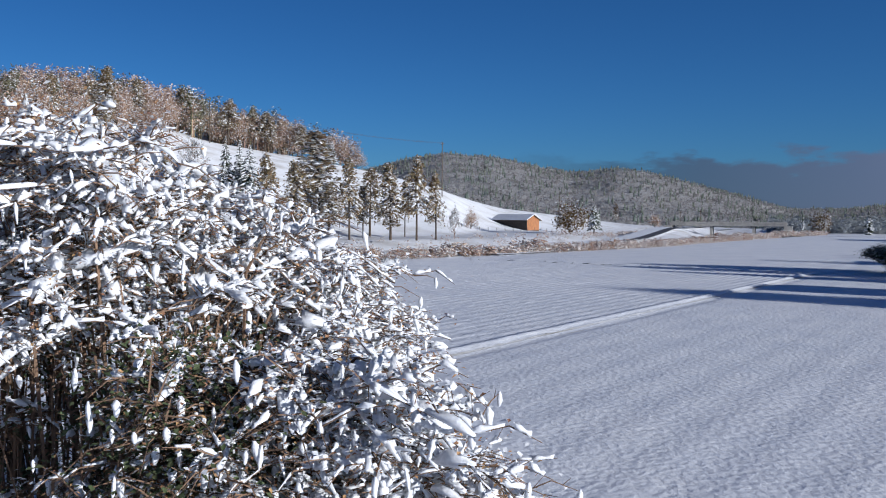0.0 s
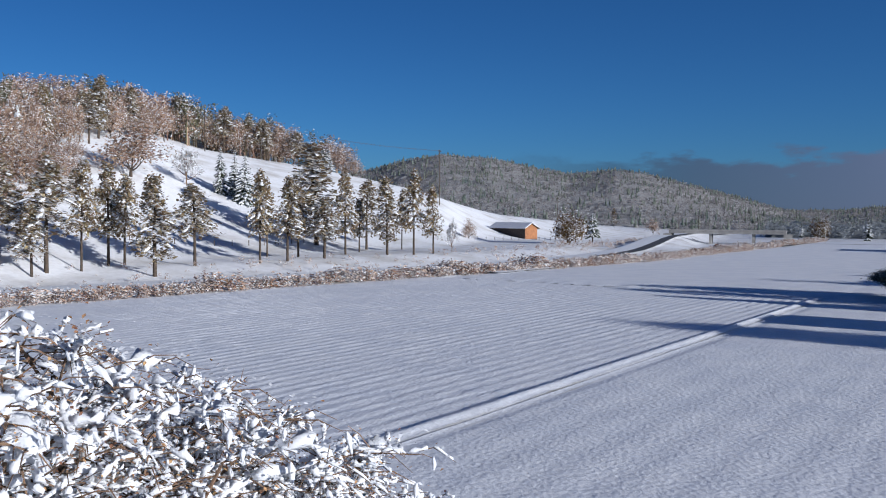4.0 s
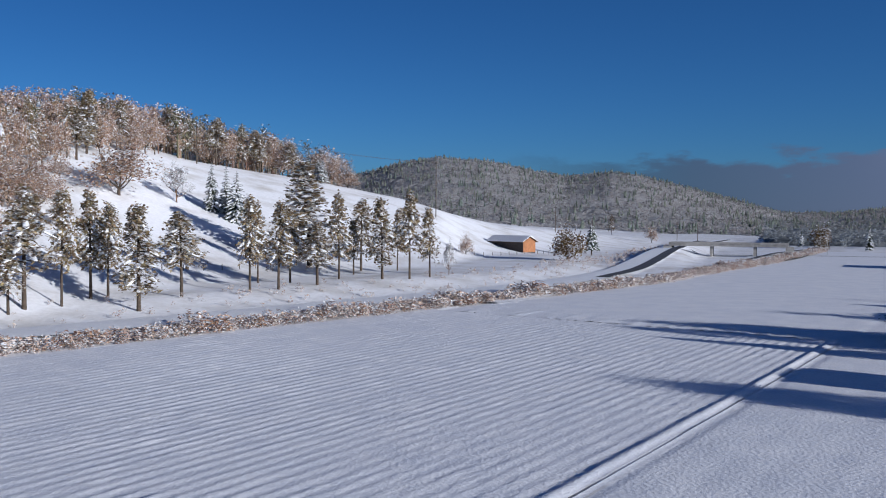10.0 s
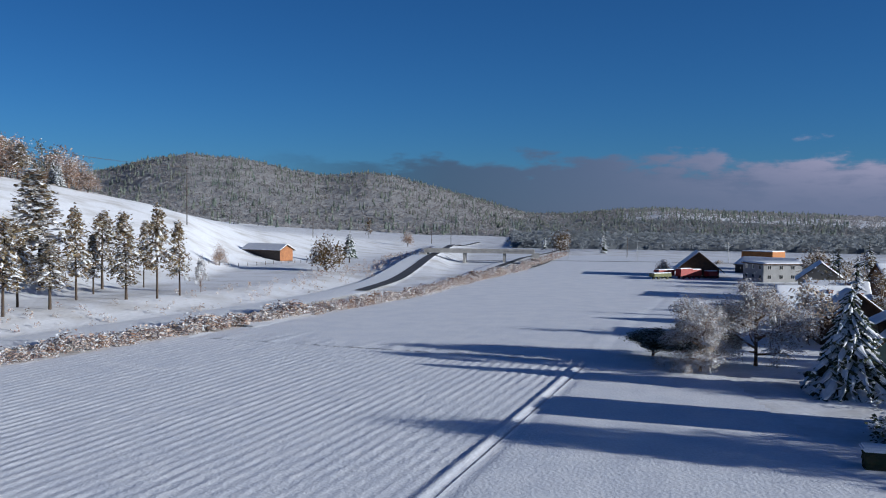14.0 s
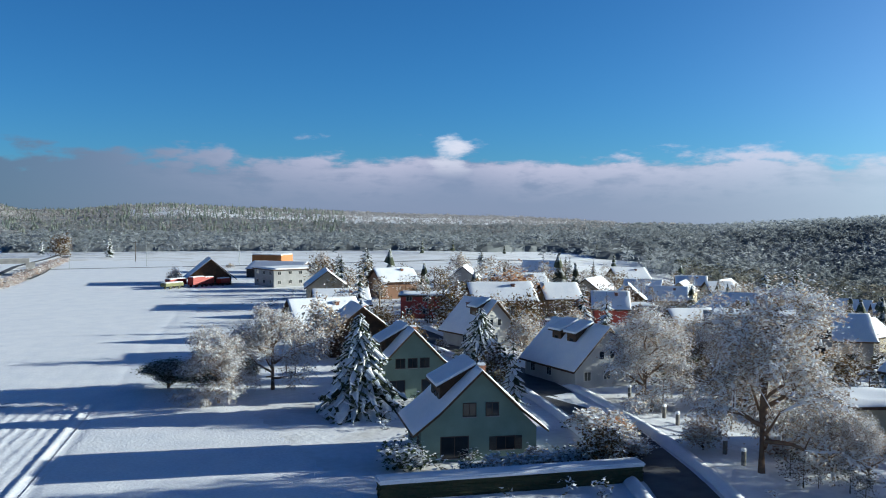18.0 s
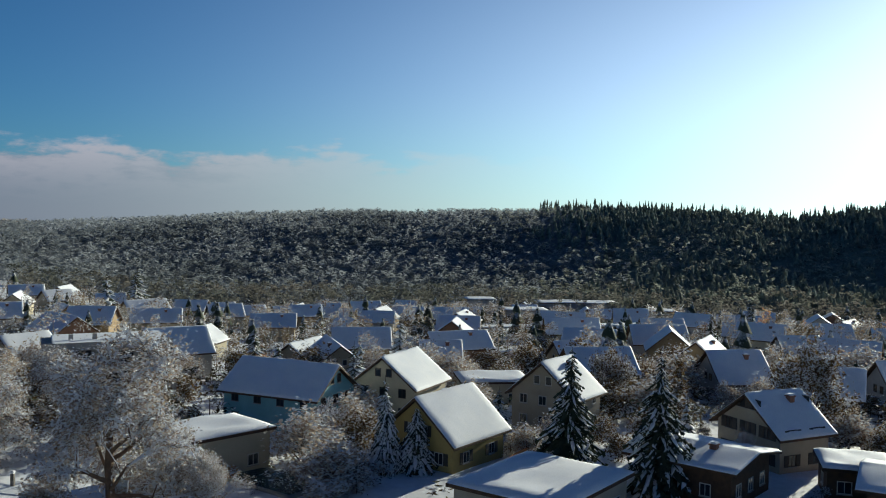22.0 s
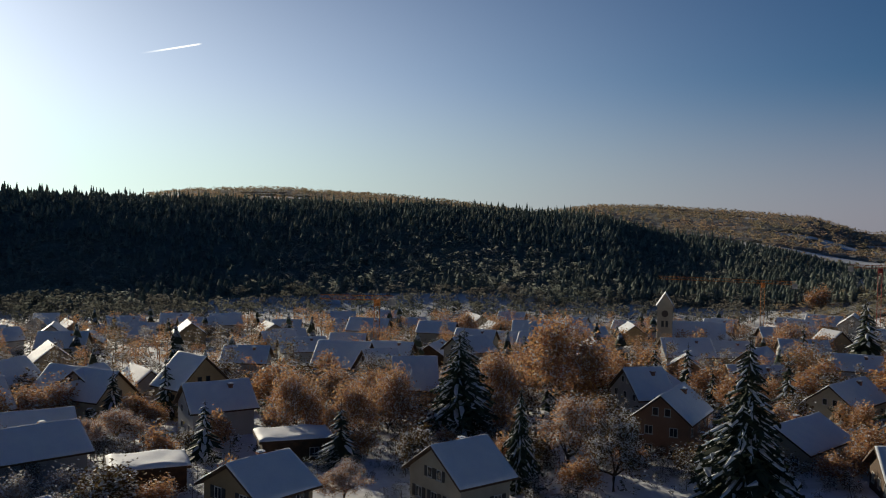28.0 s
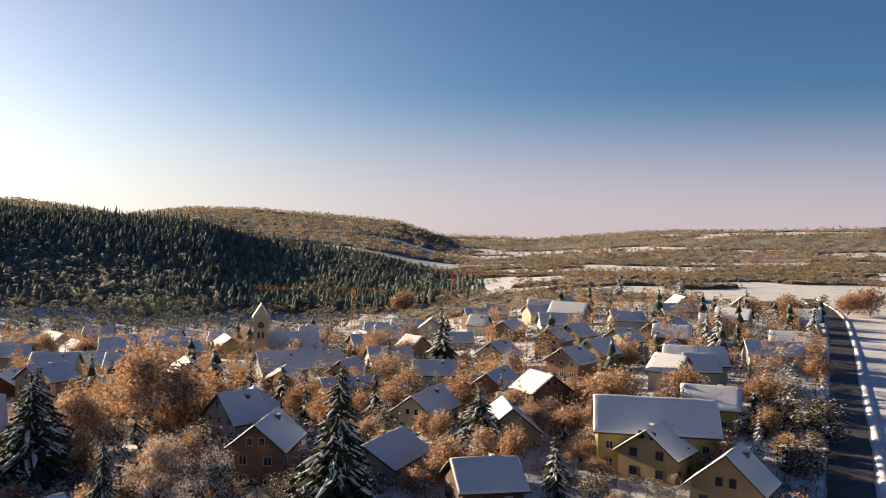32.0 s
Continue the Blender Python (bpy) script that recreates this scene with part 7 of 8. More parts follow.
wood("garden_thickets", pts[:, 0], pts[:, 1], rs.uniform(1.6, 4.6, len(pts)), SPRAYS2, THICKET, "brown snowy thickets and tall hedges between the houses", 1.3, 34, 0.5)
# denser shrubs in rows round the nearer gardens
pts = []
while len(pts) < 1500:
    a, d = math.radians(rs.uniform(58, 206)), rs.uniform(66, 135)
    x, y = d * math.sin(a), d * math.cos(a)
    row = wave(x, y, 9.0, 2.2) + 0.7 * sstep(118, 150, math.degrees(a)) - 0.4
    if in_village(x, y, 4) and line_gap(x, y) > 4.0 and row > 0 and min(math.hypot(x - bx, y - by) for bx, by in BUILT) > 6.3:
        pts.append((x, y))
pts = np.array(pts)
wood("near_garden_shrubs", pts[:, 0], pts[:, 1], rs.uniform(0.9, 3.2, len(pts)), DENSESPRAYS, THICKET, "brown snowy shrubs and hedges round the gardens", 1.35, 35, 0.45)
edge_y = 62 + 388 * rs.uniform(0, 1, 5200) ** 1.25
edge_x = table(FIELD_EDGE, edge_y)
off = rs.uniform(-5.0, 0.2, len(edge_y)) - 1.0 * np.abs(wave(edge_x, edge_y, 9.0))
tall = rs.uniform(0.8, 2.0, len(edge_y)) * (1 + 0.7 * np.clip(wave(edge_x, edge_y, 6.0, 1.0), 0, 1))
wood("roadside_scrub", edge_x + off * 0.75, edge_y - off * 0.66, tall, TUFTS, SCRUB, "rust-brown snowy scrub along the main road", 1.5, 32, 0.2)
along_y = rs.uniform(80, 460, 620)
mx = np.interp(along_y, [p[1] for p in MAIN], [p[0] for p in MAIN])
off = rs.uniform(7, 22, len(along_y)) + 4 * wave(mx, along_y, 12.0)
wood("slope_scrub", mx - off * 0.86, along_y + off * 0.5, rs.uniform(0.4, 1.8, len(along_y)), TUFTS, SCRUB, "brown snowy scrub on the road embankment", 1.4, 33, 0.2)


# ---------------------------------------------------------------- dormers, balconies
def dormer(h, ridge, eave, w, y0, y1, xf, sgn=-1, roof_z=0.85):
    """A shed dormer on one slope; sgn -1 for the slope on local -x."""
    s = (ridge - eave) / (w / 2)
    zs = ridge - s * xf + 0.2
    zt = zs + roof_z + 0.5
    d = part("dormer", fix(mesh_of("dormer", *prism([(sgn * 0.4, ridge - 0.1), (sgn * xf, zs - 0.1), (sgn * xf, zt), (sgn * 0.4, ridge + 0.12)], y0, y1), TIMBER)), None, h, "dark timber dormer")
    for nm, dz, th, o, mt in (("dormer_roof", 0.0, 0.16, 0.45, TIMBER), ("dormer_snow", 0.17, 0.26, 0.40, SNOW)):
        a, b = (sgn * 0.05, ridge + 0.25 + dz), (sgn * (xf + o), zt - 0.06 + dz)
        part(nm, fix(mesh_of(nm, *prism([a, b, (b[0], b[1] + th), (a[0], a[1] + th)], y0 - o, y1 + o), mt)), None, d)
    n = max(1, int((y1 - y0) / 1.4))
    for i in range(n):
        m = pose(sgn * xf, y0 + (i + 0.5) * (y1 - y0) / n, zs + 0.15, 0, 0, 90 * sgn)
        window(d, 0.9, roof_z * 0.75, m, DARKFRAME, False, False)


for ob in [o for o in scene.objects if o.name.split(".")[0] == "house"]:
    lab = ob["label"]
    if lab.startswith("pale green house with steep"):
        dormer(ob, 8.0, 2.9, 10.6, -1.8, 2.4, 3.3)
    elif lab.startswith("pale green"):
        dormer(ob, 8.0, 2.9, 10.2, -1.5, 2.0, 3.2)
    elif "dormer" in lab and lab.startswith("white"):
        dormer(ob, 7.5, 2.8, 9.6, -2.6, -0.6, 2.6)
        if "two" in lab:
            dormer(ob, 7.5, 2.8, 9.6, 0.8, 2.8, 2.6)
    elif "balcony" in lab:
        b = part("balcony", box_mesh("balcony", (-4.4, -5.2, 2.5, 4.4, -3.6, 2.7), TIMBER), None, ob)
        part("railing", box_mesh("railing", (-4.4, -5.25, 2.7, 4.4, -5.15, 3.6), TIMBER), None, b)
    elif lab.startswith("long yellow"):
        for u in (-5, -2, 3, 6):
            bm = bmesh.new()
            box(bm, -4.1, u, 8.2, -2.9, u + 1.1, 8.75)
            part("roof_window", bm, GLASS, ob, "roof window clear of snow")

# ---------------------------------------------------------------- terraced apartment block
blk = thing("apartment_block", pose(131, 74, gz(131, 74), 0, 0, -62), "terraced concrete apartment block with snowy balconies", "apartment block")
for k in range(3):
    z, back = k * 2.9, k * 1.6
    part("wall", box_mesh("wall", (-9 + k, -6 + back, z - (2 if k == 0 else 0), 9, 8, z + 2.6), TIMBER if k % 2 else GREY), None, blk)
    sl = part("balcony", box_mesh("balcony", (-9.6 + k, -8 + back, z + 2.6, 9.6, 8.4, z + 2.9), CONCRETE), None, blk)
    part("parapet", box_mesh("parapet", (-9.6 + k, -8 + back, z + 2.9, 9.6, -7.8 + back, z + 3.7), CONCRETE), None, sl)
    part("balcony_snow", box_mesh("balcony_snow", (-9.5 + k, -7.75 + back, z + 2.904, 9.5, -6.2 + back, z + 3.15), SNOW, 0.06), None, sl)
    for i in range(6):
        window(blk, 2.0, 1.9, Matrix.Translation((-7 + k + i * 2.8, -6 + back, z + 0.4)), DARKFRAME, False, False)
part("roof_snow", box_mesh("roof_snow", (-6.2, -2.2, 8.704, 9.4, 8.2, 9.1), SNOW, 0.12), None, blk, "deep smooth snow on the flat roof")
for i in range(4):
    bm = bmesh.new()
    box(bm, -4 + i * 3.2, 1, 9.0, -3.4 + i * 3.2, 1.6, 9.9)
    part("vent", bm, CONCRETE, blk)

# the covered walkway of the school
wk = thing("covered_walkway", pose(301, -3, gz(301, -3), 0, 0, -165), "long covered walkway under a flat snowy roof", "walkway")
part("roof", box_mesh("roof", (-3, -40, 3.0, 3, 40, 3.3), CONCRETE), None, wk)
part("roof_snow", box_mesh("roof_snow", (-2.9, -39.9, 3.304, 2.9, 39.9, 3.6), SNOW, 0.08), None, wk)
post = box_mesh("post", (-0.12, -0.12, -1.5, 0.12, 0.12, 3.0), CONCRETE)
for i in range(14):
    part("post", post, None, wk, at=Matrix.Translation((-2.6, -38 + i * 5.8, 0)))

# ---------------------------------------------------------------- by the main road
sh = thing("field_barn", pose(28, 345, gz(28, 345) + 0.2, 0, 0, -138), "dark timber field shed with a snowy roof and orange door end", "shed")
v, f = prism([(-3.4, -2), (3.4, -2), (3.4, 3.0), (0, 4.6), (-3.4, 3.0)], -9, 9)
part("wall", fix(mesh_of("wall", v, f, GREYWOOD)), None, sh)
v, f = prism([(-4.2, 2.55), (0, 4.62), (4.2, 2.55), (4.2, 2.75), (0, 4.85), (-4.2, 2.75)], -9.7, 9.7)
part("roof", fix(mesh_of("roof", v, f, TIMBER)), None, sh)
v, f = prism([(-4.15, 2.76), (0, 4.86), (4.15, 2.76), (4.1, 3.0), (0, 5.12), (-4.1, 3.0)], -9.6, 9.6)
part("roof_snow", fix(mesh_of("roof_snow", v, f, SNOW)), None, sh)
for k in range(11):
    part("board", box_mesh("board", (-3.3 + k * 0.6, 9.0, -1, -2.74 + k * 0.6, 9.06, 3.0 + 1.4 * (1 - abs(-3.0 + k * 0.6) / 3.4)), LIGHTWOOD), None, sh)
part("door", box_mesh("door", (-0.9, 9.06, -0.2, 0.9, 9.12, 2.4), LIGHTWOOD), None, sh)

br = thing("road_bridge", pose(113, 355, gz(113, 355), 0, 0, -112), "concrete road bridge with snow over the slip road", "bridge")
part("deck", box_mesh("deck", (-4, -22, 4.0, 4, 22, 4.9), CONCRETE), None, br)
part("deck_snow", box_mesh("deck_snow", (-3.7, -22, 4.904, 3.7, 22, 5.1), SNOW, 0.05), None, br)
for sx in (-4, 4):
    part("parapet", box_mesh("parapet", (sx - 0.15, -22, 4.904, sx + 0.15, 22, 5.5), CONCRETE), None, br)
for y in (-6, 10):
    bm = bmesh.new()
    box(bm, -3, y - 0.5, -3, 3, y + 0.5, 4.0)
    part("pier", bm, CONCRETE, br)
for nm, pts in (("abutment", (-24, -21)), ("abutment", (21, 24))):
    part(nm, box_mesh(nm, (-5, pts[0], -3, 5, pts[1], 4.0), CONCRETE), None, br)

bn = thing("dark_barn", pose(153, 259, gz(153, 259), 0, 0, -28), "dark timber barn with a steep snow-edged roof", "barn")
v, f = prism([(-6, -2), (6, -2), (6, 2.6), (0, 7.6), (-6, 2.6)], -6, 6)
part("wall", fix(mesh_of("wall", v, f, TIMBER)), None, bn)
v, f = prism([(-7.6, 1.5), (0, 7.62), (7.6, 1.5), (7.6, 1.75), (0, 7.9), (-7.6, 1.75)], -6.8, 6.8)
part("roof", fix(mesh_of("roof", v, f, TIMBER)), None, bn)
v, f = prism([(-7.5, 1.76), (0, 7.91), (7.5, 1.76), (7.4, 1.98), (0, 8.14), (-7.4, 1.98)], -6.7, 6.7)
part("roof_snow", fix(mesh_of("roof_snow", v, f, SNOW)), None, bn)
for i in range(20):
    part("board", box_mesh("board", (-5.9 + i * 0.6, -6.06, -1, -5.36 + i * 0.6, -6.0, 2.5 + 4.6 * (1 - abs(-5.6 + i * 0.6) / 6)), TIMBER), None, bn)


def trailer(x, y, yaw, l, hgt, mat, label):
    """A farm trailer: tub, drawbar, wheels, snow in it."""
    t = thing("farm_trailer", pose(x, y, gz(x, y), 0, 0, -yaw), label, "trailer", "farm machines by the barn")
    bm = bmesh.new()
    box(bm, -1.1, -l / 2, 0.8, 1.1, l / 2, 0.8 + hgt, 0.05)
    part("tub", bm, mat, t)
    part("snow", box_mesh("snow", (-1.0, -l / 2 + 0.1, 0.804 + hgt, 1.0, l / 2 - 0.1, 1.0 + hgt), SNOW, 0.08), None, t)
    bm = bmesh.new()
    box(bm, -0.08, l / 2, 0.7, 0.08, l / 2 + 1.4, 0.85)
    part("drawbar", bm, STEEL, t)
    for sx in (-1.0, 1.0):
        for yy in (-l * 0.25, l * 0.25):
            bm = bmesh.new()
            cyl(bm, 0.45, 0.45, -0.14, 0.14, n=14)
            w = part("wheel", bm, TYRE, t, at=pose(sx, yy, 0.45, 0, 90, 0))
            bm = bmesh.new()
            cyl(bm, 0.22, 0.2, -0.16, 0.16, n=10)
            part("rim", bm, mat, w)


trailer(138, 253, 75, 6.5, 1.7, RED, "red farm trailer with snow beside the barn")
trailer(143, 250, 75, 5.0, 2.2, RED, "red high-sided farm trailer with snow")
trailer(147, 251, 80, 4.0, 1.9, RED, "red farm machine under a little snow")
trailer(134.5, 249, 75, 7.0, 1.0, plaster("olive", (0.20, 0.20, 0.10)), "olive flat trailer with snow on it")
trailer(152, 250, 80, 3.6, 1.4, RED, "small red farm trailer beside the barn")

ob = thing("silo_block", pose(204, 297, gz(204, 297), 0, 0, -62), "tall orange-panelled depot building behind the barn", "depot")
part("wall", box_mesh("wall", (-6, -5, -2, 6, 5, 6.6), ORANGE), None, ob)
for i in range(9):
    part("panel", box_mesh("panel", (-5.9 + i * 1.32, -5.08, 0.2, -4.72 + i * 1.32, -5.0, 6.3), ORANGE), None, ob)
part("roof_snow", box_mesh("roof_snow", (-5.9, -4.9, 6.604, 5.9, 4.9, 6.9), SNOW, 0.08), None, ob)
house(188, 270, 152, 12, 20, 2.8, 5.0, GREYWOOD, "dark boarded depot hall with a low snowy roof", chimneys=(), windows=[("f", u, 0.4, 2.2, 1.8) for u in (-3.5, 0, 3.5)], over=0.4)


def street_lamp(x, y, yaw, h=9, arms=2):
    t = thing("street_lamp", pose(x, y, gz(x, y), 0, 0, -yaw), "tall grey steel street lamp with curved arms", "street lamp", "street lamps")
    bm = bmesh.new()
    cyl(bm, 0.10, 0.06, -0.3, h, n=8)
    part("pole", bm, STEEL, t)
    for s in (-1, 1)[:arms]:
        V, F = [], []
        tube(V, F, [Vector((0, 0, h - 0.05)), Vector((s * 1.0, 0, h + 0.35)), Vector((s * 2.2, 0, h + 0.4))], [0.05, 0.045, 0.04], 6)
        part("arm", mesh_of("arm", V, F, STEEL), None, t)
        part("lamp_head", box_mesh("lamp_head", (min(s * 2.0, s * 2.9), -0.16, h + 0.3, max(s * 2.0, s * 2.9), 0.16, h + 0.45), STEEL, 0.04), None, t)


for x, y, a in ((191, 369, 1), (239, 372, 2), (250, 360, 2), (257, 380, 2), (226, 352, 2), (157, 367, 1)):
    street_lamp(x, y, 25, 9, a)


def power_pole(x, y, h, yaw, label="tall wooden power pole with crossarm"):
    t = thing("power_pole", pose(x, y, gz(x, y), 0, 0, -yaw), label, "power pole", "power poles")
    bm = bmesh.new()
    cyl(bm, 0.20, 0.13, -0.5, h, n=8)
    part("pole", bm, POLE, t)
    part("crossarm", box_mesh("crossarm", (-1.6, -0.08, h - 0.9, 1.6, 0.08, h - 0.72), POLE), None, t)
    for u in (-1.4, 0, 1.4):
        bm = bmesh.new()
        cyl(bm, 0.07, 0.05, h - 0.72, h - 0.42, x=u, n=8)
        part("insulator", bm, CONCRETE, t)


HILLPOLE, ROADPOLE = (-84, 322), (-0.5, 345)
power_pole(*HILLPOLE, 15, 70)
power_pole(*ROADPOLE, 21, 70)
for x, y, h in ((63, 484, 14), (164, 618, 12), (157, 546, 11), (110, 640, 14), (210, 415, 10)):
    power_pole(x, y, h, 70, "far slim power pole above the snow")
wires = thing("power_lines", Matrix.Identity(4), "thin power lines between the poles", "power line")
for u in (-1.4, 0, 1.4):
    V, F = [], []
    a, b = Vector((*HILLPOLE, gz(*HILLPOLE) + 14.6)), Vector((*ROADPOLE, gz(*ROADPOLE) + 20.6))
    c = Vector((math.cos(radians(70)), -math.sin(radians(70)), 0)) * u
    tube(V, F, [a.lerp(b, i / 12) + c - Vector((0, 0, 10 * (i / 12) * (1 - i / 12))) for i in range(13)], [0.02] * 13, 4)
    part("wire", mesh_of("wire", V, F, POLE), None, wires)

# fence along the foot of the hill
fence = thing("pasture_fence", Matrix.Identity(4), "wooden pasture fence posts above the road", "fence")
fp = box_mesh("post", (-0.07, -0.07, -0.3, 0.07, 0.07, 1.2), POLE)
for i in range(46):
    t = i / 45
    x, y = -62 + 112 * t + 3 * math.sin(t * 9), 168 + 185 * t
    part("post", fp, None, fence, at=Matrix.Translation((x, y, gz(x, y))))

# delineator posts along the road, and garden-wall posts by the street
for i in range(9):
    x, y = 74 + i * 2.35, 52.5 + i * 2.9
    g = thing("garden_post", Matrix.Translation((x + 3.2, y - 1.5, gz(x, y))), "short dark post with a cap of snow", "post", "posts along the street")
    bm = bmesh.new()
    box(bm, -0.17, -0.17, -0.2, 0.17, 0.17, 1.25, 0.03)
    part("shaft", bm, STONE, g)
    part("snow_cap", box_mesh("snow_cap", (-0.22, -0.22, 1.254, 0.22, 0.22, 1.55), SNOW, 0.09), None, g)

# clipped hedge in front of the first house
hg = thing("clipped_hedge", pose(57.7, 61.3, 0, 0, 0, -122), "dark clipped hedge with a thick level lid of snow", "hedge")
V, F = [], []
rh = random.Random(3)
bm = bmesh.new()
box(bm, -0.75, -11, -0.2, 0.75, 11, 1.25)
bmesh.ops.subdivide_edges(bm, edges=list(bm.edges), cuts=14, use_grid_fill=True)
for vv in bm.verts:
    vv.co += Vector((rh.uniform(-0.1, 0.1), rh.uniform(-0.1, 0.1), rh.uniform(-0.06, 0.06)))
part("leaves", bm, HEDGEDARK, hg)
bm = bmesh.new()
box(bm, -0.95, -11.2, 1.3, 0.95, 11.2, 1.65, 0.12)
part("snow", bm, SNOW, hg, "smooth lid of snow")

# shrubs by the first house and along the street
for i, (x, y, s, k) in enumerate(((60, 64.5, 2.2, 0), (61.5, 63.6, 1.8, 0), (63.5, 62.8, 2.4, 0), (66, 61.5, 2.1, 2), (68, 60.5, 2.6, 0), (74, 62.5, 3.0, 0), (76, 64, 2.8, 1), (77.5, 66, 3.2, 0), (79, 68.4, 2.6, 0), (73, 60, 2.4, 0), (58, 66, 1.6, 2), (62, 70, 1.8, 2), (55.5, 72, 2.8, 2), (83, 50, 2.2, 0), (85, 48, 2.4, 0), (87, 46, 2.0, 0), (90, 44, 2.0, 1), (84, 44, 2.2, 0), (92, 33, 2.2, 0), (89, 31, 2.6, 0), (94, 29, 2.2, 0), (86, 33, 2.4, 0), (97, 31, 1.8, 0))):
    plant("shrub", SHRUBS[k], x, y, i * 50, s, "garden_shrub", "low garden shrub heaped with snow", "shrub", "shrubs by the houses")

# the covered pool behind the turquoise house
pool = thing("swimming_pool", pose(90, 38.6, gz(90, 38.6), 0, 0, -35), "covered swimming pool with a snowy rim", "pool")
part("rim", box_mesh("rim", (-2.6, -5.0, -0.4, 2.6, 5.0, 0.22), CONCRETE, 0.05), None, pool)
part("cover", box_mesh("cover", (-2.1, -4.4, 0.1, 2.1, 4.4, 0.26), WATER), None, pool)

# red board fence by the yellow house
fe = thing("board_fence", Matrix.Identity(4), "red-brown board fence capped with snow", "fence")
for i in range(34):
    t = i / 33
    x, y = 93 + 12 * t, 17.6 - 5 * t
    part("board", box_mesh("board", (-0.16, -0.03, -0.1, 0.16, 0.03, 1.15), LIGHTWOOD) if i == 0 else bpy.data.meshes["board_fence_plank"], None, fe, at=pose(x, y, gz(x, y), 0, 0, -22))
    if i == 0:
        fe.children[0].data.name = "board_fence_plank"


# ---------------------------------------------------------------- cars
def car(x, y, yaw, paint, label):
    c = thing("car", pose(x, y, gz(x, y) + 0.08, 0, 0, -yaw), label, "car", "parked cars")
    prof = [(-2.1, 0.35), (2.1, 0.35), (2.15, 0.75), (1.35, 0.92), (0.75, 1.42), (-1.1, 1.46), (-1.75, 0.98), (-2.12, 0.9)]
    V, F = [], []
    n = len(prof)
    for sx, inset in ((-0.86, 0.0), (0.86, 0.0)):
        for yy, zz in prof:
            V.append((sx * (1 - 0.16 * max(0, zz - 0.9) / 0.5), yy, zz))
    F = [tuple(range(n)), tuple(range(2 * n - 1, n - 1, -1))] + [(i, n + i, n + (i + 1) % n, (i + 1) % n) for i in range(n)]
    part("body", fix(mesh_of("body", V, F, paint)), None, c)
    part("windscreen", mesh_of("windscreen", [(-0.66, 1.33, 0.96), (0.66, 1.33, 0.96), (0.6, 0.80, 1.38), (-0.6, 0.80, 1.38)], [(0, 1, 2, 3)], GLASS), None, c, at=Matrix.Translation((0, 0.03, 0.02)))
    for sx in (-1, 1):
        part("side_window", box_mesh("side_window", (sx * 0.80 - 0.02, -1.2, 1.0, sx * 0.80 + 0.02, 0.75, 1.34), GLASS), None, c)
        for yy in (-1.3, 1.35):
            bm = bmesh.new()
            cyl(bm, 0.32, 0.32, -0.1, 0.1, n=14)
            w = part("wheel", bm, TYRE, c, at=pose(sx * 0.8, yy, 0.3, 0, 90, 0))
            bm = bmesh.new()
            cyl(bm, 0.18, 0.16, -0.115, 0.115, n=10)
            part("rim", bm, STEEL, w)
        part("headlight", box_mesh("headlight", (sx * 0.62 - 0.16, 2.08, 0.6, sx * 0.62 + 0.16, 2.17, 0.74), FRAME), None, c)
    part("snow", box_mesh("snow", (-0.68, -1.15, 1.455, 0.68, 0.78, 1.68), SNOW, 0.1), None, c, "layer of snow on the car roof")
    part("bonnet_snow", box_mesh("bonnet_snow", (-0.72, 1.38, 0.91, 0.72, 2.05, 1.02), SNOW, 0.05), None, c)


DARKPAINT = material("dark_car_paint", (0.03, 0.035, 0.045), 0.3, spec=0.5)
SILVER = material("silver_car_paint", (0.45, 0.46, 0.48), 0.35, metal=0.3)
WINE = material("wine_red_car_paint", (0.22, 0.03, 0.03), 0.3, spec=0.5)
car(113.5, -25.5, 20, SILVER, "silver car parked on a drive under snow")
car(112.8, -29.5, 20, DARKPAINT, "dark car parked on a drive under snow")
car(-52.5, -117, 62, DARKPAINT, "dark car parked in front of the yellow house")
car(-60.5, -124, 62, WINE, "wine-red car parked near the field road")
car(-16, -112, -65, DARKPAINT, "dark car parked in a snowy forecourt")
car(108.5, 14.8, 110, SILVER, "silver car half buried in snow by the fence")
car(103, 92, 35, DARKPAINT, "dark car parked off the village street")

# ---------------------------------------------------------------- church
ch = thing("church", pose(50, -302, gz(50, -302), 0, 0, -172), "cream church with a saddle-roofed clock tower", "church")
part("tower", box_mesh("tower", (-2.6, -2.6, -3, 2.6, 2.6, 15.5), BEIGE), None, ch)
v, f = prism([(-3.0, 15.4), (3.0, 15.4), (0, 20.2)], -2.9, 2.9)
part("tower_roof", fix(mesh_of("tower_roof", v, f, BEIGE)), None, ch)
v, f = prism([(-3.1, 15.42), (0, 20.25), (3.1, 15.42), (3.1, 15.7), (0, 20.6), (-3.1, 15.7)], -3.0, 3.0)
part("tower_snow", fix(mesh_of("tower_snow", v, f, SNOW)), None, ch)
for k in "flr":
    bm = bmesh.new()
    bmesh.ops.create_cone(bm, cap_ends=True, segments=20, radius1=1.15, radius2=1.15, depth=0.12)
    part("clock_face", bm, DARKFRAME, ch, at=side(k, 5.2, 5.2) @ pose(0, -0.05, 13.2, 90, 0, 0))
    for u in (-0.7, 0.7):
        window(ch, 0.9, 2.2, side(k, 5.2, 5.2) @ Matrix.Translation((u, 0, 8.6)), DARKFRAME, False, False)
v, f = prism([(-5.5, -3), (5.5, -3), (5.5, 4.5), (0, 10), (-5.5, 4.5)], 2.6, 20)
part("nave", fix(mesh_of("nave", v, f, WHITE)), None, ch, at=pose(0, 3, 0, 0, 0, -90))
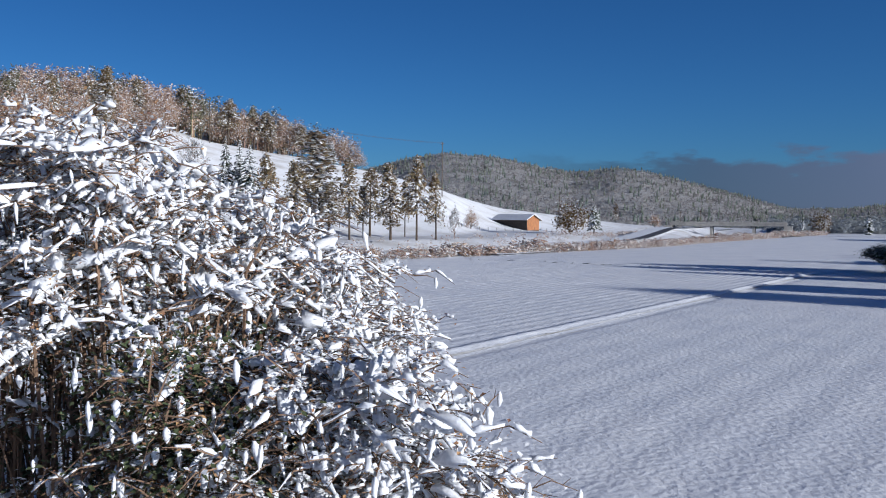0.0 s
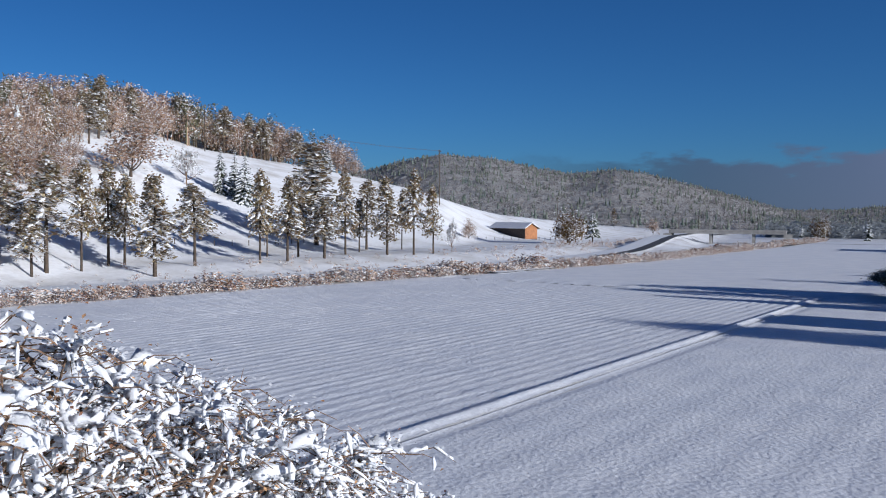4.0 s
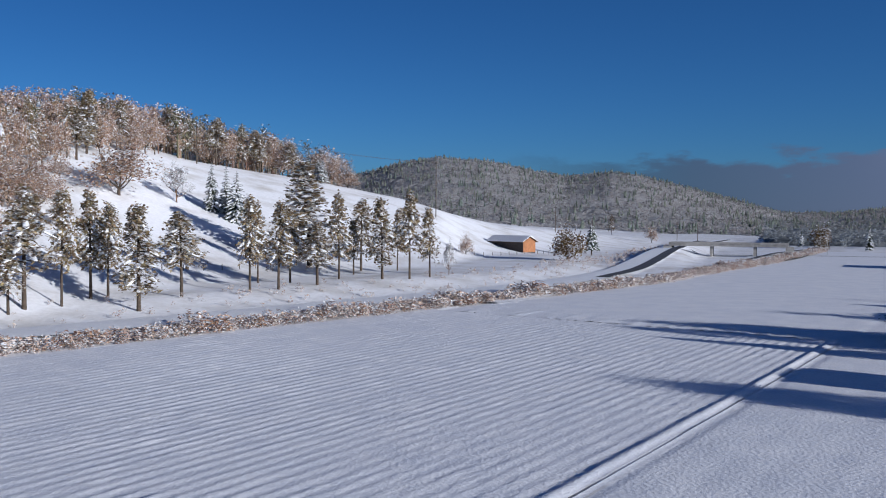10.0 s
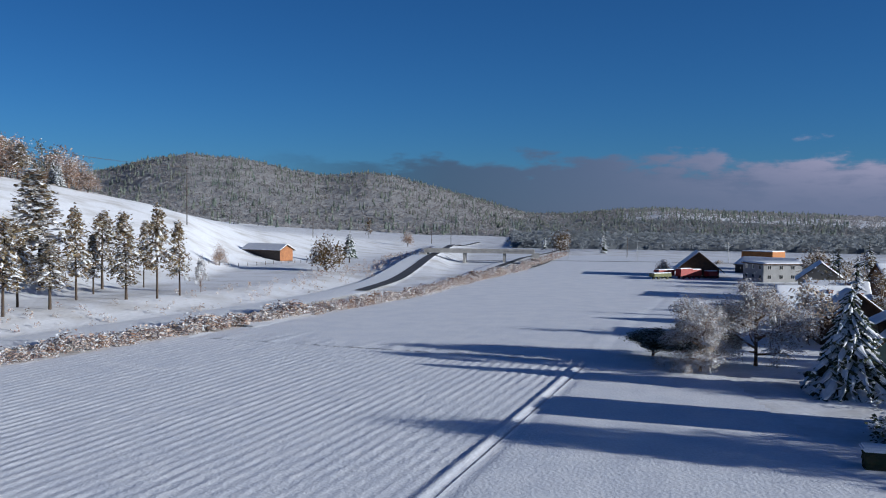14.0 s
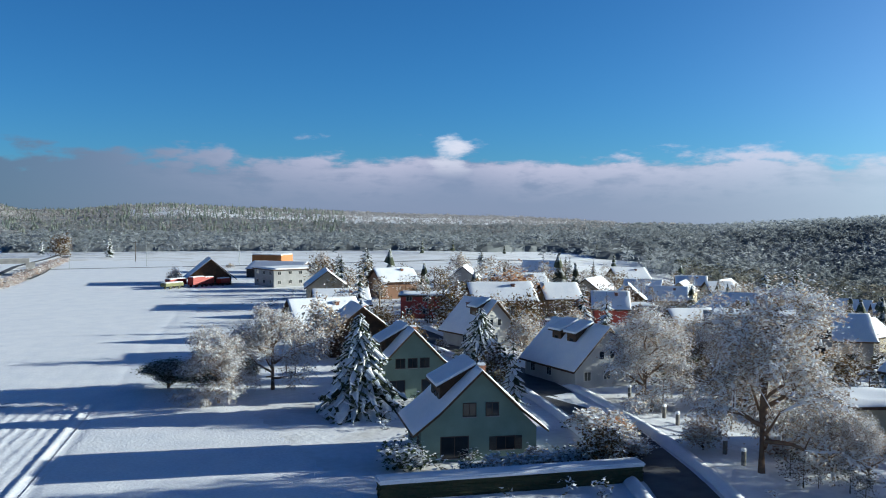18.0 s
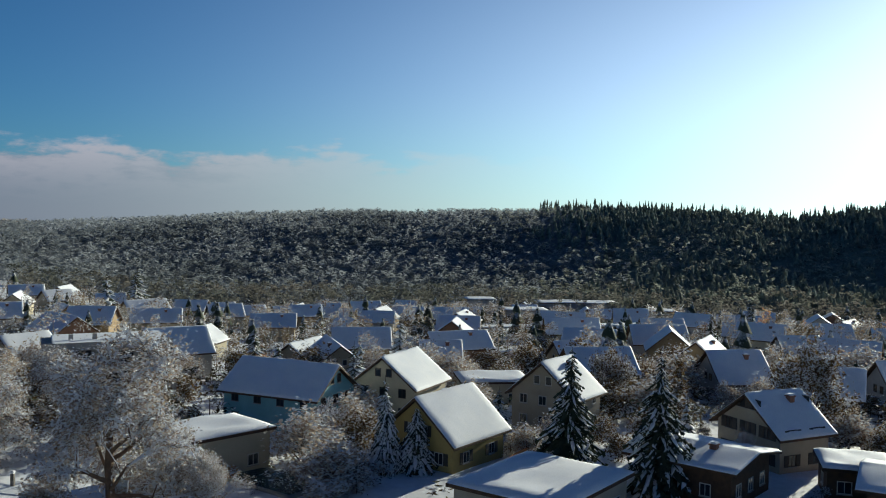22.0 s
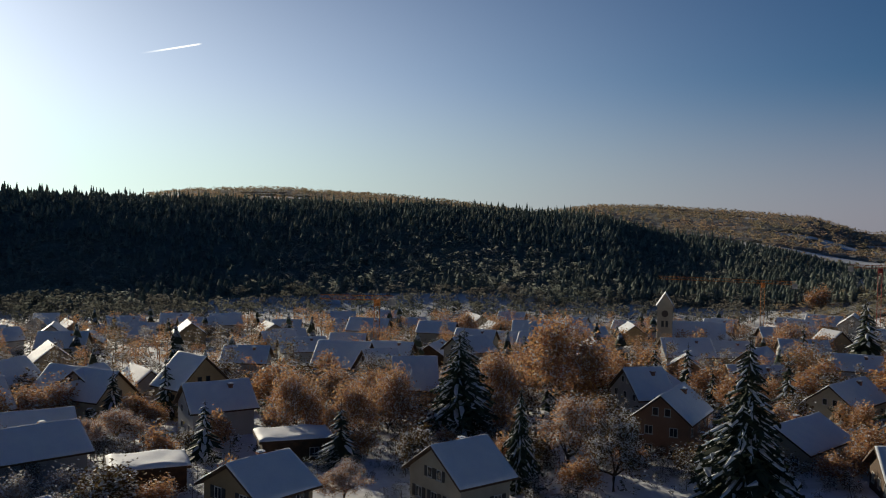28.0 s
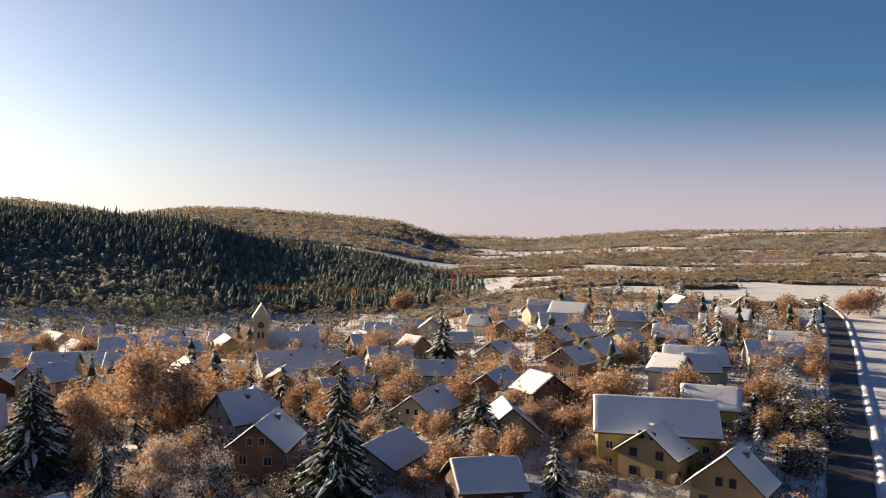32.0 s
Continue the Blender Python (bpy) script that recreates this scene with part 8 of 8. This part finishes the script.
v, f = prism([(-6.2, 3.8), (0, 10.05), (6.2, 3.8), (6.2, 4.15), (0, 10.4), (-6.2, 4.15)], 2.7, 20.4)
part("nave_roof_snow", fix(mesh_of("nave_roof_snow", v, f, SNOW)), None, ch, at=pose(0, 3, 0, 0, 0, -90))


# ---------------------------------------------------------------- cranes
def lattice(V, F, a, b, w, n, r=0.07):
    """An open lattice of four chords and zigzag bracing from a to b."""
    d = (b - a).normalized()
    s = d.cross(Vector((0, 0, 1)))
    s = s.normalized() if s.length > 0.1 else Vector((1, 0, 0))
    t = s.cross(d)
    cor = [s * w / 2 + t * w / 2, s * w / 2 - t * w / 2, -s * w / 2 - t * w / 2, -s * w / 2 + t * w / 2]
    for c in cor:
        tube(V, F, [a + c, b + c], [r, r], 4)
    for i in range(n):
        p, q = a.lerp(b, i / n), a.lerp(b, (i + 1) / n)
        for k in range(4):
            tube(V, F, [p + cor[k], q + cor[(k + 1) % 4]], [r * 0.6] * 2, 3)


def crane(x, y, h, jib, yaw, label, mat):
    c = thing("tower_crane", pose(x, y, gz(x, y), 0, 0, -yaw), label, "crane", "tower cranes")
    V, F = [], []
    lattice(V, F, Vector((0, 0, -1)), Vector((0, 0, h)), 1.5, 12)
    part("mast", mesh_of("mast", V, F, mat), None, c)
    V, F = [], []
    lattice(V, F, Vector((0, 0, h)), Vector((0, jib, h)), 1.2, 16)
    part("jib", mesh_of("jib", V, F, mat), None, c)
    V, F = [], []
    lattice(V, F, Vector((0, 0, h)), Vector((0, -jib * 0.3, h)), 1.2, 5)
    part("counter_jib", mesh_of("counter_jib", V, F, mat), None, c)
    part("counterweight", box_mesh("counterweight", (-0.9, -jib * 0.3 - 0.5, h - 2.2, 0.9, -jib * 0.3 + 1.6, h - 0.2), CONCRETE), None, c)
    part("cab", box_mesh("cab", (0.8, -0.8, h - 2.4, 2.2, 0.9, h - 0.5), mat, 0.1), None, c)


crane(117, -211, 18, 16, 70, "orange tower crane above the roofs", YELLOWSTEEL)
crane(-24, -386, 25, 38, -88, "orange-red tower crane with a long jib", RED)
crane(20, -372, 24, 42, 92, "orange tower crane with a long jib", YELLOWSTEEL)

# glasshouses at the foot of the ridge
for i in range(5):
    for j in range(2):
        x, y = 366 - i * 16 - j * 26, -232 - i * 13 - j * 22
        g = thing("glasshouse", pose(x, y, gz(x, y), 0, 0, -(128 + 90)), "long low glasshouse with a snowy ridge", "glasshouse", "glasshouses")
        part("walls", box_mesh("walls", (-3.5, -14, -2, 3.5, 14, 2.2), plaster("pale_glass", (0.35, 0.38, 0.38))), None, g)
        v, f = prism([(-3.6, 2.2), (3.6, 2.2), (0, 3.8)], -14.2, 14.2)
        part("roof_snow", fix(mesh_of("roof_snow", v, f, SNOW)), None, g)

# ---------------------------------------------------------------- the great snow-laden shrub beside the start
def great_shrub():
    rr = random.Random(77)
    t = thing("snow_laden_shrub", Matrix.Identity(4), "great bushy shrub bent under thick clinging snow", "shrub")
    TV, TF, LV, LF, SV, SF, GV, GF = [], [], [], [], [], [], [], []

    def roof(x, front):
        if front:
            return float(np.interp(x, [-4, -0.6, 0.6, 1.2], [5.6, 5.5, 4.4, 3.0]))
        return float(np.interp(x, [-13, -10, -7.4, -5.6, -4.0, -2.8, -1.3, -0.4], [7.5, 8.8, 9.2, 9.1, 8.5, 7.8, 6.6, 5.0]))

    RING = ((-1.0, -0.55), (-0.9, 0.25), (-0.45, 0.85), (0.15, 1.0), (0.7, 0.65), (1.0, -0.1), (0.5, -0.75))

    def cushion(line, w, th):
        """Snow settled along a twig: a long soft roll, swelling and thinning, rounded off at both ends."""
        b, n, m = len(SV), len(line), len(RING)
        a0, a1 = rr.uniform(0, 6.28), rr.uniform(1.2, 2.6)
        for i, p in enumerate(line):
            d = line[min(i + 1, n - 1)] - line[max(i - 1, 0)]
            sd = d.cross(Vector((0, 0, 1)))
            sd = sd.normalized() if sd.length > 1e-4 else Vector((1, 0, 0))
            f = math.sin(math.pi * (i + 0.35) / (n - 0.3)) ** 0.3 * (0.85 + 0.4 * math.sin(a0 + a1 * i)) * rr.uniform(0.8, 1.2)
            for c, h in RING:
                g = rr.uniform(0.62, 1.38)
                SV.append(p + sd * (c * w * f * g) + d.normalized() * rr.gauss(0, 0.25 * w) + Vector((0, 0, (h * th * g + 0.5 * th) * f)))
        for i in range(n - 1):
            for k in range(m):
                e, g = b + i * m + k, b + i * m + (k + 1) % m
                SF.append((e, g, g + m, e + m))
        SF.append(tuple(b + k for k in range(m))[::-1])
        SF.append(tuple(b + (n - 1) * m + k for k in range(m)))

    def hanging(p, L, w):
        """A lump of snow that has slid down and hangs from a drooping twig."""
        b, m = len(SV), 5
        sw = Vector((rr.gauss(0, 0.12), rr.gauss(0, 0.12), 0)) * L
        for i, (q, f) in enumerate(((0, 0.35), (0.25, 1.0), (0.6, 0.85), (0.85, 0.5), (1.0, 0.12))):
            for k in range(m):
                a = 6.283 * k / m
                SV.append(p + sw * q + Vector((math.cos(a) * w * f * rr.uniform(0.7, 1.3), math.sin(a) * w * f * rr.uniform(0.7, 1.3), -L * q)))
        for i in range(4):
            for k in range(m):
                e, g = b + i * m + k, b + i * m + (k + 1) % m
                SF.append((e, e + m, g + m, g))
        SF.append(tuple(b + k for k in range(m)))

    for i in range(640):
        front = rr.random() < 0.26
        if front:
            x, y = rr.uniform(-4, 1.1), rr.uniform(10.6, 12.8)
        else:
            x = rr.uniform(-12.5, -0.5)
            y = 14.2 + (0.78 * (x + 5) if x > -5 else 0.0) + rr.gauss(0, 1.15)
        top = roof(x, front) - (0 if front else abs(y - 14.2 - max(0, 0.78 * (x + 5))) * 0.25)
        z = top * (rr.uniform(0.10, 1.0) ** 0.5)
        base = Vector((x * 0.6 - 2.2 + rr.gauss(0, 0.6), (12.6 if front else 14.6) + rr.gauss(0, 0.5), -0.2))
        tip = Vector((x, y, z))
        out = Vector((tip.x - base.x, tip.y - base.y, 0))
        out = out.normalized() if out.length > 0.3 else Vector((rr.uniform(-1, 1), rr.uniform(-1, 1), 0)).normalized()
        swing = Vector((rr.gauss(0, 0.4), rr.gauss(0, 0.4), 0))
        knee = base.lerp(tip, 0.35) + swing
        knee.z = z * rr.uniform(0.72, 0.95)
        end = tip + (out + swing * 0.6) * rr.uniform(0.35, 1.05) + Vector((0, 0, -rr.uniform(0.05, 0.5)))
        arch = knee.lerp(tip, 0.5) + Vector((0, 0, 0.10 * z * 0.35))
        path = [base, base.lerp(knee, 0.6), knee, arch, tip, end]
        rad = rr.uniform(0.010, 0.026)
        tube(TV, TF, path, [rad * 1.4, rad * 1.3, rad * 1.2, rad, rad * 0.6, rad * 0.25], 4)
        exposed = z > top * 0.58 and not (front and x < -2.7)

        def on_branch(q):
            return arch.lerp(tip, q / 0.65) if q < 0.65 else tip.lerp(end, (q - 0.65) / 0.35)

        # long rolls of snow ride along the arching branch, broken by bare gaps
        q = rr.uniform(0.0, 0.25)
        while q < 0.92:
            q1 = min(1.0, q + rr.uniform(0.22, 0.6))
            if rr.random() < (0.86 if exposed else 0.30):
                n = max(4, int((q1 - q) * 14))
                w = (rr.uniform(0.045, 0.11) if rr.random() < 0.85 else rr.uniform(0.12, 0.21)) * (1.0 if exposed else 0.65)
                cushion([on_branch(q + (q1 - q) * k / (n - 1)) + Vector((rr.gauss(0, 0.02), rr.gauss(0, 0.02), 0.01)) for k in range(n)], w, w * rr.uniform(0.65, 0.95))
            q = q1 + rr.uniform(0.03, 0.14)
        for k in range(18):
            q = knee.lerp(arch, rr.uniform(0.2, 1.0)) if k < 3 else on_branch(rr.uniform(0, 1))
            a = rr.uniform(0, 6.283)
            L = rr.uniform(0.3, 0.95)
            d = (Vector((math.cos(a), math.sin(a), rr.uniform(-0.3, 0.6))) + out * 0.5).normalized() * L
            e = q + d * 0.55 + Vector((0, 0, 0.06 * L))
            e2 = q + d + Vector((0, 0, -0.30 * L * rr.random()))
            tube(TV, TF, [q, e, e2], [0.015, 0.011, 0.005], 3)
            if k % 3 == 0:
                f = e.lerp(e2, 0.4)
                tube(TV, TF, [f, f + Vector((rr.gauss(0, 0.15), rr.gauss(0, 0.15), rr.uniform(-0.2, 0.25)))], [0.008, 0.004], 3)
            flakes(SV, SF, e + Vector((0, 0, 0.03)), 5 if exposed else 2, 0.13, 0.085, rr, 0.5)
            if rr.random() < (0.66 if exposed else 0.16):
                w = rr.uniform(0.022, 0.06)
                for p0, p1 in ((rr.uniform(0.0, 0.15), rr.uniform(0.35, 0.5)), (rr.uniform(0.52, 0.65), rr.uniform(0.75, 0.98))):
                    g = w * rr.uniform(0.7, 1.5)
                    cushion([(q.lerp(e, u / 0.55) if u < 0.55 else e.lerp(e2, (u - 0.55) / 0.45)) + Vector((0, 0, 0.01)) for u in (p0 + (p1 - p0) * m / 3 for m in range(4))], g, g * rr.uniform(0.8, 1.3))
            elif rr.random() < 0.28:
                hanging(e2 + Vector((0, 0, 0.03)), rr.uniform(0.12, 0.36), rr.uniform(0.025, 0.06))
            flakes(LV, LF, e, 2, 0.16, 0.06, rr, 0.2)
            if not exposed:
                flakes(GV, GF, e, 5, 0.30, 0.09, rr, 0.2)
    for nm, V_, F_, mt, lb in (("wood", TV, TF, TWIG, ""), ("brown_leaves", LV, LF, AUTUMN, "withered brown leaves"), ("green_leaves", GV, GF, HEDGE, "dark green inner leaves"), ("snow", SV, SF, CLUMP, "thick clinging snow")):
        o = part(nm, mesh_of(nm, V_, F_, mt, nm == "snow"), None, t, lb)
        o["kind"] = "stuff"


great_shrub()
